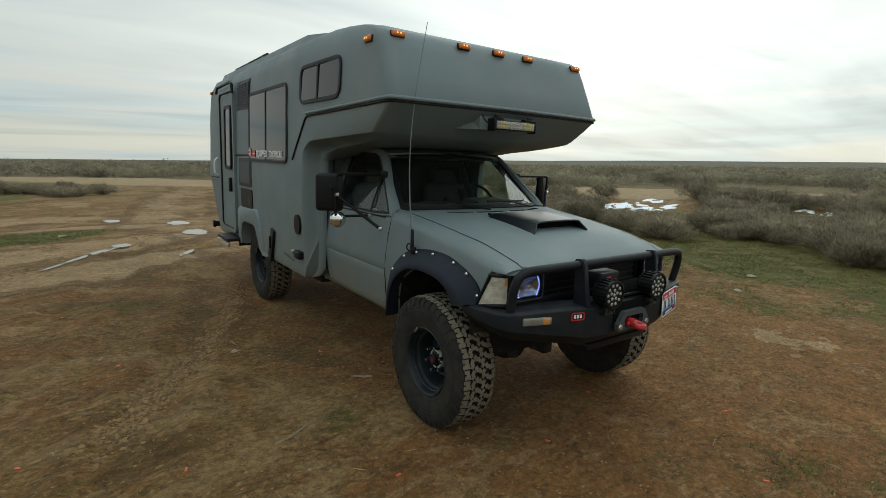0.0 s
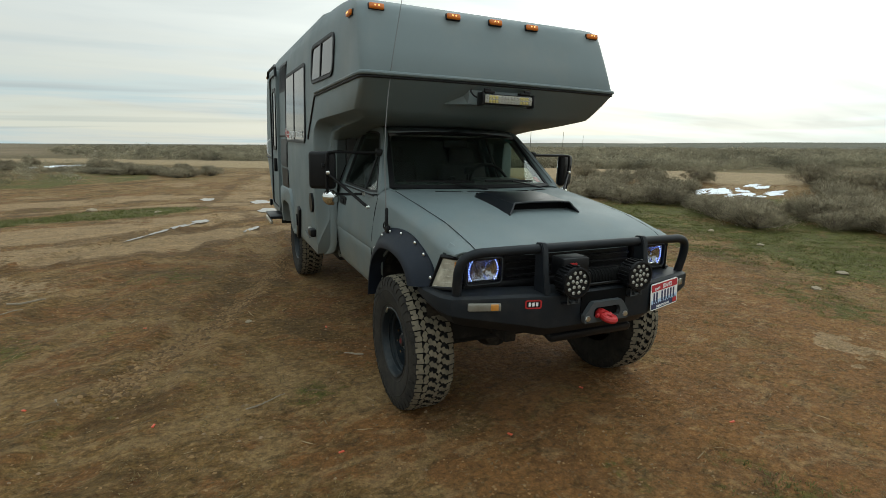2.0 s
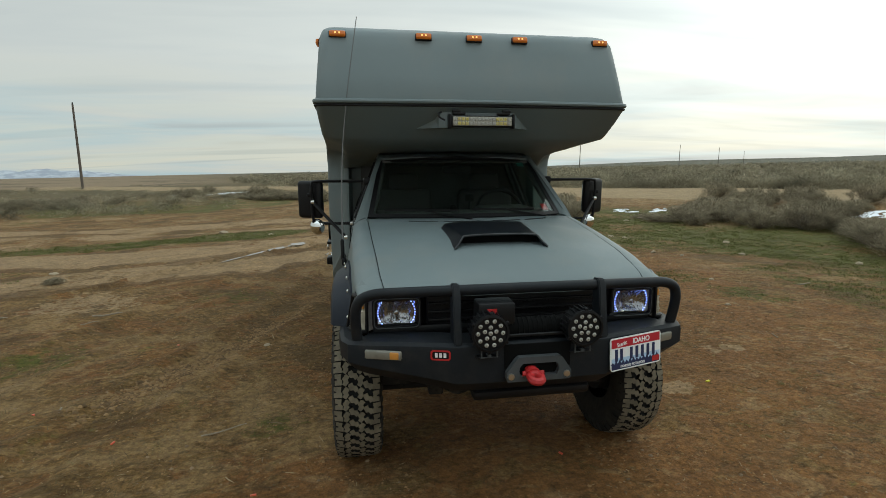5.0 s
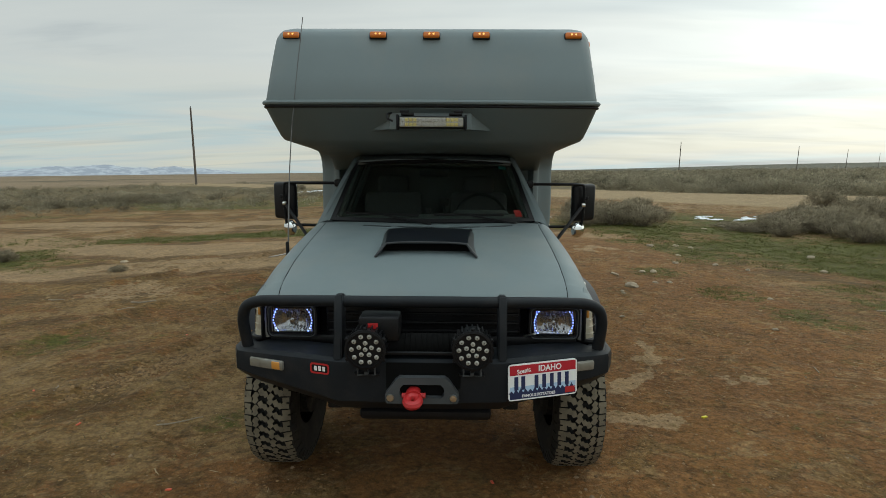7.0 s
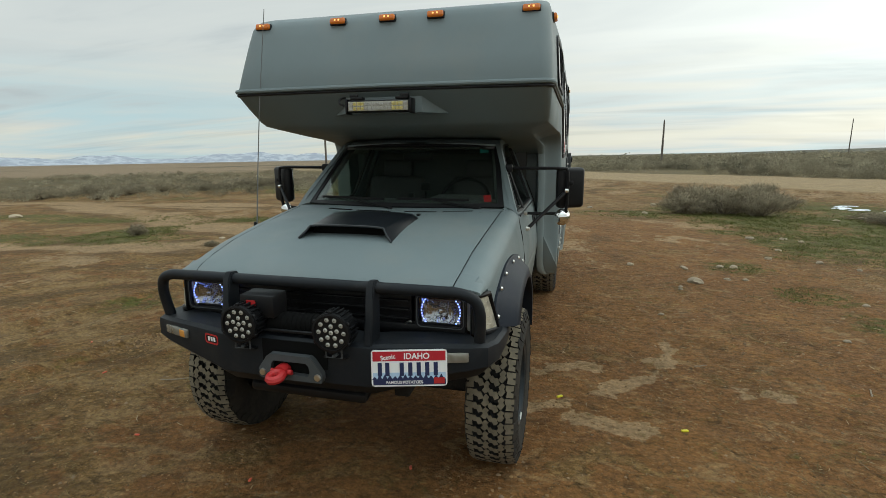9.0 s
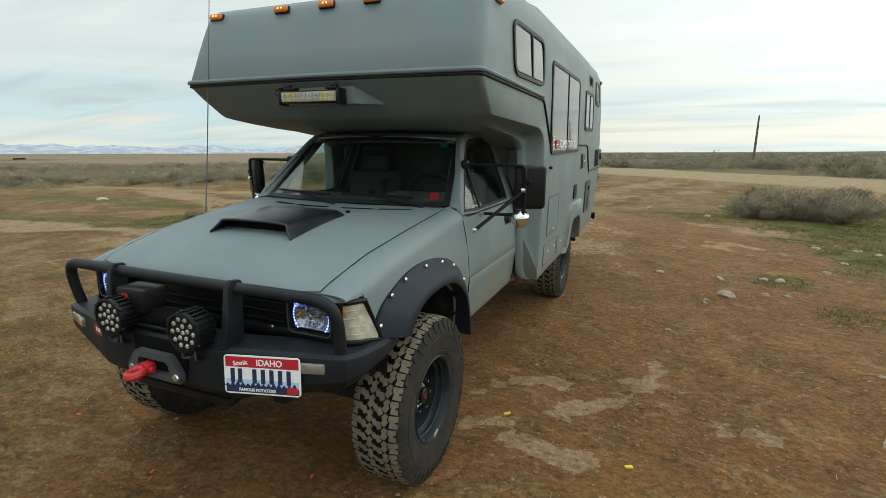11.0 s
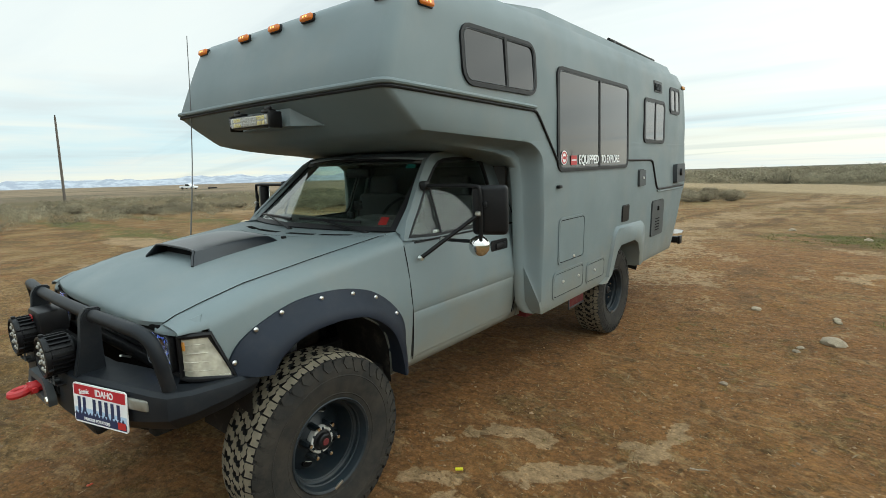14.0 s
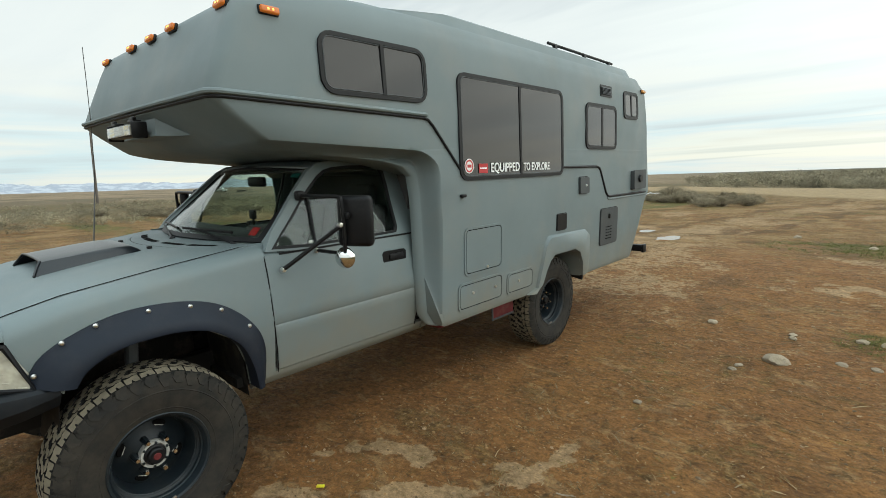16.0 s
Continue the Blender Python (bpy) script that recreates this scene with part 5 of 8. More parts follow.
part("red_sticker", slabm([screen(u, v, -0.006) for u, v in ((0.84, 0.09), (0.91, 0.09), (0.905, 0.19), (0.835, 0.19))], (0, 0.001, -0.001)), RED, glass, "small red sticker")
part("green_sticker", slabm([screen(u, v, -0.006) for u, v in ((0.80, 0.88), (0.90, 0.88), (0.90, 0.94), (0.80, 0.94))], (0, 0.001, -0.001)), GREENSTICKER, glass, "small green sticker")


def wiper(x0, x1, v0, v1):
    base = Vector(screen(x0, -0.04, 0.015))
    tip, mid = Vector(screen(x1, v1, 0.018)), Vector(screen(lerp3(x0, x1, 0.55), lerp3(v0, v1, 0.6), 0.030))
    w = part("wiper", tubem([base, mid], [0.008, 0.006], 6), BLACK, truck, "black windscreen wiper")
    part("blade", tubem([Vector(screen(lerp3(x0, x1, 0.12), v1 * 0.9 + 0.005, 0.012)), tip], 0.008, 6), BLACK, w)
    part("pivot", lathem([(0.0, 0.02), (0.014, 0.018), (0.017, 0.0)], Matrix.Translation(base) @ pose(0, 0, -0.012, -30, 0, 0), 12), BLACK, w)


wiper(0.80, 0.02, 0.02, 0.09)
wiper(-0.02, -0.86, 0.02, 0.09)


def gh_x(z):
    """Half the width of the cab's upper part."""
    return 0.785 - (z - 1.2) * 0.415


WIN = [(0.672, 1.234), (0.74, 1.30), (0.815, 1.367), (0.93, 1.478), (0.99, 1.53), (1.075, 1.597), (1.135, 1.632), (1.20, 1.648), (1.32, 1.656), (1.54, 1.655), (1.585, 1.645), (1.604, 1.62), (1.60, 1.53), (1.588, 1.43), (1.575, 1.26), (1.55, 1.226), (1.30, 1.222), (0.89, 1.220)]
DOORTOP = [(0.626, 1.222), (0.690, 1.315), (0.775, 1.398), (0.885, 1.508), (0.95, 1.568), (1.03, 1.640), (1.10, 1.678), (1.18, 1.690), (1.32, 1.695), (1.56, 1.693), (1.64, 1.684), (1.70, 1.655), (1.738, 1.55), (1.750, 1.43), (1.748, 1.27), (1.746, 1.204), (1.30, 1.203), (0.89, 1.203)]


def door_side(s, y, z, out=0.0):
    return (s * (gh_x(z) + out), y, z)


for s in (1, -1):
    def panel(y, z, s=s):
        return (s * cab_x(y, z), y, z)
    zs = [0.585, 0.62, 0.70, 0.78, 0.825, 0.838, 0.852, 0.90, 1.0, 1.10, 1.17, 1.205]

    def skin(t, z, s=s):
        y0 = 0.618 + 0.02 * soft(0.9, 0.6, z)
        y1 = lerp3(1.66, 1.745, soft(0.55, 0.90, z))
        y = lerp3(y0, y1, t)
        x = cab_x(y, z) - (0.006 if 0.826 < z < 0.840 else 0)
        return (s * x, y, z)
    door = part("cab_door", sheet(skin, span(0, 1, 8), zs, (-s * 0.03, 0, 0)), PAINT, truck, "grey cab door with a black handle")
    # upper door frame round the glass
    cy, cz = 1.22, 1.42
    seal_out = [(y + (y - cy) * 0.012, max(1.206, z + (z - cz) * 0.02)) for y, z in WIN]
    inner = [(lerp3(y, cy, 0.035), lerp3(z, cz, 0.05)) for y, z in WIN]
    part("door_frame", frame_ring(bmesh.new(), [door_side(s, y, z, 0.0) for y, z in DOORTOP], [door_side(s, y, z, 0.0) for y, z in WIN], (-s * 0.03, 0, 0)), PAINT, door)
    part("door_seal", frame_ring(bmesh.new(), [door_side(s, y, z, 0.004) for y, z in seal_out], [door_side(s, y, z, 0.004) for y, z in inner], (-s * 0.02, 0, 0)), SEAL, door)
    pane = part("pane", slabm([door_side(s, y, z, -0.008) for y, z in WIN], (-s * 0.004, 0, 0)), CABGLASS, door)
    pane.visible_shadow = False
    part("vent_window_bar", tubem([door_side(s, 0.938, 1.225, 0.002), door_side(s, 0.955, 1.35, 0.002), door_side(s, 0.970, 1.475, 0.002), door_side(s, 0.955, 1.495, 0.002)], 0.008, 6), SEAL, door)
    part("latch", boxm(door_side(s, 0.93, 1.235, -0.02), (0.02, 0.05, 0.02), 0.005), STEEL, door)
    # handle
    h = part("door_handle", slabm([(s * (cab_x(1.5, 1.08) + 0.004), y, z) for y, z in rounded(1.40, 1.60, 1.035, 1.115, 0.025)], (-s * 0.02, 0, 0)), BLACK, door, "black recessed door handle")
    part("lever", boxm((s * (cab_x(1.5, 1.08) + 0.008), 1.51, 1.075), (0.014, 0.12, 0.04), 0.008), SEAL, h)
    # shut lines
    front = [(s * (cab_x(0.61, z) + 0.0012), 0.613 + 0.02 * soft(0.9, 0.6, z), z) for z in (0.57, 0.7, 0.83, 0.95, 1.1, 1.2)]
    part("shut_line", tubem(front, 0.0022, 6), GAP, door)
    back = [(s * (cab_x(1.7, z) + 0.0015), lerp3(1.66, 1.745, soft(0.55, 0.90, z)) + 0.006, z) for z in (0.575, 0.65, 0.75, 0.85, 0.95, 1.1, 1.2)]
    back += [door_side(s, y, z, 0.004) for y, z in ((1.750, 1.27), (1.752, 1.43), (1.740, 1.55), (1.702, 1.657), (1.64, 1.687))]
    part("shut_line", tubem(back, 0.0042, 6), SEAL, door)
    part("window_sill_trim", tubem([(s * (cab_x(y, 1.205) + 0.001), y, 1.203) for y in (0.70, 1.2, 1.72)], 0.006, 6), SEAL, door)
    # sill under the door
    sill = sheet(lambda y, v, s=s: (s * (cab_x(y, 0.56) - 0.004 - 0.05 * v * v), y, 0.578 - 0.075 * v), span(0.50, 1.78, 4), span(0, 1, 5), (-s * 0.02, 0, 0.01))
    part("rocker_sill", sill, PAINT, truck, "grey sill under the cab door")
    # pillars: from the cowl up beside the screen, and behind the door
    A = [screen(s * 1.02, v, 0.004) for v in (0, 0.25, 0.5, 0.75, 1.02)]
    B = [door_side(s, y, z, 0.001) for y, z in ((0.630, 1.220), (0.775, 1.398), (0.885, 1.508), (1.03, 1.640), (1.12, 1.684))]
    bm = bmesh.new()
    va = [bm.verts.new(p) for p in A]
    vm = [bm.verts.new((Vector(p) + Vector(q)) / 2 + Vector((s * 0.010, -0.006, 0.008))) for p, q in zip(A, B)]
    vb = [bm.verts.new(q) for q in B]
    for P_, Q_ in ((va, vm), (vm, vb)):
        for k in range(4):
            bm.faces.new((P_[k], P_[k + 1], Q_[k + 1], Q_[k]))
    part("front_pillar", bm, PAINT, truck, "grey windscreen pillar", 60)
    part("pillar_inside", tubem([Vector(p) + Vector((-s * 0.03, 0.03, -0.01)) for p in A], 0.028, 6), CABIN, truck, "dark inner pillar trim")
    part("cowl_corner", sheet(lambda y, v, s=s: (s * lerp3(cab_x(y, 1.19), 0.688, v ** 0.7), y, 1.19 + 0.072 * v ** 0.5), span(0.575, 0.70, 4), span(0, 1, 6), (0, 0, -0.015)), PAINT, truck, "grey cowl corner")
    part("door_pillar", slabm([door_side(s, y, z, -0.006) for y, z in ((1.70, 1.20), (1.80, 1.20), (1.80, 1.66), (1.66, 1.68))], (-s * 0.05, 0, 0)), PAINT, truck, "grey rear cab pillar")
    part("rear_corner", sheet(panel, [1.74, 1.79], [0.53, 0.7, 0.85, 1.05, 1.21], (-s * 0.03, 0, 0)), PAINT, truck, "grey rear cab corner")
    part("inner_door", boxm((s * 0.735, 1.18, 0.90), (0.05, 1.02, 0.56), 0.02), CABIN, truck, "dark inner door trim")

roof = sheet(lambda y, u: (u * lerp3(0.583, 0.585, soft(1.05, 1.3, y)), y - 0.09 * (1 - u * u) * soft(1.5, 1.07, y), 1.652 + 0.014 * (1 - u * u) + 0.036 * soft(1.04, 1.20, y)), [1.072, 1.10, 1.15, 1.22, 1.32, 1.5, 1.78], [-1, -0.96, -0.9, -0.75, -0.5, -0.2, 0.2, 0.5, 0.75, 0.9, 0.96, 1], (0, 0, -0.02))
part("cab_roof", roof, PAINT, truck, "grey cab roof under the overhang")
part("headliner", boxm((0, 1.40, 1.632), (1.12, 0.72, 0.02), 0.005), LINER, truck, "grey cab headliner")
part("cab_back_wall", boxm((0, 1.74, 1.1), (1.44, 0.03, 1.1)), CABIN, truck, "dark rear cab wall")
part("cab_floor", boxm((0, 1.1, 0.56), (1.50, 1.35, 0.05)), UNDER, truck, "dark cab floor")
part("firewall", boxm((0, 0.56, 0.88), (1.42, 0.04, 0.62)), UNDER, truck, "dark firewall")

# cabin
dash = part("dashboard", sheet(lambda x, v: (x, lerp3(0.66 - 0.14 * (1 - (x / 0.68) ** 2), 0.98, v), 1.235 + 0.05 * math.sin(v * 2.2) - 0.16 * soft(0.8, 1.0, v)), span(-0.68, 0.68, 10), span(0, 1, 8), (0, 0, -0.2)), CABIN, truck, "black dashboard")
part("gauge_hood", boxm((0.34, 0.93, 1.27), (0.40, 0.20, 0.07), 0.03), CABIN, dash)
wheel_m = Matrix.Translation((0.35, 1.04, 1.245)) @ pose(0, 0, 0, 62, 0, 0)
sw = part("steering_wheel", tubem([wheel_m @ Vector((0.185 * math.cos(a), 0.185 * math.sin(a), 0)) for a in (2 * math.pi * k / 28 for k in range(28))], 0.014, 8, closed=True), BLACK, truck, "black steering wheel")
part("hub", lathem([(0.0, 0.01), (0.05, 0.005), (0.055, -0.03), (0, -0.03)], wheel_m, 16), BLACK, sw)
for a in (200, 270, 340):
    part("spoke", tubem([wheel_m @ Vector((0.05 * math.cos(radians(a)), 0.05 * math.sin(radians(a)), -0.01)), wheel_m @ Vector((0.18 * math.cos(radians(a)), 0.18 * math.sin(radians(a)), 0))], 0.012, 6), BLACK, sw)
part("column", tubem([wheel_m @ Vector((0, 0, -0.03)), (0.34, 0.90, 1.14)], 0.035, 10), BLACK, sw)
for x in (0.36, -0.36):
    st = part("cab_seat", boxm((x, 1.32, 0.86), (0.50, 0.50, 0.16), 0.05, None, 3), SEAT, truck, "dark cloth cab seat with a headrest")
    part("backrest", boxm((x, 1.56, 1.14), (0.48, 0.13, 0.52), 0.05, pose(0, 0, 0, -12, 0, 0), 3), SEAT, st)
    part("headrest", boxm((x, 1.62, 1.46), (0.26, 0.09, 0.15), 0.035, pose(0, 0, 0, -10, 0, 0), 3), SEAT, st)
    for k in (-0.05, 0.05):
        part("headrest_post", tubem([(x + k, 1.60, 1.36), (x + k, 1.61, 1.42)], 0.006, 6), STEEL, st)
part("console", boxm((0, 1.15, 0.88), (0.20, 0.50, 0.22), 0.03), CABIN, truck, "dark centre console")
part("gear_lever", tubem(curve([(0.0, 1.02, 0.95), (0.01, 1.06, 1.10), (0.0, 1.10, 1.19)]), [0.010] * 12 + [0.022], 8), CABIN, truck, "black gear lever")
part("rear_view_mirror", boxm((0.0, 1.03, 1.572), (0.22, 0.03, 0.065), 0.015), BLACK, truck, "dark rear-view mirror")
part("phone_holder", boxm((0.08, 0.94, 1.365), (0.07, 0.02, 0.06), 0.008), BLACK, truck, "small black phone holder on the dash")
part("holder_stalk", tubem([(0.08, 0.94, 1.24), (0.08, 0.942, 1.34)], 0.008, 6), BLACK, truck, "thin black stalk of the phone holder")
part("radio_handset", boxm((-0.04, 0.98, 1.27), (0.05, 0.04, 0.09), 0.012), BLACK, truck, "small black radio handset on the dash")

# ---- mirrors on long arms ----
for s in (1, -1):
    head = Vector((s * 1.085, 0.985, 1.365))
    tilt = pose(0, 0, 0, 0, 0, s * 28)
    mir = part("door_mirror", boxm(head, (0.195, 0.065, 0.270), 0.028, tilt, 4), BLACK, truck, "tall black towing mirror on tube arms")
    part("mirror_glass", boxm(head + tilt.to_3x3() @ Vector((0, 0.035, 0)), (0.165, 0.006, 0.238), 0.002, tilt), MIRROR, mir)
    arm = curve([(s * 0.690, 0.915, 1.497), (s * 0.88, 0.912, 1.498), (s * 1.035, 0.910, 1.496), (s * 1.068, 0.910, 1.475), (s * 1.072, 0.915, 1.36), (s * 1.066, 0.920, 1.225), (s * 1.03, 0.924, 1.198), (s * 0.765, 0.929, 1.192)], 5)
    part("tube_arm", tubem(arm, 0.0105, 8), BLACK, mir)
    part("brace_arm", tubem([(s * 1.066, 0.908, 1.350), (s * 0.838, 0.690, 1.128)], 0.0115, 8), BLACK, mir)
    for p in ((s * 0.838, 0.688, 1.125), (s * 1.068, 0.898, 1.352), (s * 0.80, 0.925, 1.192)):
        part("bolt", lathem([(0.0, 0.012), (0.012, 0.01), (0.015, -0.012), (0, -0.012)], Matrix.Translation(p) @ pose(0, 0, 0, 0, 90 * s, 0), 10), STEEL, mir)
    part("clamp", boxm((s * 0.682, 0.915, 1.497), (0.05, 0.05, 0.055), 0.014), BLACK, mir)
    part("glass_clip", boxm((s * 1.09, 0.925, 1.40), (0.03, 0.02, 0.03), 0.006), BLACK, mir)
    part("spot_mirror", lathem([(0.0, 0.034), (0.030, 0.027), (0.050, 0.010), (0.058, -0.006), (0.054, -0.012), (0.0, -0.012)], Matrix.Translation((s * 1.045, 0.930, 1.172)) @ pose(0, 0, 0, 90, 0, s * 25), 24), CHROME, mir, "round chrome spot mirror")

# ---- front end ----
grille = part("grille", boxm((0, -0.485, 0.95), (0.88, 0.03, 0.20), 0.008), BLACK, truck, "black grille with horizontal bars")
for i in range(4):
    part("bar", boxm((0, -0.505, 0.895 + i * 0.04), (0.86, 0.020, 0.012), 0.004), BLACK, grille)
part("radiator", boxm((0, -0.43, 0.85), (1.1, 0.06, 0.36)), GAP, truck, "dark radiator behind the grille")
part("front_valance", boxm((0, -0.505, 0.855), (1.38, 0.05, 0.05), 0.012), BLACK, truck, "black trim below the lamps")
part("front_panel", boxm((0, -0.535, 1.035), (1.24, 0.04, 0.030), 0.010), GAP, truck, "black trim above the lamps")
for s in (1, -1):
    cx, fy, fz = s * 0.582, 0.052, 0.949
    hl = part("headlight", boxm((cx, -0.510 + fy, fz), (0.215, 0.07, 0.145), 0.022, None, 3), BLACK, truck, "square headlight with lit blue diode arcs")
    part("reflector", sheet(lambda u, v, cx=cx: (cx + 0.085 * u, -0.534 + 0.035 * (1 - max(abs(u), abs(v)) ** 2) * 0.9, 0.949 + 0.052 * v), span(-1, 1, 8), span(-1, 1, 6)), REFLECTOR, hl)
    part("bulb", lathem([(0.0, 0.035), (0.012, 0.03), (0.018, 0.0), (0.018, -0.01)], Matrix.Translation((cx, -0.513, fz)) @ pose(0, 0, 0, 90, 0, 0), 14), REFLECTOR, hl)
    for side in (1, -1):
        for k in range(9):
            f = (k - 4) / 4
            part("diode", boxm((cx + side * (0.086 - 0.018 * f * f), -0.538, fz + 0.050 * f), (0.0066, 0.006, 0.0066), 0.0028), LEDBLUE, hl)
    part("lens", slabm([(a, -0.542, b) for a, b in rounded(cx - 0.098, cx + 0.098, 0.884, 1.014, 0.02)], (0, -0.006, 0)), LAMPGLASS, hl)
    part("bezel", frame_ring(bmesh.new(), [(a, -0.534, b) for a, b in rounded(cx - 0.112, cx + 0.112, 0.874, 1.024, 0.025)], [(a, -0.534, b) for a, b in rounded(cx - 0.097, cx + 0.097, 0.886, 1.012, 0.018)], (0, -0.018, 0)), BLACK, hl)
    part("lens_rim", tubem([(a, -0.5525, b) for a, b in rounded(cx - 0.103, cx + 0.103, 0.880, 1.018, 0.022)], 0.0022, 6, closed=True), DULL, hl)
    # corner lamp, wrapping round into the fender
    A = [(0.718, -0.528, 0.862), (0.752, -0.518, 0.861), (0.775, -0.492, 0.858), (0.793, -0.432, 0.846), (0.806, -0.372, 0.835)]
    B = [(0.716, -0.526, 1.020), (0.740, -0.516, 1.022), (0.756, -0.494, 1.022), (0.766, -0.466, 1.020), (0.772, -0.440, 1.016)]
    bm = bmesh.new()
    va = [bm.verts.new((s * x, y, z)) for x, y, z in A]
    vb = [bm.verts.new((s * x, y, z)) for x, y, z in B]
    wa = [bm.verts.new((s * (x - 0.03), y + 0.03, z)) for x, y, z in A]
    wb = [bm.verts.new((s * (x - 0.03), y + 0.03, z)) for x, y, z in B]
    for k in range(4):
        bm.faces.new((va[k], va[k + 1], vb[k + 1], vb[k]))
        bm.faces.new((wa[k], wb[k], wb[k + 1], wa[k + 1]))
        bm.faces.new((va[k], wa[k], wa[k + 1], va[k + 1]))
        bm.faces.new((vb[k], vb[k + 1], wb[k + 1], wb[k]))
    bm.faces.new((va[0], vb[0], wb[0], wa[0]))
    bm.faces.new((va[4], wa[4], wb[4], vb[4]))
    cl = part("corner_lamp", bm, CORNERLENS, truck, "clear ribbed corner lamp in a black surround")
    part("amber_bulb", boxm((s * 0.735, -0.5225, 0.985), (0.013, 0.006, 0.034), 0.003, pose(0, 0, 0, 0, 0, s * 16)), AMBERLENS, cl, "amber bulb behind the lens")
    part("rim", tubem([(s * (x - 0.004), y + 0.004, z + 0.012) for x, y, z in A] + [(s * (x - 0.004), y + 0.004 - (0.006 if k == 4 else 0), z - 0.012) for k, (x, y, z) in reversed(list(enumerate(B)))], 0.0035, 6, closed=True), LAMPSILVER, cl)
    edge = [A[0], *A[1:], *B[::-1]]
    part("surround", tubem([(s * (x + 0.001), y, z) for x, y, z in edge], 0.0110, 8, closed=True), BLACK, cl)
    for f in (0.2, 0.4, 0.6, 0.8):
        part("rib", tubem([(s * (lerp3(a[0], b[0], f) + 0.002), lerp3(a[1], b[1], f) - 0.002, lerp3(a[2], b[2], f)) for a, b in list(zip(A, B))[:4]], 0.0011, 4), CORNERLENS, cl)

# bumper: a folded steel box with swept-back wings
SECT = [(0.0, -0.778, 0.862, 0.625), (0.20, -0.778, 0.862, 0.625), (0.34, -0.772, 0.862, 0.625), (0.42, -0.748, 0.861, 0.640), (0.60, -0.698, 0.858, 0.668), (0.74, -0.658, 0.855, 0.690), (0.805, -0.628, 0.852, 0.700), (0.840, -0.555, 0.848, 0.708), (0.852, -0.42, 0.842, 0.722), (0.852, -0.305, 0.838, 0.742)]
bm = bmesh.new()
full = [(-x, y, a, b) for x, y, a, b in SECT[:0:-1]] + SECT
rows = []
for k, (x, y, zt, zb) in enumerate(full):
    p, q = full[max(k - 1, 0)], full[min(k + 1, len(full) - 1)]
    d = Vector((q[0] - p[0], q[1] - p[1], 0)).normalized()
    n = Vector((-d.y, d.x, 0))
    o = Vector((x, y, 0))
    prof = [(0.16, zt), (0.022, zt), (0.004, zt - 0.012), (0.0, zt - 0.03), (0.0, zb + 0.06), (0.012, zb + 0.045), (0.06, zb), (0.16, zb)]
    rows.append([bm.verts.new(o + n * min(a, 0.10 if abs(x) > 0.8 else a) + Vector((0, 0, z))) for a, z in prof])
for A, B in zip(rows, rows[1:]):
    for k in range(8):
        bm.faces.new((A[k], B[k], B[(k + 1) % 8], A[(k + 1) % 8]))
bm.faces.new(rows[0])
bm.faces.new(rows[-1][::-1])
bumper = part("bull_bumper", bm, BUMPER, truck, "black steel winch bumper with a hoop bar", 25)
loop = [(-0.762, -0.595, 0.84), (-0.768, -0.612, 0.93), (-0.766, -0.622, 0.99), (-0.745, -0.632, 1.040), (-0.69, -0.645, 1.066), (-0.60, -0.658, 1.073), (-0.33, -0.680, 1.079), (0.0, -0.687, 1.081)]
loop = loop + [(-x, y, z) for x, y, z in loop[-2::-1]]
part("hoop_bar", tubem(curve(loop, 4), 0.0240, 14), BUMPER, bumper)
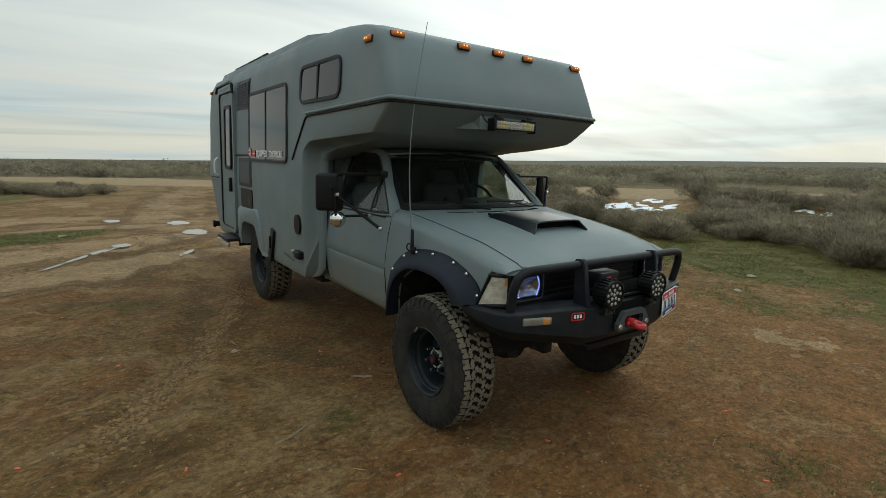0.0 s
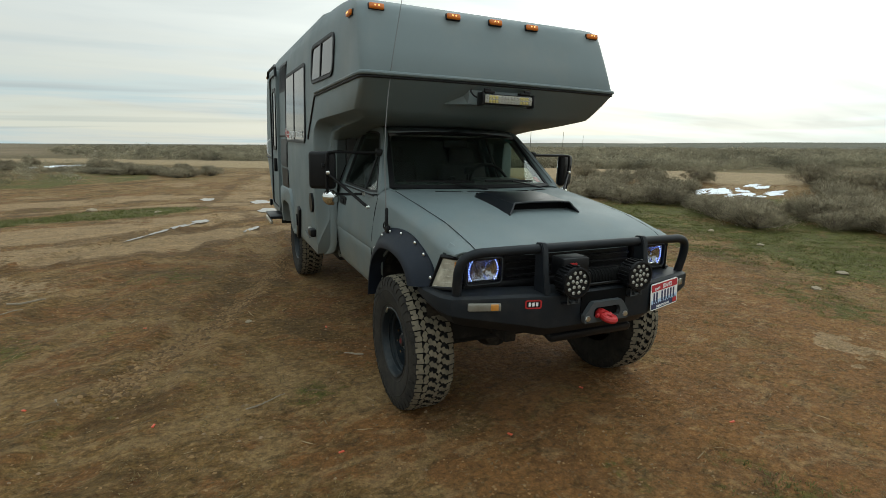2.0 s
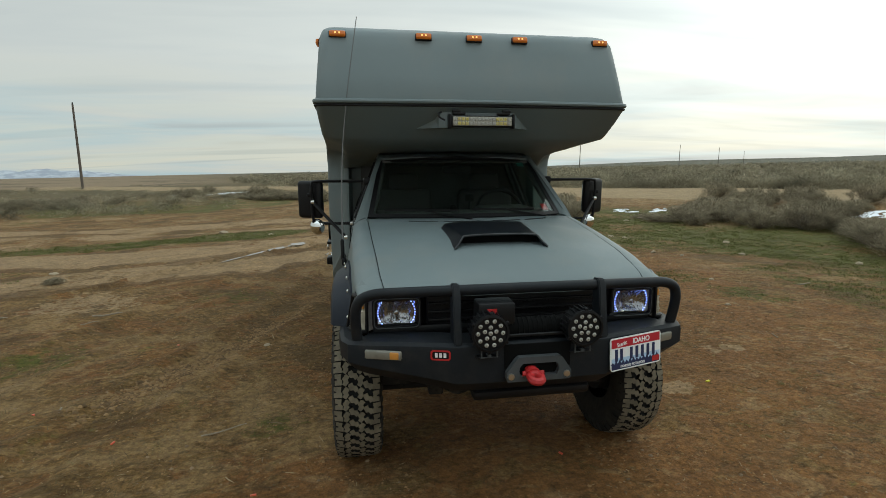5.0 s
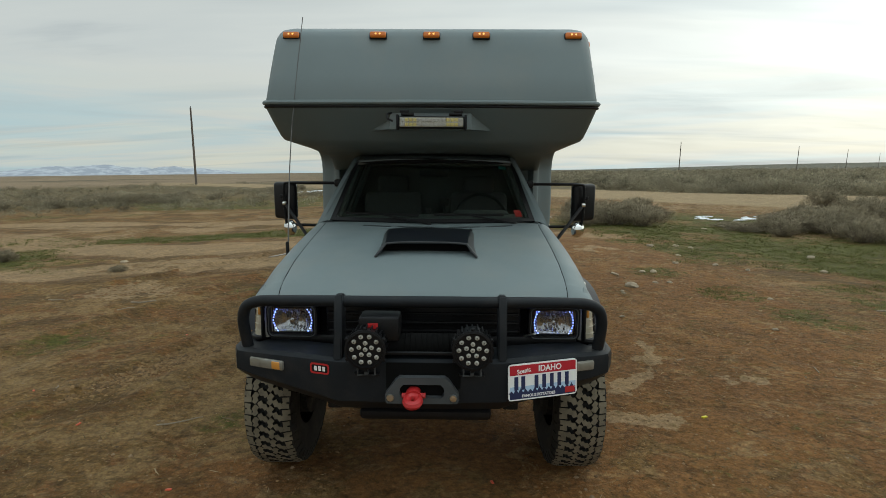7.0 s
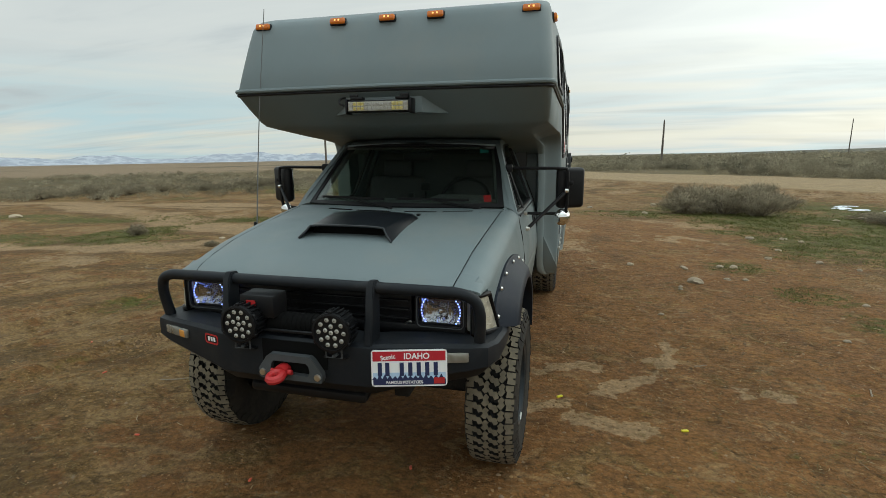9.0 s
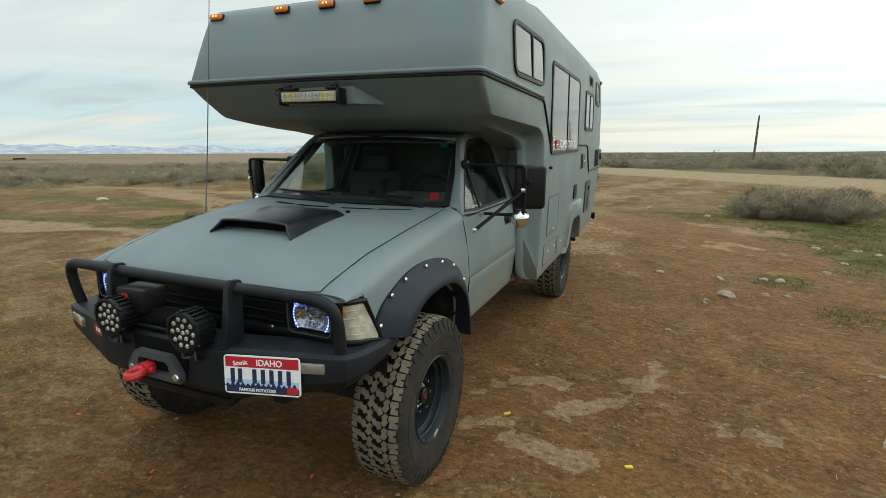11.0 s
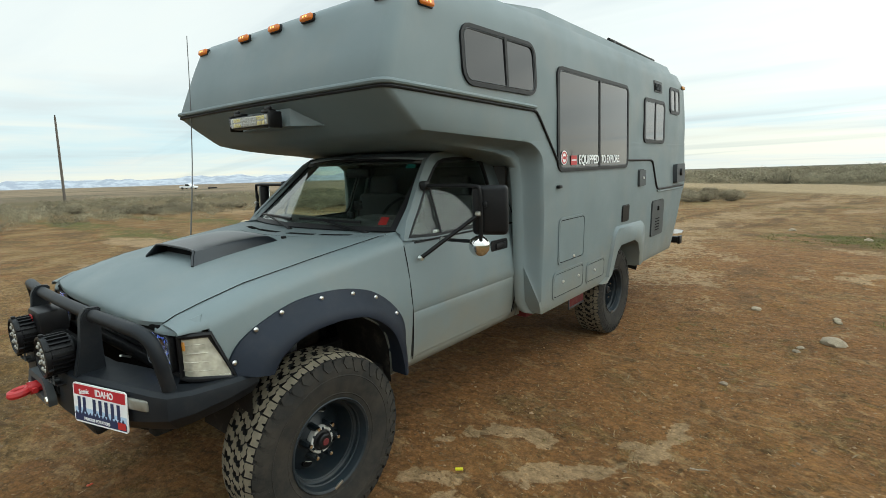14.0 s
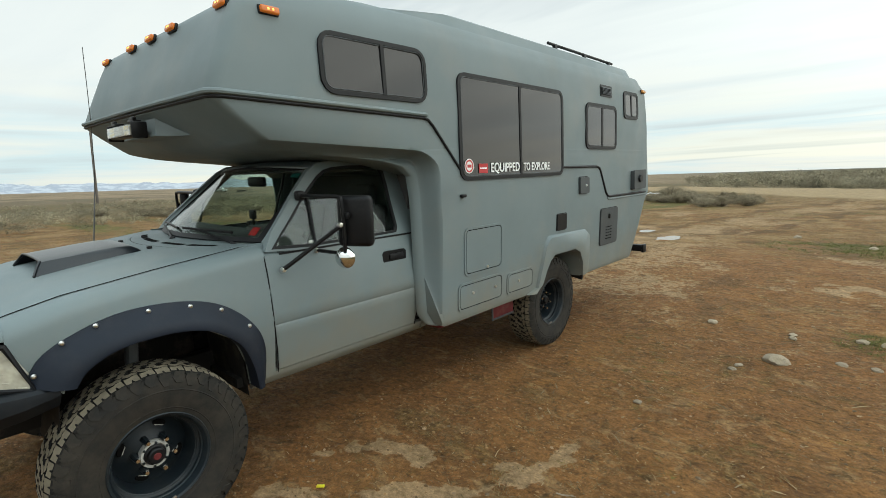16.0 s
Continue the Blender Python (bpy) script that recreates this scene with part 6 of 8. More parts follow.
for s in (1, -1):
    post = slabm([(s * 0.318, -0.765, 0.855), (s * 0.318, -0.66, 0.855), (s * 0.318, -0.66, 1.00), (s * 0.318, -0.650, 1.106), (s * 0.318, -0.700, 1.112), (s * 0.318, -0.722, 1.08), (s * 0.318, -0.735, 0.97)], (s * 0.034, 0, 0))
    bmesh.ops.bevel(post, geom=post.edges[:], offset=0.005, segments=2, affect="EDGES")
    part("upright", post, BUMPER, bumper)
    # round spot lamp on a bracket
    c = Vector((s * 0.210, -0.778, 0.925))
    m = Matrix.Translation(c) @ pose(0, 0, 0, 90, 0, 0)
    spot = part("spot_lamp", lathem([(0.0, -0.06), (0.055, -0.06), (0.070, -0.045), (0.072, 0.03), (0.080, 0.034), (0.081, 0.052), (0.072, 0.054), (0.070, 0.046), (0.0, 0.046)], m, 36), BLACK, bumper, "round black lamp with clear diode lenses")
    for k in range(24):
        a = 2 * math.pi * k / 24
        part("fin", boxm(c + Vector((0.077 * math.cos(a), 0.0, 0.077 * math.sin(a))), (0.012, 0.07, 0.005), 0.0, pose(0, 0, 0, 0, -math.degrees(a), 0)), BLACK, spot)
    spots = [(0, 0)] + [(0.026 * math.cos(a), 0.026 * math.sin(a)) for a in (2 * math.pi * k / 5 + 0.3 for k in range(5))] + [(0.054 * math.cos(a), 0.054 * math.sin(a)) for a in (2 * math.pi * k / 10 for k in range(10))]
    for a, b in spots:
        cone = part("diode", lathem([(0.0, 0.052), (0.0065, 0.051), (0.0098, 0.046)], Matrix.Translation(c + Vector((a, 0, b))) @ pose(0, 0, 0, 90, 0, 0), 10), LEDCHIP, spot)
        part("core", lathem([(0.0, 0.0535), (0.0028, 0.053), (0.0034, 0.051)], Matrix.Translation(c + Vector((a, 0, b))) @ pose(0, 0, 0, 90, 0, 0), 6), LEDCORE, cone)
    part("bracket", tubem([c + Vector((x, -0.03, z)) for x, z in ((-0.034, -0.070), (-0.034, -0.112), (0.034, -0.112), (0.034, -0.070))], 0.004, 6), DULL, spot, "worn grey bracket")
    part("bracket_bolt", boxm(c + Vector((0, -0.02, -0.104)), (0.016, 0.03, 0.012), 0.003), DULL, spot)
    part("bracket_foot", boxm(c + Vector((0, 0.02, -0.114)), (0.10, 0.09, 0.008), 0.002), BLACK, spot)
    for k in range(6):
        a = math.pi * (k + 0.5) / 3
        part("rim_lug", boxm(c + Vector((0.083 * math.cos(a), -0.042, 0.083 * math.sin(a))), (0.014, 0.016, 0.014), 0.003, pose(0, 0, 0, 0, -math.degrees(a), 0)), BLACK, spot)
    # indicators let into the bumper wing
    n = Vector((s * 0.31, -0.95, 0)).normalized()
    ang = s * math.degrees(math.atan2(0.31, 0.95))
    ind = part("bumper_indicator", boxm((s * 0.652, -0.684, 0.806), (0.168, 0.020, 0.042), 0.008, pose(0, 0, 0, 0, 0, ang)), CLEAR, bumper, "clear indicator lamp with an amber end")
    part("amber_bulb", boxm((s * 0.606, -0.7045, 0.806), (0.042, 0.014, 0.034), 0.005, pose(0, 0, 0, 0, 0, ang)), AMBERLENS, ind)
badge = part("badge", slabm([(a + 0.004, -0.746 - 0.27 * (a + 0.415), b) for a, b in rounded(-0.458, -0.372, 0.790, 0.838, 0.012)], (0, -0.006, 0)), BLACK, bumper, "small red badge with white bars")
part("badge_rim", frame_ring(bmesh.new(), [(a + 0.004, -0.752 - 0.27 * (a + 0.415), b) for a, b in rounded(-0.457, -0.373, 0.791, 0.837, 0.012)], [(a + 0.004, -0.752 - 0.27 * (a + 0.415), b) for a, b in rounded(-0.450, -0.380, 0.798, 0.830, 0.008)], (0, -0.0015, 0)), RED, badge)
for k in (-0.018, 0, 0.018):
    part("badge_bar", boxm((-0.411 + k, -0.7525 - 0.27 * k, 0.814), (0.012, 0.0012, 0.020), 0, pose(0, 0, 0, 0, 0, -15)), WHITE, badge)

# winch, fairlead and red hook
part("winch_recess", boxm((0.015, -0.780, 0.80), (0.30, 0.006, 0.11), 0.0), GAP, bumper)
drum = part("winch", tubem([(-0.16, -0.70, 0.905), (0.20, -0.70, 0.905)], 0.044, 18), GAP, truck, "black electric winch with a control box")
part("control_box", boxm((-0.165, -0.705, 0.985), (0.165, 0.11, 0.100), 0.012), BLACK, drum)
part("red_label", boxm((-0.188, -0.763, 1.000), (0.042, 0.003, 0.024), 0.0), RED, drum)
part("tie_rod", tubem([(-0.2, -0.755, 0.885), (0.25, -0.755, 0.885)], 0.008, 6), BLACK, drum)
for k in range(9):
    part("cable_turn", lathem([(0.045, -0.004), (0.048, 0.0), (0.045, 0.004)], Matrix.Translation((-0.06 + k * 0.022, -0.70, 0.905)) @ pose(0, 0, 0, 0, 90, 0), 16), GAP, drum)
fo = [(a - 0.017, b + 0.010) for a, b in ((-0.118, 0.702), (-0.112, 0.688), (0.168, 0.688), (0.174, 0.702), (0.174, 0.728), (0.135, 0.785), (0.118, 0.797), (-0.062, 0.797), (-0.078, 0.785), (-0.118, 0.728))]
fi = [(a - 0.017, b + 0.010) for a, b in ((-0.058, 0.722), (-0.052, 0.712), (0.108, 0.712), (0.114, 0.722), (0.118, 0.735), (0.114, 0.755), (0.102, 0.768), (-0.046, 0.768), (-0.058, 0.755), (-0.062, 0.735))]
fair = part("fairlead", frame_ring(bmesh.new(), [(a, -0.790, b) for a, b in fo], [(a, -0.790, b) for a, b in fi], (0, -0.028, 0)), DULL, bumper, "grey aluminium fairlead with two bolts")
part("throat", slabm([(a, -0.792, b) for a, b in fi], (0, 0.004, 0)), GAP, fair)
for x in (-0.115, 0.136):
    part("bolt", lathem([(0.0, 0.008), (0.014, 0.006), (0.016, 0.0)], Matrix.Translation((x, -0.818, 0.723)) @ pose(0, 0, 0, 90, 0, 0), 8), STEEL, fair)
hook = part("tow_hook", tubem([(-0.022, -0.800, 0.742), (-0.022, -0.842, 0.738)], [0.030, 0.034], 14, flat=0.8), RED, bumper, "red winch hook with an eye")
hm = Matrix.Translation((-0.022, -0.870, 0.735)) @ pose(0, 0, 0, 8, 0, 0)
part("eye", tubem([hm @ Vector((0.024 * math.cos(a), 0.030 * math.sin(a), 0)) for a in (2 * math.pi * k / 16 for k in range(16))], 0.017, 8, closed=True), RED, hook)
part("pin", tubem([(-0.068, -0.828, 0.738), (0.026, -0.828, 0.738)], 0.011, 8), RED, hook)
part("skid_plate", boxm((0.02, -0.62, 0.61), (0.56, 0.20, 0.05), 0.02, pose(0, 0, 0, 12, 0, 0)), BLACK, truck, "black plate under the bumper")
part("steel_tag", tubem(curve([(0.44, -0.60, 0.905), (0.47, -0.64, 0.93), (0.485, -0.648, 0.935)]), 0.004, 6), STEEL, bumper, "bright cable lug")

# number plate, with plain bars for its characters
pm = Matrix.Translation((0.5035, -0.7385, 0.772)) @ pose(0, 0, 0, 86, -0.5, 15)


def on_plate(x0, x1, y0, y1, z, thick=0.0006, r=0.0):
    pts = rounded(x0, x1, y0, y1, r, 3) if r else [(x0, y0), (x1, y0), (x1, y1), (x0, y1)]
    return slabm([pm @ Vector((a, b, z)) for a, b in pts], pm.to_3x3() @ Vector((0, 0, thick)))


plate = part("number_plate", on_plate(-0.1525, 0.1525, -0.076, 0.076, 0.0, 0.004, 0.014), WHITE, truck, "red, white and blue number plate with dark bars")
part("red_band", on_plate(-0.146, 0.146, 0.030, 0.070, 0.004), PLATERED, plate)
part("sky_band", on_plate(-0.146, 0.146, -0.045, -0.018, 0.004), PALEBLUE, plate)
part("navy_band", on_plate(-0.146, 0.146, -0.070, -0.046, 0.004), NAVY, plate)
for x in (-0.118, -0.088, -0.030, 0.004, 0.038, 0.072, 0.106):
    part("bar", on_plate(x - 0.0085, x + 0.0085, -0.032, 0.024, 0.0047), NAVY, plate)
part("sticker", on_plate(0.098, 0.142, -0.066, -0.040, 0.0048), RED, plate)
for i in range(14):
    x = -0.14 + i * 0.0206
    h = 0.012 + 0.010 * abs(math.sin(i * 2.3))
    part("ridge", slabm([pm @ Vector((a, b, 0.0043)) for a, b in ((x - 0.012, -0.046), (x + 0.012, -0.046), (x, -0.046 + h))], pm.to_3x3() @ Vector((0, 0, 0.0006))), NAVY, plate)
letters("state_lettering", "IDAHO", 0.034, pm @ Matrix.Translation((0.030, 0.049, 0.0052)), WHITE, plate, "white state name", 0.95)
letters("state_lettering", "Scenic", 0.026, pm @ Matrix.Translation((-0.085, 0.046, 0.0052)) @ pose(0, 0, 0, 0, 0, 8), WHITE, plate, "", 0.9)
letters("state_lettering", "FAMOUS POTATOES", 0.017, pm @ Matrix.Translation((-0.02, -0.059, 0.0052)), WHITE, plate, "", 0.95)

# antenna on the kerb-side fender
ant = part("antenna", tubem(curve([(-0.845, 0.240, 1.03), (-0.836, 0.308, 1.55), (-0.796, 0.328, 1.98), (-0.722, 0.320, 2.45)], 4), [0.0045] * 4 + [0.0032] * 4 + [0.0024] * 5, 6), WHIP, truck, "long thin whip antenna on the fender")
part("spring", lathem([(0.0, 0.13), (0.007, 0.13), (0.011, 0.12), (0.011, 0.0), (0.0, 0.0)], Matrix.Translation((-0.845, 0.243, 1.05)), 10), BLACK, ant)
part("mount", boxm((-0.838, 0.242, 1.045), (0.03, 0.05, 0.05), 0.012), BLACK, ant)
part("coax", tubem(curve([(-0.834, 0.29, 1.03), (-0.842, 0.31, 1.05), (-0.838, 0.30, 1.08), (-0.828, 0.27, 1.07)]), 0.005, 6), BLACK, ant)

# ---- wheels ----
R, RW = 0.410, 0.128   # tyre radius, half its width


def build_wheel():
    """A wheel that faces +z; its axle is the origin."""
    hub = new("wheel")
    I = Matrix.Identity(4)
    prof = [(0.200, 0.104), (0.222, 0.108), (0.250, 0.116), (0.300, 0.126), (0.345, 0.125), (0.372, 0.118), (0.386, 0.106), (0.388, 0.09), (0.388, -0.09), (0.386, -0.106), (0.372, -0.118), (0.345, -0.125), (0.30, -0.126), (0.25, -0.116), (0.205, -0.098)]
    tyre = part("tyre", lathem(prof, I, 60), TYRE, hub, "knobbly all-terrain tyre")
    part("groove_band", lathem([(0.3885, 0.095), (0.3895, 0.0), (0.3885, -0.095)], I, 60), GROOVESHADE, tyre)
    bm, side_bm = bmesh.new(), bmesh.new()
    n = 42
    pitch = 2 * math.pi * R / n
    hooked = ((-0.0265, -0.012), (-0.002, -0.0145), (0.006, -0.0055), (0.0235, -0.007), (0.0265, 0.008), (0.0215, 0.0130), (-0.004, 0.0145), (-0.0105, 0.0045), (-0.0255, 0.004))
    for i in range(n):
        a0 = 2 * math.pi * i / n

        def block(pts, top=R, base=0.383):
            """pts: metres along the tread and across it."""
            V0, V1 = [], []
            for da, w in pts:
                a = a0 + da / R
                drop = 0.010 * max(0, (abs(w) - 0.06) / 0.05) ** 2
                V0.append(bm.verts.new(((base) * math.cos(a), (base) * math.sin(a), w)))
                V1.append(bm.verts.new(((top - drop) * math.cos(a), (top - drop) * math.sin(a), w * 0.985)))
            bm.faces.new(V1)
            for k in range(len(pts)):
                q = (k + 1) % len(pts)
                # block sides take the dark colour, so the grooves look deeper
                bm.faces.new((V0[k], V0[q], V1[q], V1[k])).material_index = 1
        for w, tilt, sh in ((-0.0555, 31, 0.0), (-0.0185, -33, 0.42), (0.0185, 33, 0.90), (0.0555, -31, 0.52)):
            c, d = math.cos(radians(tilt)), math.sin(radians(tilt))
            block([((a * c - b * d) * 1.0 + sh * pitch, w + a * d + b * c) for a, b in ((a * 1.02, b * 1.32) for a, b in hooked)])
        for s in (1, -1):
            sh = (0.1 if s > 0 else 0.6) * pitch
            reach = 0.1165 if i % 2 else 0.111
            p = pitch
            block([(sh + 0.05 * p, s * 0.0745), (sh + 0.42 * p, s * 0.0735), (sh + 0.52 * p, s * 0.081), (sh + 0.93 * p, s * 0.078), (sh + 0.95 * p, s * reach), (sh + 0.60 * p, s * reach), (sh + 0.55 * p, s * (reach - 0.013)), (sh + 0.47 * p, s * (reach - 0.013)), (sh + 0.42 * p, s * reach), (sh + 0.04 * p, s * reach)])
        # lugs that run down the sidewall as chevrons
        for s in (1, -1):
            step = 2 * math.pi / n
            deep = 0.338 if i % 2 else 0.350
            q = [(0.397, 0.1130, 0.05), (0.397, 0.1130, 0.80), (0.374, 0.1225, 1.02), (deep, 0.1290, 0.70), (deep, 0.1290, 0.28), (0.374, 0.1225, 0.30)]
            T = [side_bm.verts.new((r * math.cos(a0 + f * step), r * math.sin(a0 + f * step), s * w)) for r, w, f in q]
            U = [side_bm.verts.new(((r - 0.006) * math.cos(a0 + f * step), (r - 0.006) * math.sin(a0 + f * step), s * (w - 0.010))) for r, w, f in q]
            side_bm.faces.new(T)
            for k in range(6):
                side_bm.faces.new((U[k], U[(k + 1) % 6], T[(k + 1) % 6], T[k]))
    part("tread", bm, TREAD, tyre, "dusty interlocking tread blocks", 20).data.materials.append(GROOVESHADE)
    part("shoulder_band", side_bm, TYRE, tyre, "chevron lugs on the shoulder", 20)["kind"] = "stuff"
    for r, w in ((0.236, 0.112), (0.318, 0.1262)):
        part("sidewall_ridge", lathem([(r - 0.005, w - 0.002), (r, w + 0.0022), (r + 0.005, w - 0.002)], I, 60), TYRE, tyre)
    rim = part("rim", lathem([(0.207, 0.100), (0.214, 0.108), (0.210, 0.112), (0.200, 0.106), (0.192, 0.085), (0.186, 0.050), (0.176, 0.045), (0.172, 0.020), (0.165, -0.02), (0.158, -0.050), (0.140, -0.048), (0.110, -0.022), (0.085, -0.014), (0.060, 0.004), (0.0, 0.004)], I, 48), RIM, hub, "black steel rim")
    for r, w in ((0.1885, 0.066), (0.1745, 0.034)):
        part("rim_step", lathem([(r + 0.003, w - 0.006), (r - 0.002, w), (r - 0.003, w + 0.004), (r + 0.002, w + 0.008)], I, 48), RIM, rim)
    for k in range(4):
        a = 2 * math.pi * (k + 0.5) / 4
        m = Matrix.Translation((0.124 * math.cos(a), 0.124 * math.sin(a), -0.029)) @ pose(0, 0, 0, 0, 0, math.degrees(a)) @ Matrix.Diagonal((0.72, 1.3, 1, 1))
        hole = part("hand_hole", lathem([(0.0, 0.003), (0.021, 0.003), (0.023, -0.003)], m, 14), GAP, rim)
        part("brake_edge", slabm([m @ Vector((0.019 * math.cos(t) - 0.002, 0.019 * math.sin(t), 0.0035)) for t in (radians(v) for v in (115, 140, 165, 190, 215, 240))], (0, 0, 0.0008)), HUBMETAL, hole)
    for k in range(6):
        a = 2 * math.pi * k / 6
        m = Matrix.Translation((0.0765 * math.cos(a), 0.0765 * math.sin(a), -0.01))
        nut = part("wheel_nut", lathem([(0.0, 0.056), (0.0095, 0.056), (0.0125, 0.050), (0.0150, 0.030), (0.0165, 0.0)], m, 6), RIM, rim)
        part("nut_cap", lathem([(0.0, 0.066), (0.0085, 0.065), (0.0105, 0.054)], m, 10), CHROME, nut, "bright nut end")
    cap = part("hub_cap", lathem([(0.0, 0.058), (0.030, 0.058), (0.036, 0.053), (0.038, 0.036), (0.046, 0.032), (0.048, 0.020), (0.050, 0.0)], I, 24), BLACK, hub, "locking hub with a red centre")
    part("hub_ring", lathem([(0.047, 0.026), (0.050, 0.031), (0.060, 0.030), (0.063, 0.022), (0.063, 0.0)], I, 24), HUBMETAL, cap, "bare metal hub ring")
    for k in range(6):
        a = 2 * math.pi * (k + 0.5) / 6
        part("hub_bolt", lathem([(0.0, 0.037), (0.0055, 0.036), (0.0065, 0.028)], Matrix.Translation((0.0545 * math.cos(a), 0.0545 * math.sin(a), 0)), 6), RIM, cap)
    part("red_centre", lathem([(0.0, 0.0605), (0.014, 0.0605), (0.017, 0.058)], I, 16), REDDISH, cap)
    part("brake_drum", lathem([(0.0, -0.05), (0.15, -0.05), (0.15, -0.12), (0.0, -0.12)], I, 24), UNDER, hub)
    weight = boxm((0.193, -0.06, 0.108), (0.012, 0.05, 0.010), 0.002)
    part("balance_weight", weight, STEEL, rim)
    return hub


first = build_wheel()


def fit_wheel(m, outer_label):
    w = copy_thing(first, m)
    w.parent = truck
    return w


SINK = 0.392
fit_wheel(pose(0.775, 0.0, SINK, 0, 90, 0) @ pose(0, 0, 0, 0, 0, 22), "")
fit_wheel(pose(-0.775, 0.0, SINK, 0, -90, 0) @ pose(0, 0, 0, 0, 0, 50), "")
for m in (pose(0.822, 3.315, SINK, 0, 90, 0) @ pose(0, 0, 0, 0, 0, 8), pose(-0.822, 3.315, SINK, 0, -90, 0) @ pose(0, 0, 0, 0, 0, 70)):
    # the rear hubs are plain
    for o in fit_wheel(m, "").children_recursive:
        if o.name.startswith(("red_centre", "hub_ring", "hub_bolt")):
            bpy.data.objects.remove(o)
for o in (*first.children_recursive, first):
    bpy.data.objects.remove(o)

# ---- chassis underneath ----
for s in (1, -1):
    part("frame_rail", boxm((s * 0.40, 2.2, 0.60), (0.07, 5.5, 0.13), 0.008), UNDER, truck, "dark chassis rail")
    part("shock_absorber", tubem([(s * 0.60, -0.02, 0.46), (s * 0.60, 0.03, 0.98)], 0.028, 10), DULL, truck, "dusty shock absorber")
    part("leaf_spring", boxm((s * 0.52, 3.315, 0.47), (0.06, 1.1, 0.05), 0.01), UNDER, truck, "dark leaf spring")
    part("tank", boxm((s * 0.62, 2.30, 0.50), (0.25, 0.62, 0.14), 0.03), REDDISH if s > 0 else UNDER, truck, "dull red tank under the body" if s > 0 else "dark tank under the body")
flap_board = part("mud_flap", boxm((0.84, 2.66, 0.475), (0.008, 0.30, 0.15), 0.003), REDDISH, truck, "dull red board with a grey edge under the skirt")
part("edge_strip", boxm((0.846, 2.51, 0.475), (0.010, 0.016, 0.17), 0.002), DULL, flap_board)
part("edge_strip", boxm((0.846, 2.66, 0.398), (0.010, 0.30, 0.014), 0.002), DULL, flap_board)
part("front_axle", tubem([(-0.70, 0.0, SINK), (0.70, 0.0, SINK)], 0.045, 12), UNDER, truck, "dark front axle")
part("front_differential", lathem([(0.0, 0.12), (0.09, 0.09), (0.12, 0.0), (0.09, -0.09), (0.0, -0.12)], Matrix.Translation((-0.2, 0.0, SINK)) @ pose(0, 0, 0, 90, 0, 0), 20), UNDER, truck, "dark differential housing")
part("rear_axle", tubem([(-0.75, 3.315, SINK), (0.75, 3.315, SINK)], 0.05, 12), UNDER, truck, "dark rear axle")
part("steering_rod", tubem([(-0.66, -0.18, 0.42), (0.66, -0.18, 0.42)], 0.016, 8), UNDER, truck, "dark steering rod")
part("gearbox", boxm((0, 0.75, 0.58), (0.36, 1.0, 0.26), 0.06), UNDER, truck, "dark gearbox")
part("engine_block", boxm((0, 0.0, 0.78), (0.60, 0.85, 0.40), 0.06), UNDER, truck, "dark engine block")
part("exhaust", tubem([(0.45, 1.0, 0.50), (0.52, 2.6, 0.50), (0.62, 2.85, 0.54)], 0.03, 10), UNDER, truck, "rusty exhaust pipe")
part("tail_pipe", tubem([(0.84, 3.82, 0.55), (0.92, 3.84, 0.53), (0.965, 3.85, 0.52)], 0.024, 10), UNDER, truck, "short tail pipe")
hitch = part("hitch_rack", boxm((0, 5.42, 0.60), (1.96, 0.08, 0.08), 0.012), BLACK, truck, "black rear bumper bar with end caps")
for s in (1, -1):
    part("end_cap", boxm((s * 0.985, 5.42, 0.60), (0.03, 0.10, 0.10), 0.01), BLACK, hitch)
    part("bracket", boxm((s * 0.40, 5.15, 0.60), (0.07, 0.50, 0.08), 0.006), BLACK, hitch)

# ---- round the truck ----
rng = random.Random(7)

WATER = Mat("puddle_water", (0.16, 0.125, 0.09), 0.04, 0.0, 0.5).mat
SNOW = Mat("old_snow", (0.80, 0.82, 0.85), 0.8)
SNOW.bump(SNOW.noise(14, 5), 0.5, 0.04)
SNOW = SNOW.mat


def blot(cx, cy, rx, ry, seed, n=28, wild=0.62):
    """An uneven outline on the ground."""
    out = []
    for k in range(n):
        a = 2 * math.pi * k / n
        f = 1 + wild * noise.fractal(Vector((math.cos(a) * 1.6 + seed, math.sin(a) * 1.6, seed * 1.3)), 0.7, 2.0, 4)
        out.append((cx + rx * f * math.cos(a), cy + ry * f * math.sin(a)))
    return out


for i, (x, y, rx, ry, *turned) in enumerate(PUDDLES):
    bm = bmesh.new()
    c, s = math.cos(radians(turned[0] if turned else 0)), math.sin(radians(turned[0] if turned else 0))
    rim = [(x + a * c - b * s, y + a * s + b * c) for a, b in blot(0, 0, rx, ry, i * 3.1, 40, 0.34)]
    level = sum(height(p, q) for p, q in rim) / len(rim) + 0.016
    slab(bm, [(p, q, level) for p, q in rim], (0, 0, -0.08))
    p = part("puddle", bm, WATER, None)
    tagged(p, "shallow muddy puddle that mirrors the sky", "puddle", "puddles on the track")


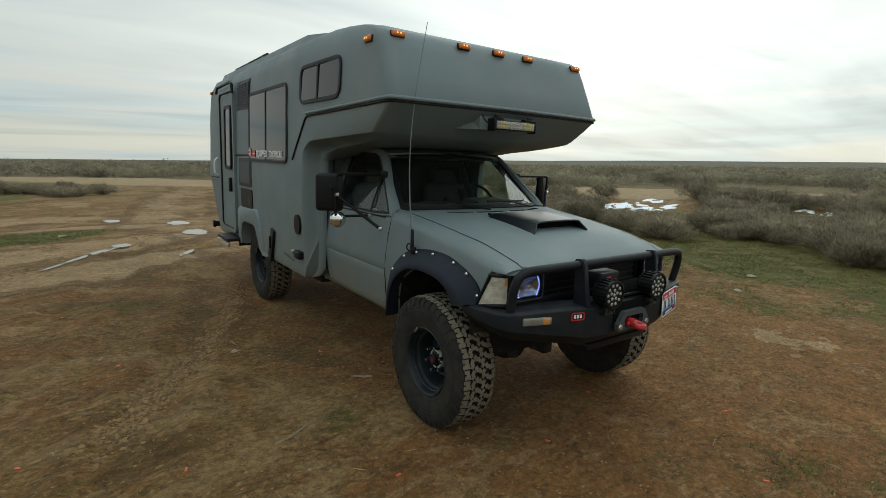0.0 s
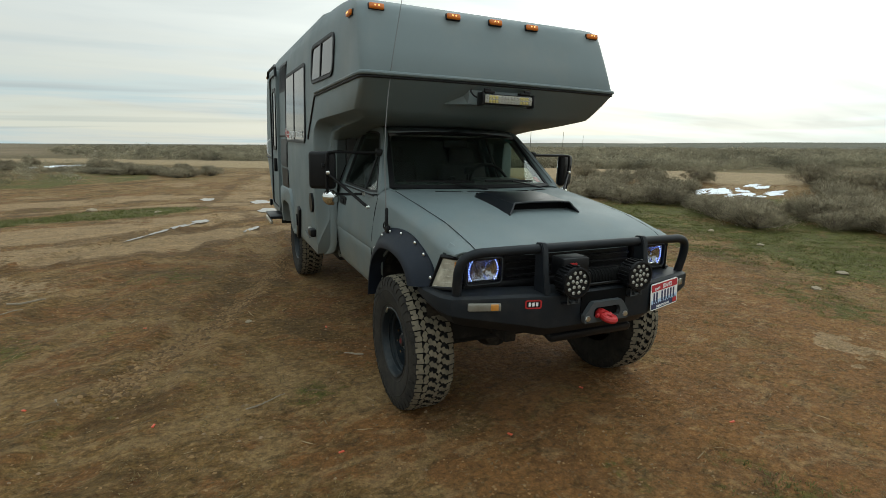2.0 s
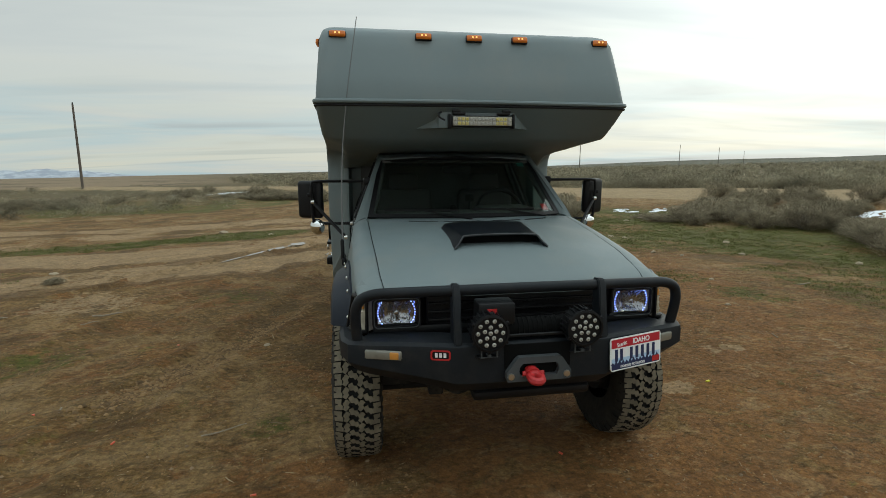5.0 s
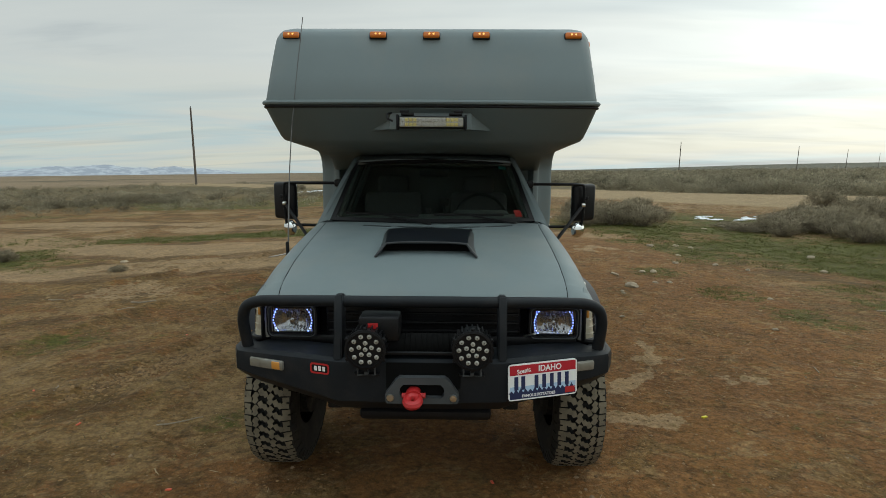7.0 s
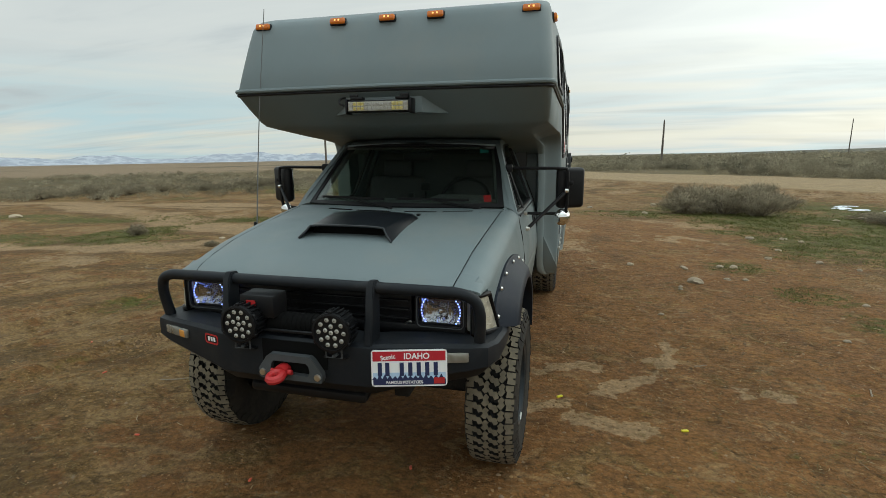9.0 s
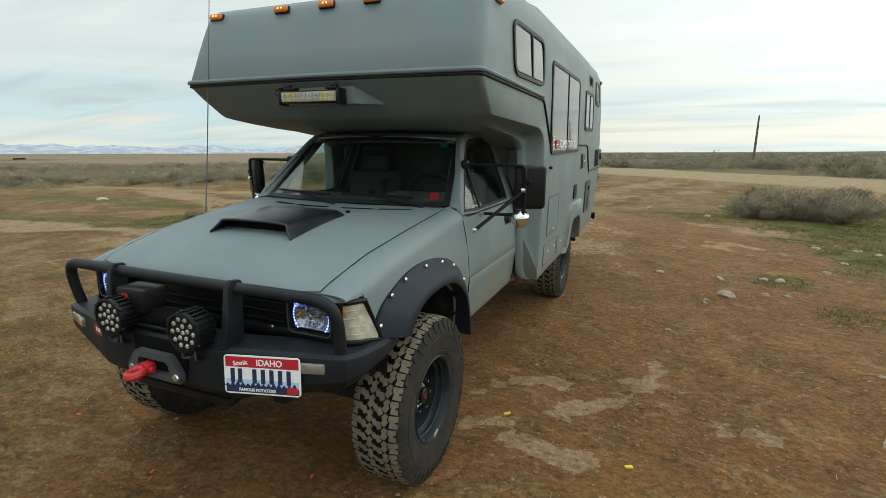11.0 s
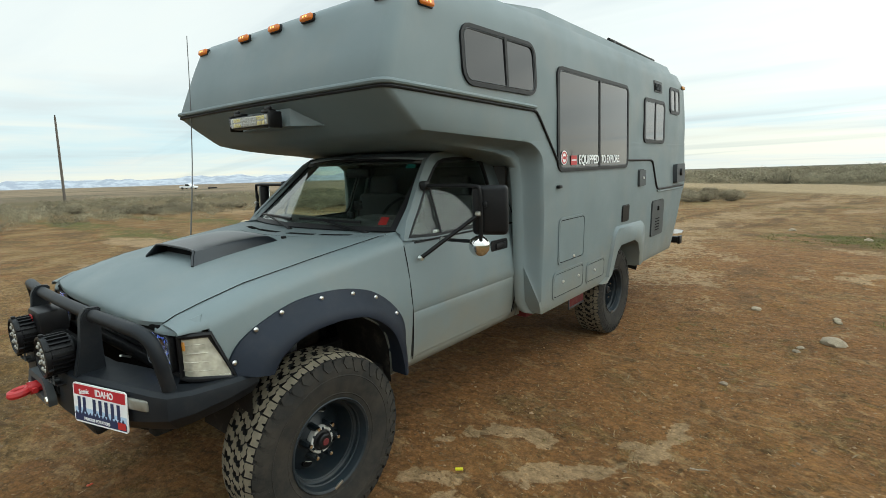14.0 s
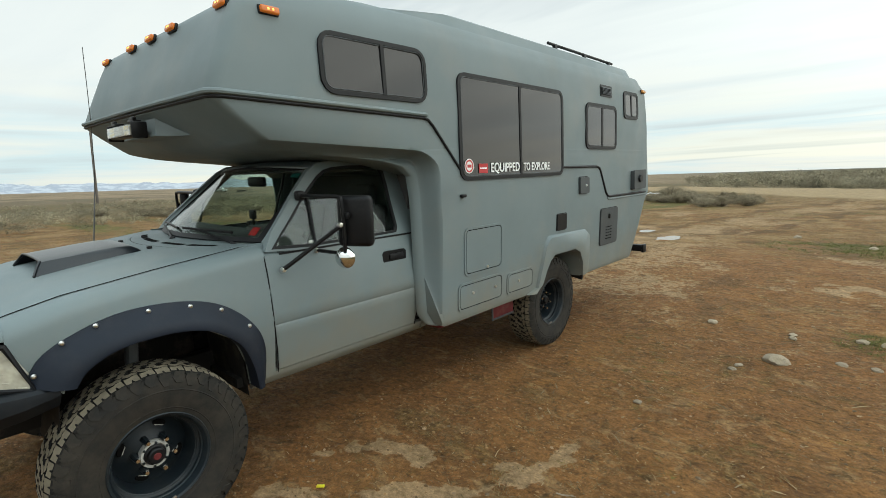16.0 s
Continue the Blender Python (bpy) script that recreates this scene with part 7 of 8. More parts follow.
def snow_patch(cx, cy, rx, ry, seed, high=0.035):
    bm = bmesh.new()
    out = blot(cx, cy, rx, ry, seed, 36)
    rows = []
    for f, h in ((1.0, -0.05), (0.9, 0.3), (0.7, 0.75), (0.4, 1.0)):
        rows.append([bm.verts.new((cx + (a - cx) * f, cy + (b - cy) * f, height(cx + (a - cx) * f, cy + (b - cy) * f, False) + high * h * (0.7 + 0.6 * noise.noise(Vector((a * 2, b * 2, f * 3)))))) for a, b in out])
    for A, B in zip(rows, rows[1:]):
        for k in range(36):
            bm.faces.new((A[k], A[(k + 1) % 36], B[(k + 1) % 36], B[k]))
    bm.faces.new(rows[-1])
    p = part("snow_patch", bm, SNOW, None, sharp=60)
    tagged(p, "patch of old white snow among the sagebrush", "snow", "snow patches")


for i, (x, y, rx, ry, n) in enumerate(((15.2, 9.0, 1.9, 1.2, 22), (18.2, 4.2, 1.2, 0.8, 12), (9.3, 13.8, 1.15, 1.0, 8), (-11.2, 38.6, 2.6, 1.6, 5), (-14.5, 39.5, 1.3, 0.9, 3))):
    for k in range(n):
        f = rng.uniform(0.05, 0.30)
        snow_patch(x + rng.uniform(-0.8, 0.8) * rx, y + rng.uniform(-0.8, 0.8) * ry, rx * f, rx * f * rng.uniform(0.25, 0.8), i * 2.7 + k * 1.3 + 1)

# rocks
STONE = Mat("pale_field_stone", (0.34, 0.275, 0.19), 0.9)
STONE.shade(STONE.noise(18, 6, 0.7), 0.65, 1.3)
STONE.random(0.8, 1.2)
STONE.bump(STONE.noise(40, 5), 0.6, 0.01)
STONE = STONE.mat


def rock_mesh(seed, sub=3):
    bm = bmesh.new()
    bmesh.ops.create_icosphere(bm, subdivisions=sub, radius=1)
    for v in bm.verts:
        p = v.co.copy()
        v.co = p * (1 + 0.33 * noise.fractal(p * 1.1 + Vector((seed, seed * 2, 0)), 1.0, 2.0, 3))
        v.co.z *= 0.55
    me = bpy.data.meshes.new("rock")
    bm.to_mesh(me)
    bm.free()
    for p in me.polygons:
        p.use_smooth = True
    me.set_sharp_from_angle(angle=radians(40))
    me.materials.append(STONE)
    return me


ROCKS = [rock_mesh(s * 5.3) for s in range(4)]


def rock(x, y, size, k=0):
    ob = new("rock", ROCKS[k % 4])
    ob.matrix_world = Matrix.Translation((x, y, height(x, y) + size * 0.12)) @ pose(0, 0, 0, 0, 0, rng.uniform(0, 360)) @ Matrix.Diagonal((size, size * rng.uniform(0.65, 0.9), size * rng.uniform(0.7, 1.0), 1))
    tagged(ob, "pale rounded field stone lying on the dirt", "rock", "scattered stones")


for i, (x, y, s) in enumerate(((2.6, 3.98, 0.095), (1.93, 4.8, 0.05), (2.6, 4.8, 0.04), (3.0, 4.2, 0.04), (3.1, 4.95, 0.05), (2.38, 3.72, 0.035), (5.7, 0.9, 0.075), (4.6, 0.6, 0.055), (-15.3, 8.9, 0.2), (-4.4, 11.5, 0.12), (3.9, 5.6, 0.05), (4.3, 6.4, 0.05), (5.0, 7.4, 0.06), (4.1, 3.4, 0.04), (6.6, 2.6, 0.06), (2.0, 2.6, 0.03), (3.4, 2.2, 0.03), (-5.4, 5.6, 0.06), (-2.9, 9.9, 0.07), (3.0, 12.0, 0.09), (1.6, 13.5, 0.1), (3.6, 14.8, 0.1), (-1.6, 1.75, 0.03), (6.0, 5.1, 0.06), (7.2, 4.0, 0.06), (4.2, 7.45, 0.075), (4.8, 7.63, 0.065), (4.52, 5.52, 0.05), (3.27, 4.94, 0.055), (6.7, 6.4, 0.07), (7.9, 11.7, 0.10), (7.1, 11.1, 0.08), (2.36, 3.6, 0.03), (2.62, 4.69, 0.04), (4.83, 5.13, 0.045), (3.21, 4.22, 0.04))):
    rock(x, y, s, i)

# gravel and clods
CLOD = Mat("dirt_clods", (0.213, 0.125, 0.0547), 1.0)
CLOD.random(0.5, 1.4, True)
CLOD = CLOD.mat
RUTCLOD = Mat("rut_clods", (0.205, 0.125, 0.057), 1.0)
RUTCLOD.random(0.45, 1.4, True)
RUTCLOD = RUTCLOD.mat
GRAVEL = Mat("small_gravel", (0.228, 0.152, 0.0874), 0.95)
GRAVEL.random(0.5, 1.5, True)
GRAVEL = GRAVEL.mat


def scatter_stones(name, count, pick, lo, hi, material, label):
    V, F = [], []
    for _ in range(count):
        x, y = pick()
        s = rng.uniform(lo, hi) * rng.choice((0.6, 0.8, 1.0, 1.0, 1.4))
        z = height(x, y) + s * 0.12
        a = rng.uniform(0, 6.3)
        b = len(V)
        for k in range(5):
            t = a + k * 1.257
            q = s * rng.uniform(0.7, 1.2)
            V.append((x + q * math.cos(t), y + q * math.sin(t) * 0.8, z - s * 0.25))
        for k in range(3):
            t = a + k * 2.1 + 0.4
            q = s * rng.uniform(0.35, 0.7)
            V.append((x + q * math.cos(t), y + q * math.sin(t) * 0.8, z + s * rng.uniform(0.12, 0.42)))
        F += [(b + 5, b + 6, b + 7), (b, b + 1, b + 5), (b + 1, b + 6, b + 5), (b + 1, b + 2, b + 6), (b + 2, b + 3, b + 6), (b + 3, b + 7, b + 6), (b + 3, b + 4, b + 7), (b + 4, b + 5, b + 7), (b + 4, b, b + 5)]
    mesh_from(name, V, F, material, "stuff", label, "gravel")


def anywhere(cx, cy, sx, sy):
    def pick():
        while True:
            x, y = rng.gauss(cx, sx), rng.gauss(cy, sy)
            if truck_gap(x, y) > 0.0 or abs(x) > 0.5:
                return x, y
    return pick


def along(pts, w):
    def pick():
        i = rng.randrange(len(pts) - 1)
        t = rng.random()
        return lerp2(pts[i], pts[i + 1], t, rng.gauss(0, w))
    return pick


def lerp2(a, b, t, off):
    dx, dy = b[0] - a[0], b[1] - a[1]
    d = math.hypot(dx, dy)
    return a[0] + dx * t - dy / d * off, a[1] + dy * t + dx / d * off


scatter_stones("gravel", 3800, anywhere(1.0, 2.5, 4.0, 4.5), 0.004, 0.014, GRAVEL, "fine pale gravel on the dirt")
scatter_stones("gravel", 600, anywhere(3.4, 6.0, 2.2, 3.0), 0.007, 0.020, GRAVEL, "loose stones beside the track")
scatter_stones("dirt_clods", 3200, along([(-2.5, 0.75), (-2.22, 1.25), (-2.12, 1.40), (-1.75, 2.05), (-1.62, 2.35), (-1.3, 3.1), (-1.2, 3.3), (-0.98, 4.1)], 0.06), 0.003, 0.016, RUTCLOD, "broken clods along the wheel rut")
scatter_stones("dirt_clods", 320, along([(-2.62, 0.55), (-2.43, 0.86), (-2.30, 1.12), (-2.08, 1.55), (-1.80, 2.0), (-1.33, 2.76)], 0.075), 0.010, 0.028, RUTCLOD, "flat broken plates of mud along the wheel rut")
scatter_stones("dirt_clods", 15000, anywhere(0.2, 0.6, 2.6, 2.3), 0.003, 0.011, CLOD, "crumbled dirt clods")

# straw, twigs and thin grass
STRAW = Mat("dry_straw", (0.245, 0.175, 0.092), 0.9)
STRAW.random(0.45, 1.4, True)
STRAW = STRAW.mat
GRASS = Mat("short_green_grass", (0.098, 0.102, 0.026), 0.8)
GRASS.random(0.6, 1.6, True)
GRASS = GRASS.leafy(0.4).mat


def scatter_straw(count, pick, lo=0.015, hi=0.07, thin=0.0008, thick=0.0022, label="dry straw litter lying on the dirt"):
    V, F = [], []
    for _ in range(count):
        x, y = pick()
        l, w, a = rng.uniform(lo, hi), rng.uniform(thin, thick), rng.uniform(0, 6.3)
        dx, dy = math.cos(a), math.sin(a)
        z, z2 = height(x, y) + 0.004, height(x + dx * l, y + dy * l) + 0.004
        b = len(V)
        h, k = rng.uniform(0.0, 0.005), rng.uniform(-0.06, 0.06) * l
        mx, my, mz = x + dx * l * 0.5 - dy * k, y + dy * l * 0.5 + dx * k, (z + z2) / 2 + h * 0.6
        V += [(x - dy * w, y + dx * w, z), (x + dy * w, y - dx * w, z), (mx - dy * w, my + dx * w, mz + w), (mx + dy * w, my - dx * w, mz), (x + dx * l, y + dy * l, z2 + h)]
        F += [(b, b + 1, b + 3, b + 2), (b + 2, b + 3, b + 4)]
    mesh_from("straw_litter", V, F, STRAW, "stuff", label, "straw")


scatter_straw(2200, anywhere(0.8, 1.0, 2.8, 2.6), 0.012, 0.05)
scatter_straw(3000, anywhere(3.1, 3.8, 2.0, 2.5), 0.012, 0.055)
scatter_straw(1500, anywhere(-2.6, 2.4, 1.6, 2.2), 0.012, 0.05)
scatter_straw(170, anywhere(3.6, 3.4, 1.2, 2.0), 0.04, 0.13, 0.002, 0.005, "dry broken twigs lying on the dirt")
scatter_straw(90, anywhere(-1.2, 0.2, 2.0, 1.4), 0.04, 0.14, 0.0015, 0.004, "dry broken twigs lying on the dirt")


def scatter_grass(count, cx, cy, sx, sy, tall, least):
    V, F = [], []
    made = tries = 0
    while made < count and tries < count * 6:
        tries += 1
        x, y = rng.gauss(cx, sx), rng.gauss(cy, sy)
        g = grass_amount(x, y)
        if g < least or rng.random() > g * (0.55 + 1.2 * fbm(x, y, 3.0, 3, 31.0)) or truck_gap(x, y) < 0.15:
            continue
        made += 1
        z = height(x, y) - 0.003
        for _ in range(6):
            a, l = rng.uniform(0, 6.3), tall * rng.uniform(0.4, 1.2)
            w = rng.uniform(0.0015, 0.0035) * (1 + tall * 8)
            ox, oy = rng.gauss(0, 0.02), rng.gauss(0, 0.02)
            lean = rng.uniform(0.3, 1.1)
            b = len(V)
            px, py = x + ox, y + oy
            V += [(px - math.sin(a) * w, py + math.cos(a) * w, z), (px + math.sin(a) * w, py - math.cos(a) * w, z), (px + math.cos(a) * l * lean, py + math.sin(a) * l * lean, z + l * 0.8)]
            F.append((b, b + 1, b + 2))
    mesh_from("grass", V, F, GRASS, "stuff", "thin short green grass", "grass")


scatter_grass(14000, 6.2, 4.0, 2.4, 3.6, 0.035, 0.35)
scatter_grass(4500, 4.5, 10.5, 2.5, 2.5, 0.05, 0.35)
scatter_grass(4500, -5.5, 8.0, 3.0, 2.5, 0.05, 0.40)
scatter_grass(2600, 0.5, -1.0, 2.5, 1.6, 0.03, 0.30)
scatter_grass(1500, 2.5, 3.8, 0.8, 0.8, 0.03, 0.40)

DEAD = Mat("dead_grass", (0.141, 0.0988, 0.0395), 0.95)
DEAD.random(0.4, 1.7, True)
DEAD = DEAD.mat


def scatter_tufts(count, cx, cy, sx, sy):
    """Trampled tufts of dead grass, pressed to the dirt."""
    V, F = [], []
    made = 0
    while made < count:
        x, y = rng.gauss(cx, sx), rng.gauss(cy, sy)
        if truck_gap(x, y) < 0.1 or fbm(x, y, 0.8, 3, 21.0) < rng.uniform(-0.3, 0.3):
            continue
        made += 1
        z = height(x, y) - 0.003
        turn = rng.uniform(0, 6.3)
        for _ in range(9):
            a, l = turn + rng.gauss(0, 0.9), rng.uniform(0.015, 0.05)
            w = rng.uniform(0.0012, 0.003)
            px, py = x + rng.gauss(0, 0.018), y + rng.gauss(0, 0.018)
            b = len(V)
            V += [(px - math.sin(a) * w, py + math.cos(a) * w, z), (px + math.sin(a) * w, py - math.cos(a) * w, z), (px + math.cos(a) * l, py + math.sin(a) * l, z + l * rng.uniform(0.15, 0.6))]
            F.append((b, b + 1, b + 2))
    mesh_from("dead_grass", V, F, DEAD, "stuff", "trampled tufts of dead brown grass", "grass")


scatter_tufts(1300, 0.0, 0.5, 2.6, 2.2)
scatter_tufts(900, 3.6, 3.2, 1.6, 2.6)
scatter_tufts(700, -3.6, 4.0, 1.6, 2.2)

WOOD = Mat("weathered_stick", (0.274, 0.22, 0.16), 0.9)
WOOD.shade(WOOD.noise(60, 4), 0.7, 1.2)
WOOD = WOOD.mat


def stick(x, y, l, a, r):
    pts = []
    for k in range(6):
        t = k / 5
        px, py = x + (t - 0.5) * l * math.cos(a) + 0.03 * l * math.sin(k * 2.1), y + (t - 0.5) * l * math.sin(a) + 0.04 * l * math.cos(k * 1.7)
        pts.append((px, py, height(px, py) + r * 0.7))
    ob = part("stick", tubem(pts, [r, r * 1.1, r, r * 0.9, r * 0.8, r * 0.5], 6), WOOD, None)
    tagged(ob, "dry weathered stick lying on the dirt", "stick", "sticks on the ground")


for q in ((-0.92, 0.78, 0.16, 2.4, 0.008), (-1.6, 0.28, 0.28, 0.5, 0.005), (-3.45, 2.95, 0.30, 0.1, 0.010), (-4.6, 3.1, 0.20, 0.1, 0.007), (-3.5, 2.7, 0.18, 0.5, 0.006), (3.1, 1.2, 0.14, 1.2, 0.005), (2.1, 1.4, 0.10, 0.4, 0.004), (-2.75, 0.72, 0.10, 1.9, 0.006), (5.1, 2.9, 0.25, 0.2, 0.010)):
    stick(*q)

ORANGE = Mat("orange_plastic", (0.62, 0.10, 0.045), 0.5).mat
YELLOW = Mat("yellow_plastic", (0.62, 0.55, 0.02), 0.45).mat


def scrap(x, y, material, l, label):
    ob = part("plastic_scrap", boxm((0, 0, 0), (l, l * 0.42, l * 0.28), l * 0.08), material, None)
    ob.matrix_world = Matrix.Translation((x, y, height(x, y) + l * 0.10)) @ pose(0, 0, 0, rng.uniform(-12, 12), rng.uniform(-12, 12), rng.uniform(0, 180))
    tagged(ob, label, "litter", "plastic scraps")


for x, y in ((1.08, 0.66), (1.8, 0.4)):
    scrap(x, y, YELLOW, 0.042, "bright yellow plastic shell lying on the dirt")
for x, y in ((-2.2, 0.2), (-1.3, -0.4), (-2.4, 1.9), (-2.9, 0.7), (-1.0, 1.4), (0.35, -0.3), (0.3, -1.5), (-0.4, -0.6), (0.9, -1.0)):
    scrap(x, y, ORANGE, 0.030, "small orange plastic scrap on the dirt")

# ---- sagebrush ----
SAGE = Mat("grey_sagebrush", (0.300, 0.250, 0.165), 0.9)
SAGE.random(0.85, 1.15, True)
SAGE.random(0.8, 1.15)
SAGE.shade(SAGE.noise(4.5, 3, 0.6), 0.55, 1.4)
SAGE = SAGE.leafy(0.4).mat
FARSAGE = Mat("far_grey_sagebrush", (0.285, 0.250, 0.170), 0.95)
FARSAGE.random(0.92, 1.08, True)
FARSAGE.shade(FARSAGE.noise(0.50, 2, 0.6), 0.35, 1.6)
FARSAGE.shade(FARSAGE.noise(0.07, 3, 0.6), 0.75, 1.25)
FARSAGE = FARSAGE.leafy(0.45).mat
TWIG = Mat("sage_twig", (0.155, 0.122, 0.090), 0.9).mat


def bush_data(seed, blades, size=1.0, wide=0.006):
    """Puffs of short grey leaves at the ends of twigs, over a rounded crown: vertices and faces."""
    q = random.Random(seed)
    V, F, N = [], [], []
    puffs = []
    for _ in range(26):
        a, u = q.uniform(0, 6.28), q.uniform(0.0, 1.0)
        out = 0.15 + 0.72 * u ** 0.6
        high = (1 - 0.62 * u * u) * q.uniform(0.62, 1.05)
        puffs.append((Vector((math.cos(a) * out, math.sin(a) * out, high)), q.uniform(0.07, 0.17)))
    for _ in range(blades):
        c, spread = puffs[q.randrange(26)]
        t = 1.0 if q.random() < 0.72 else q.uniform(0.08, 0.95)
        root = Vector((c.x * t ** 0.8, c.y * t ** 0.8, c.z * t)) + Vector((q.gauss(0, 1), q.gauss(0, 1), q.gauss(0, 0.9))) * spread * (0.45 + 0.55 * t)
        root.z = max(0.0, root.z)
        way = (c.normalized() * 0.8 + Vector((q.gauss(0, 0.4), q.gauss(0, 0.4), q.gauss(0.45, 0.35)))).normalized()
        tip = root + way * q.uniform(0.06, 0.19)
        side = Vector((q.gauss(0, 1), q.gauss(0, 1), q.gauss(0, 0.5))).normalized() * wide * q.uniform(0.6, 1.8)
        k = len(V)
        V += [(root - side) * size, (root + side) * size, tip * size + side * 0.2]
        # every leaf turns its face outwards
        turned = (2 * side).cross(tip - root).dot(leaf_way(root, c)) > 0
        F.append((k, k + 1, k + 2) if turned else (k + 1, k, k + 2))
        N += [leaf_way(root, c)] * 3
    return V, F, N


def leaf_way(p, c):
    """How a leaf catches light: away from its puff and from the heart of the bush."""
    return ((p - Vector((0, 0, 0.25))).normalized() * 0.8 + (p - c * 0.85).normalized() * 0.7 + Vector((0, 0, 0.08))).normalized()


def bush_mesh(seed):
    V, F, N = bush_data(seed, 6500, 1.0, 0.0095)
    me = bpy.data.meshes.new("crown")
    me.from_pydata([tuple(v) for v in V], [], F)
    me.normals_split_custom_set_from_vertices([tuple(v) for v in N])
    me.materials.append(SAGE)
    q = random.Random(seed + 50)
    bm = bmesh.new()
    a = q.uniform(0, 6.28)
    tube(bm, [(0, 0, -0.05), (math.cos(a) * 0.05, math.sin(a) * 0.05, 0.2), (math.cos(a) * 0.02, math.sin(a) * 0.16, 0.45), (math.cos(a) * 0.2, math.sin(a) * 0.2, 0.7)], [0.06, 0.045, 0.028, 0.008], 6)
    # bare twigs that fan out and stand clear of the leaves
    for _ in range(46):
        a, out, up = q.uniform(0, 6.28), q.uniform(0.25, 1.02), q.uniform(0.45, 1.12)
        tip = Vector((math.cos(a) * out, math.sin(a) * out, up * (1.12 - 0.55 * out * out)))
        mid = Vector((tip.x * 0.55, tip.y * 0.55, tip.z * 0.42)) + Vector((q.gauss(0, 0.04), q.gauss(0, 0.04), 0))
        tube(bm, [(0, 0, 0), mid, tip], [0.016, 0.010, 0.004], 3)
        for _ in range(2):
            side = mid.lerp(tip, q.uniform(0.1, 0.6))
            tube(bm, [side, side + Vector((q.gauss(0, 0.10), q.gauss(0, 0.10), q.uniform(0.10, 0.24)))], [0.007, 0.003], 3)
    tw = bpy.data.meshes.new("trunk")
    bm.to_mesh(tw)
    bm.free()
    tw.materials.append(TWIG)
    return me, tw


BUSHES = [bush_mesh(s) for s in (3, 11, 23, 31)]


def sagebrush(x, y, r, h):
    k = rng.randrange(4)
    root = new("sagebrush")
    root.matrix_world = Matrix.Translation((x, y, height(x, y, False) - 0.01)) @ pose(0, 0, 0, 0, 0, rng.uniform(0, 360)) @ Matrix.Diagonal((r, r, h, 1))
    tagged(root, "bushy grey-brown sagebrush on the plain", "shrub", "sagebrush near the truck")
    for name, me in zip(("crown", "trunk"), BUSHES[k]):
        o = new(name, me)
        o.parent = root


PLACES = []
GLADES = [(((6.0, 3.2), (15.2, 8.9)), 1.5), (((7.5, 0.9), (18.2, 4.3)), 1.0), (((4.0, 6.5), (9.3, 14.2)), 1.0), (((-6.5, 22.0), (-11.2, 38.6)), 2.0)]

# grass with no bushes, and a gap between two stands of them
LAWN = [(0, -4), (9.7, 1.6), (9.5, 2.9), (8.3, 4.0), (8.1, 5.2), (10.0, 7.5), (8.6, 9.2), (4.0, 11.5)]
PASSAGE = [(8.2, 3.2), (13.0, 5.9)]


def on_lawn(x, y):
    inside = False
    for (a, b), (c, d) in zip(LAWN, LAWN[1:] + LAWN[:1]):
        if (b > y) != (d > y) and x < a + (y - b) * (c - a) / (d - b):
            inside = not inside
    return inside or near_line(x, y, PASSAGE) < 0.5


def clump(cx, cy, sx, sy, n, lo, hi):
    for _ in range(n):
        x, y = cx + rng.uniform(-sx, sx), cy + rng.uniform(-sy, sy)
        if near_line(x, y, ROAD) < 3.6 or on_lawn(x, y) or any(math.hypot(x - a, y - b) < 0.56 * (r + lo) for a, b, r in PLACES):
            continue
        r = rng.uniform(lo, hi)
        h = r * rng.uniform(0.6, 1.0)
        # the open glades before the snow stay low
        for pts, w in GLADES:
            d = near_line(x, y, pts)
            if d < w:
                f = math.hypot(x + 2.2, y + 2.4) / math.hypot(pts[1][0] + 2.2, pts[1][1] + 2.4)
                h = min(h, 1.15 * (1 - f)) if f < 0.88 else -1
        if h < 0:
            continue
        PLACES.append((x, y, r))
        sagebrush(x, y, r * 1.15, h)


clump(5.9, 13.9, 1.5, 1.1, 26, 0.5, 0.75)
clump(9.6, 10.8, 1.8, 1.5, 22, 0.4, 0.7)
clump(12.5, 10.4, 2.0, 2.4, 20, 0.4, 0.7)
clump(10.6, 7.6, 2.0, 1.8, 34, 0.4, 0.7)
clump(8.6, 3.2, 1.7, 1.5, 34, 0.4, 0.7)
clump(9.6, 0.2, 1.5, 1.4, 16, 0.4, 0.65)
clump(8.3, 6.6, 1.2, 1.6, 16, 0.4, 0.6)
clump(4.9, 12.6, 0.9, 0.8, 10, 0.5, 0.7)
clump(12.0, 4.0, 2.0, 2.4, 36, 0.45, 0.75)
clump(10.8, 0.6, 1.8, 2.0, 18, 0.45, 0.7)
clump(12.5, -2.0, 2.5, 2.5, 10, 0.45, 0.7)
clump(17.5, 6.0, 3.0, 3.0, 26, 0.45, 0.75)
clump(14.5, 13.6, 2.6, 2.6, 24, 0.45, 0.7)
clump(21.0, 2.0, 3.0, 3.0, 14, 0.5, 0.8)
for k in range(9):
    clump(-2.6 - 1.45 * k, 26.0 + 1.7 * k, 1.5, 2.0, 7, 0.4, 0.65)
clump(-22, 20, 4.0, 5.0, 44, 0.28, 0.5)
clump(-17, 27, 3.0, 4.0, 24, 0.28, 0.5)
clump(-30, 12, 4.0, 4.0, 24, 0.28, 0.5)
sagebrush(-7.9, 6.1, 0.22, 0.2)
sagebrush(-4.9, 4.7, 0.15, 0.09)


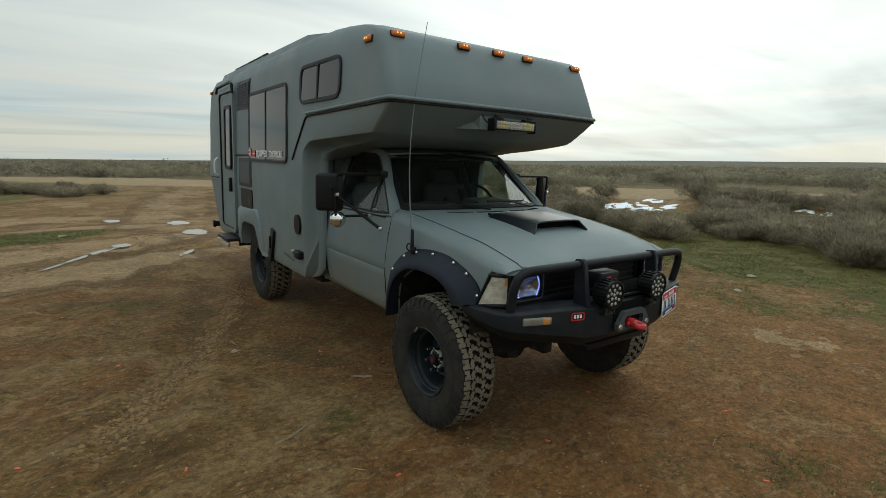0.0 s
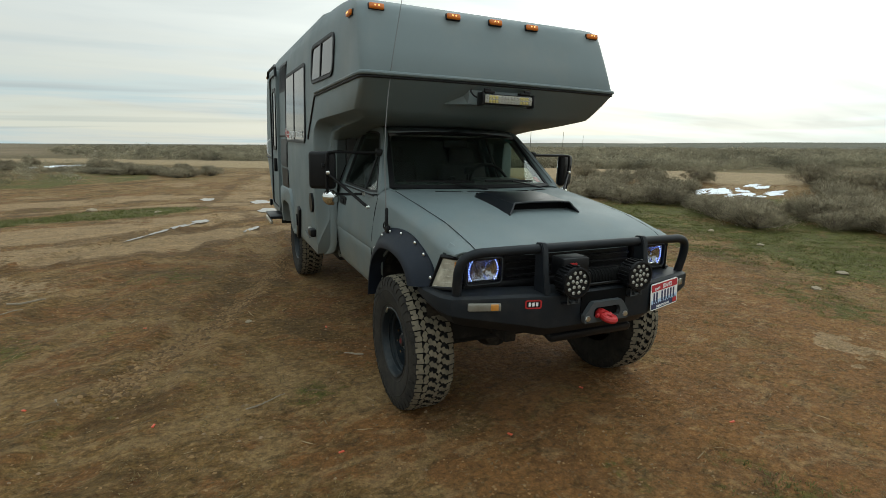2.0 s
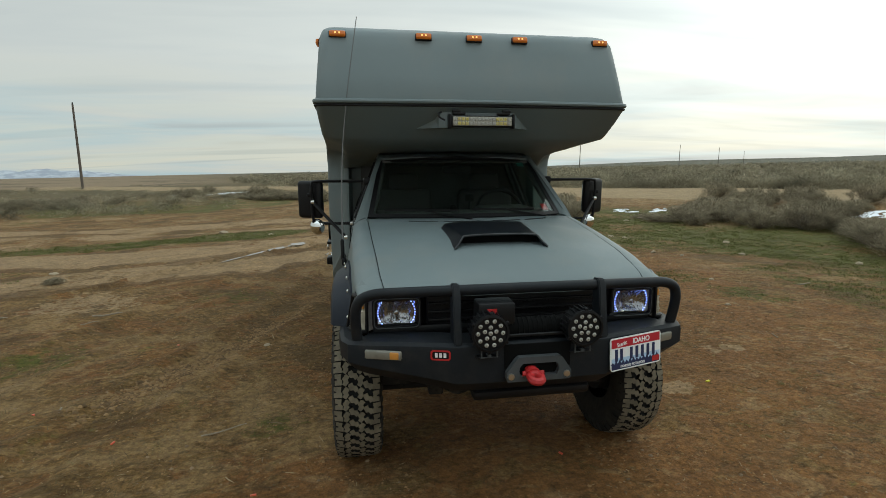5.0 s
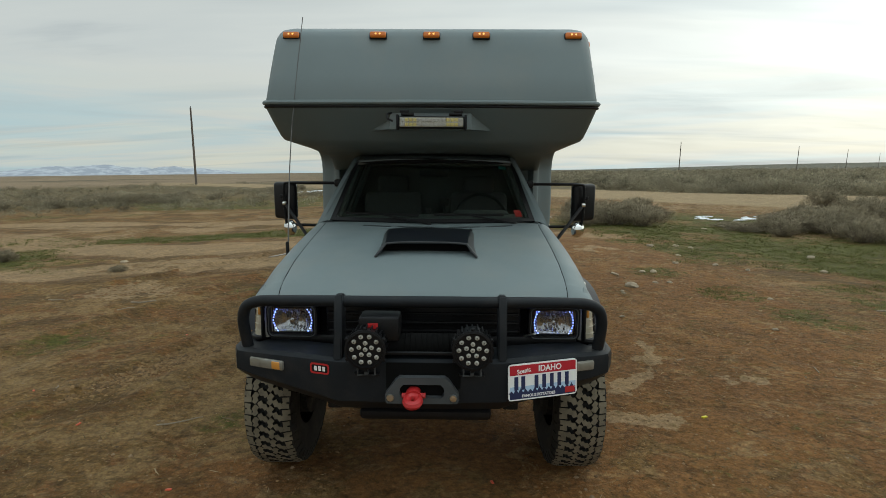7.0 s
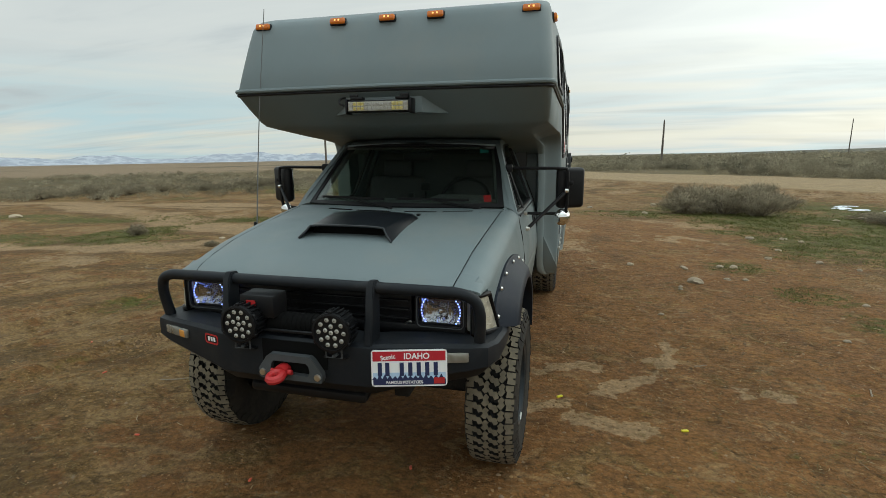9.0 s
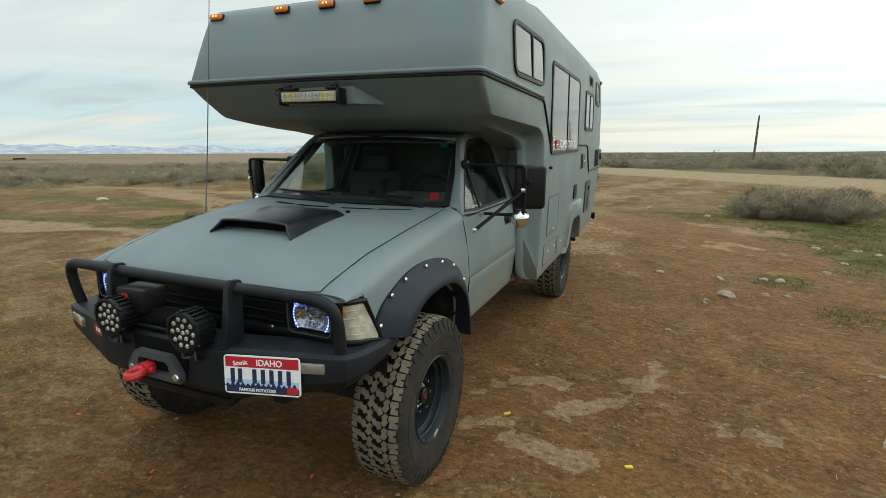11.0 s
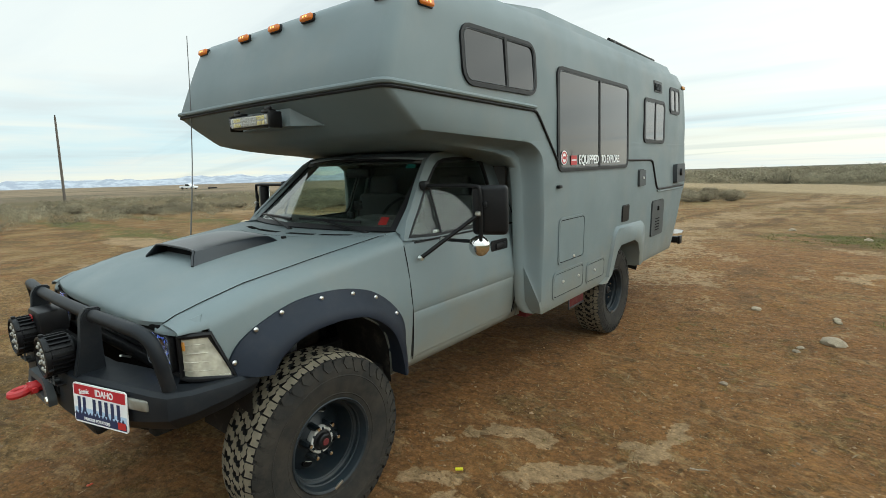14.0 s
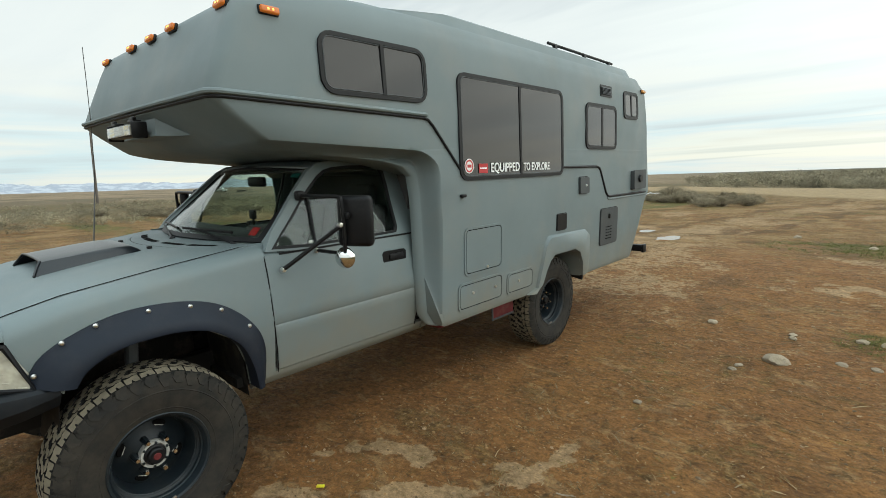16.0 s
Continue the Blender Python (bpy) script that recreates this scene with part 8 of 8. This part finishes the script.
def sage_field(count, pick, blades, lo, hi, wide):
    """Far sagebrush, joined."""
    kinds = [bush_data(100 + i, blades, 1.0, wide) for i in range(6)]
    V, F, M = [], [], []
    made = 0
    while made < count:
        x, y = pick()
        if near_line(x, y, ROAD) < 4.4 or fbm(x, y, 0.06, 3, 3.3) < rng.uniform(-0.25, 0.2):
            continue
        made += 1
        s, h = rng.uniform(lo, hi), rng.uniform(0.6, 0.85)
        z = height(x, y, False)
        a = rng.uniform(0, 6.28)
        c, d = math.cos(a) * s, math.sin(a) * s
        v, f, ways = kinds[rng.randrange(6)]
        b = len(V)
        M += [(p.x * math.cos(a) - p.y * math.sin(a), p.x * math.sin(a) + p.y * math.cos(a), p.z) for p in ways]
        V += [(x + p.x * c - p.y * d, y + p.x * d + p.y * c, z + p.z * s * h) for p in v]
        F += [(i + b, j + b, k + b) for i, j, k in f]
    ob = mesh_from("sagebrush_plain", V, F, FARSAGE, "stuff", "grey sagebrush covering the plain", "shrubs")
    ob.data.normals_split_custom_set_from_vertices(M)


def ring_pick(r0, r1, a0, a1):
    def pick():
        r = r0 + (r1 - r0) * rng.random() ** 1.15
        a = radians(rng.uniform(a0, a1))
        return r * math.sin(a), r * math.cos(a)
    return pick


def behind_road(x0, x1, far):
    def pick():
        i = rng.randrange(0, 10)
        return lerp2(ROAD[i], ROAD[i + 1], rng.random(), -rng.uniform(4.5, far))
    return pick


sage_field(760, behind_road(0, 0, 30), 620, 0.4, 1.15, 0.021)
sage_field(900, ring_pick(22, 82, -88, -10), 230, 0.25, 0.62, 0.030)
sage_field(1400, ring_pick(45, 130, -14, 110), 220, 0.5, 1.4, 0.042)
sage_field(3600, ring_pick(110, 420, -12, 110), 34, 0.7, 1.8, 0.13)

# ---- far things ----
POLE = Mat("weathered_pole", (0.12, 0.10, 0.085), 0.9)
POLE.shade(POLE.noise(4, 5, 0.6, (6, 6, 0.4)), 0.75, 1.2)
POLE = POLE.mat


def utility_pole(az, dist, h, lean=0.0):
    a = radians(az)
    x, y = dist * math.sin(a), dist * math.cos(a)
    root = new("utility_pole")
    root.matrix_world = Matrix.Translation((x, y, height(x, y, False) - 0.3)) @ pose(0, 0, 0, 0, lean, -az)
    tagged(root, "tall weathered wooden utility pole on the plain", "pole", "utility poles")
    part("post", tubem([(0, 0, 0), (0, 0, h * 0.5), (0, 0, h)], [0.15, 0.135, 0.10], 10), POLE, root)
    part("insulator", lathem([(0.0, 0.22), (0.05, 0.20), (0.07, 0.08), (0.05, 0.0)], Matrix.Translation((0, 0, h)), 8), DULL, root)


POLES = [(-27.6, 73.6, 10.3), (-76.1, 73, 10.2, 1.5), (9.75, 75, 6.3), (24.5, 178, 10.2), (34.4, 244, 10), (37.9, 312, 10), (40.0, 424, 10)]
PICKUP = (-65.4, 176, 25)
for q in POLES:
    utility_pole(*q)

WHITECAR = Mat("white_car_paint", (0.78, 0.79, 0.80), 0.3).mat


def far_pickup(az, dist, turn):
    a = radians(az)
    x, y = dist * math.sin(a), dist * math.cos(a)
    root = new("parked_pickup")
    root.matrix_world = Matrix.Translation((x, y, height(x, y, False))) @ pose(0, 0, 0, 0, 0, turn)
    tagged(root, "white pickup truck parked far out on the plain", "pickup")
    body = slabm([(px, -0.9, pz) for px, pz in ((-2.7, 0.5), (2.6, 0.5), (2.7, 0.8), (2.6, 1.0), (1.3, 1.08), (0.7, 1.75), (-0.8, 1.78), (-0.95, 1.12), (-2.7, 1.12))], (0, 1.8, 0))
    part("body", body, WHITECAR, root)
    for s in (-0.905, 0.905):
        part("side_window", slabm([(px, s, pz) for px, pz in ((1.05, 1.12), (0.6, 1.62), (-0.65, 1.66), (-0.7, 1.12))], (0, 0.01 if s > 0 else -0.01, 0)), HOUSEGLASS, root)
        for px in (-1.7, 1.7):
            part("wheel", lathem([(0.0, 0.1), (0.38, 0.1), (0.40, 0.0), (0.38, -0.1), (0.0, -0.1)], Matrix.Translation((px, s, 0.40)) @ pose(0, 0, 0, 90, 0, 0), 16), TYRE, root)


far_pickup(*PICKUP)
dark = part("far_dark_heap", boxm((0, 0, 0.22), (2.8, 1.3, 0.62), 0.28, None, 4), UNDER, None)
_a = radians(PICKUP[0] + 2.2)
dark.matrix_world = Matrix.Translation((178 * math.sin(_a), 178 * math.cos(_a), height(178 * math.sin(_a), 178 * math.cos(_a), False) - 0.1)) @ pose(0, 0, 0, 0, 0, 60)
tagged(dark, "low dark heap beside the far pickup", "heap")


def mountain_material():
    # blue-grey of the air is in the colours: rock and dulled snow
    m = Mat("far_snowy_range_hazed", (0.285, 0.31, 0.36), 1.0)
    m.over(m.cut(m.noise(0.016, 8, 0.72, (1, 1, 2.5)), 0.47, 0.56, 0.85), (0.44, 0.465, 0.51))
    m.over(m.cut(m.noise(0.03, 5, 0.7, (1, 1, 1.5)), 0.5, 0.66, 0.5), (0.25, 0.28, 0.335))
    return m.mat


def mountains():
    bm = bmesh.new()
    rows = []
    for i in range(241):
        az = radians(lerp3(-100, 15, i / 240))
        amp = soft(-102, -85, math.degrees(az)) * soft(-19, -30, math.degrees(az)) * 1.0 + 0.0
        top = amp * (52 + 34 * noise.fractal(Vector((i * 0.09, 3.3, 0)), 1.0, 2.0, 5))
        row = []
        for k, (d, f) in enumerate(((3700, 0.0), (3780, 0.35), (3860, 0.7), (3940, 1.0), (4050, 0.6), (4150, 0.0))):
            w = d + 25 * noise.noise(Vector((i * 0.4, k * 1.7, 0)))
            x, y = w * math.sin(az), w * math.cos(az)
            z = SLOPE[0] * x + SLOPE[1] * y
            row.append(bm.verts.new((x, y, z - 6 + f * top * (1 + 0.12 * noise.noise(Vector((i * 0.5, k * 2.2, 5)))))))
        rows.append(row)
    for A, B in zip(rows, rows[1:]):
        for k in range(5):
            bm.faces.new((A[k], B[k], B[k + 1], A[k + 1]))
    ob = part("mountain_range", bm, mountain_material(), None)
    tagged(ob, "distant low range of snowy mountains, coloured blue with haze", "mountains", kind="structure")


mountains()
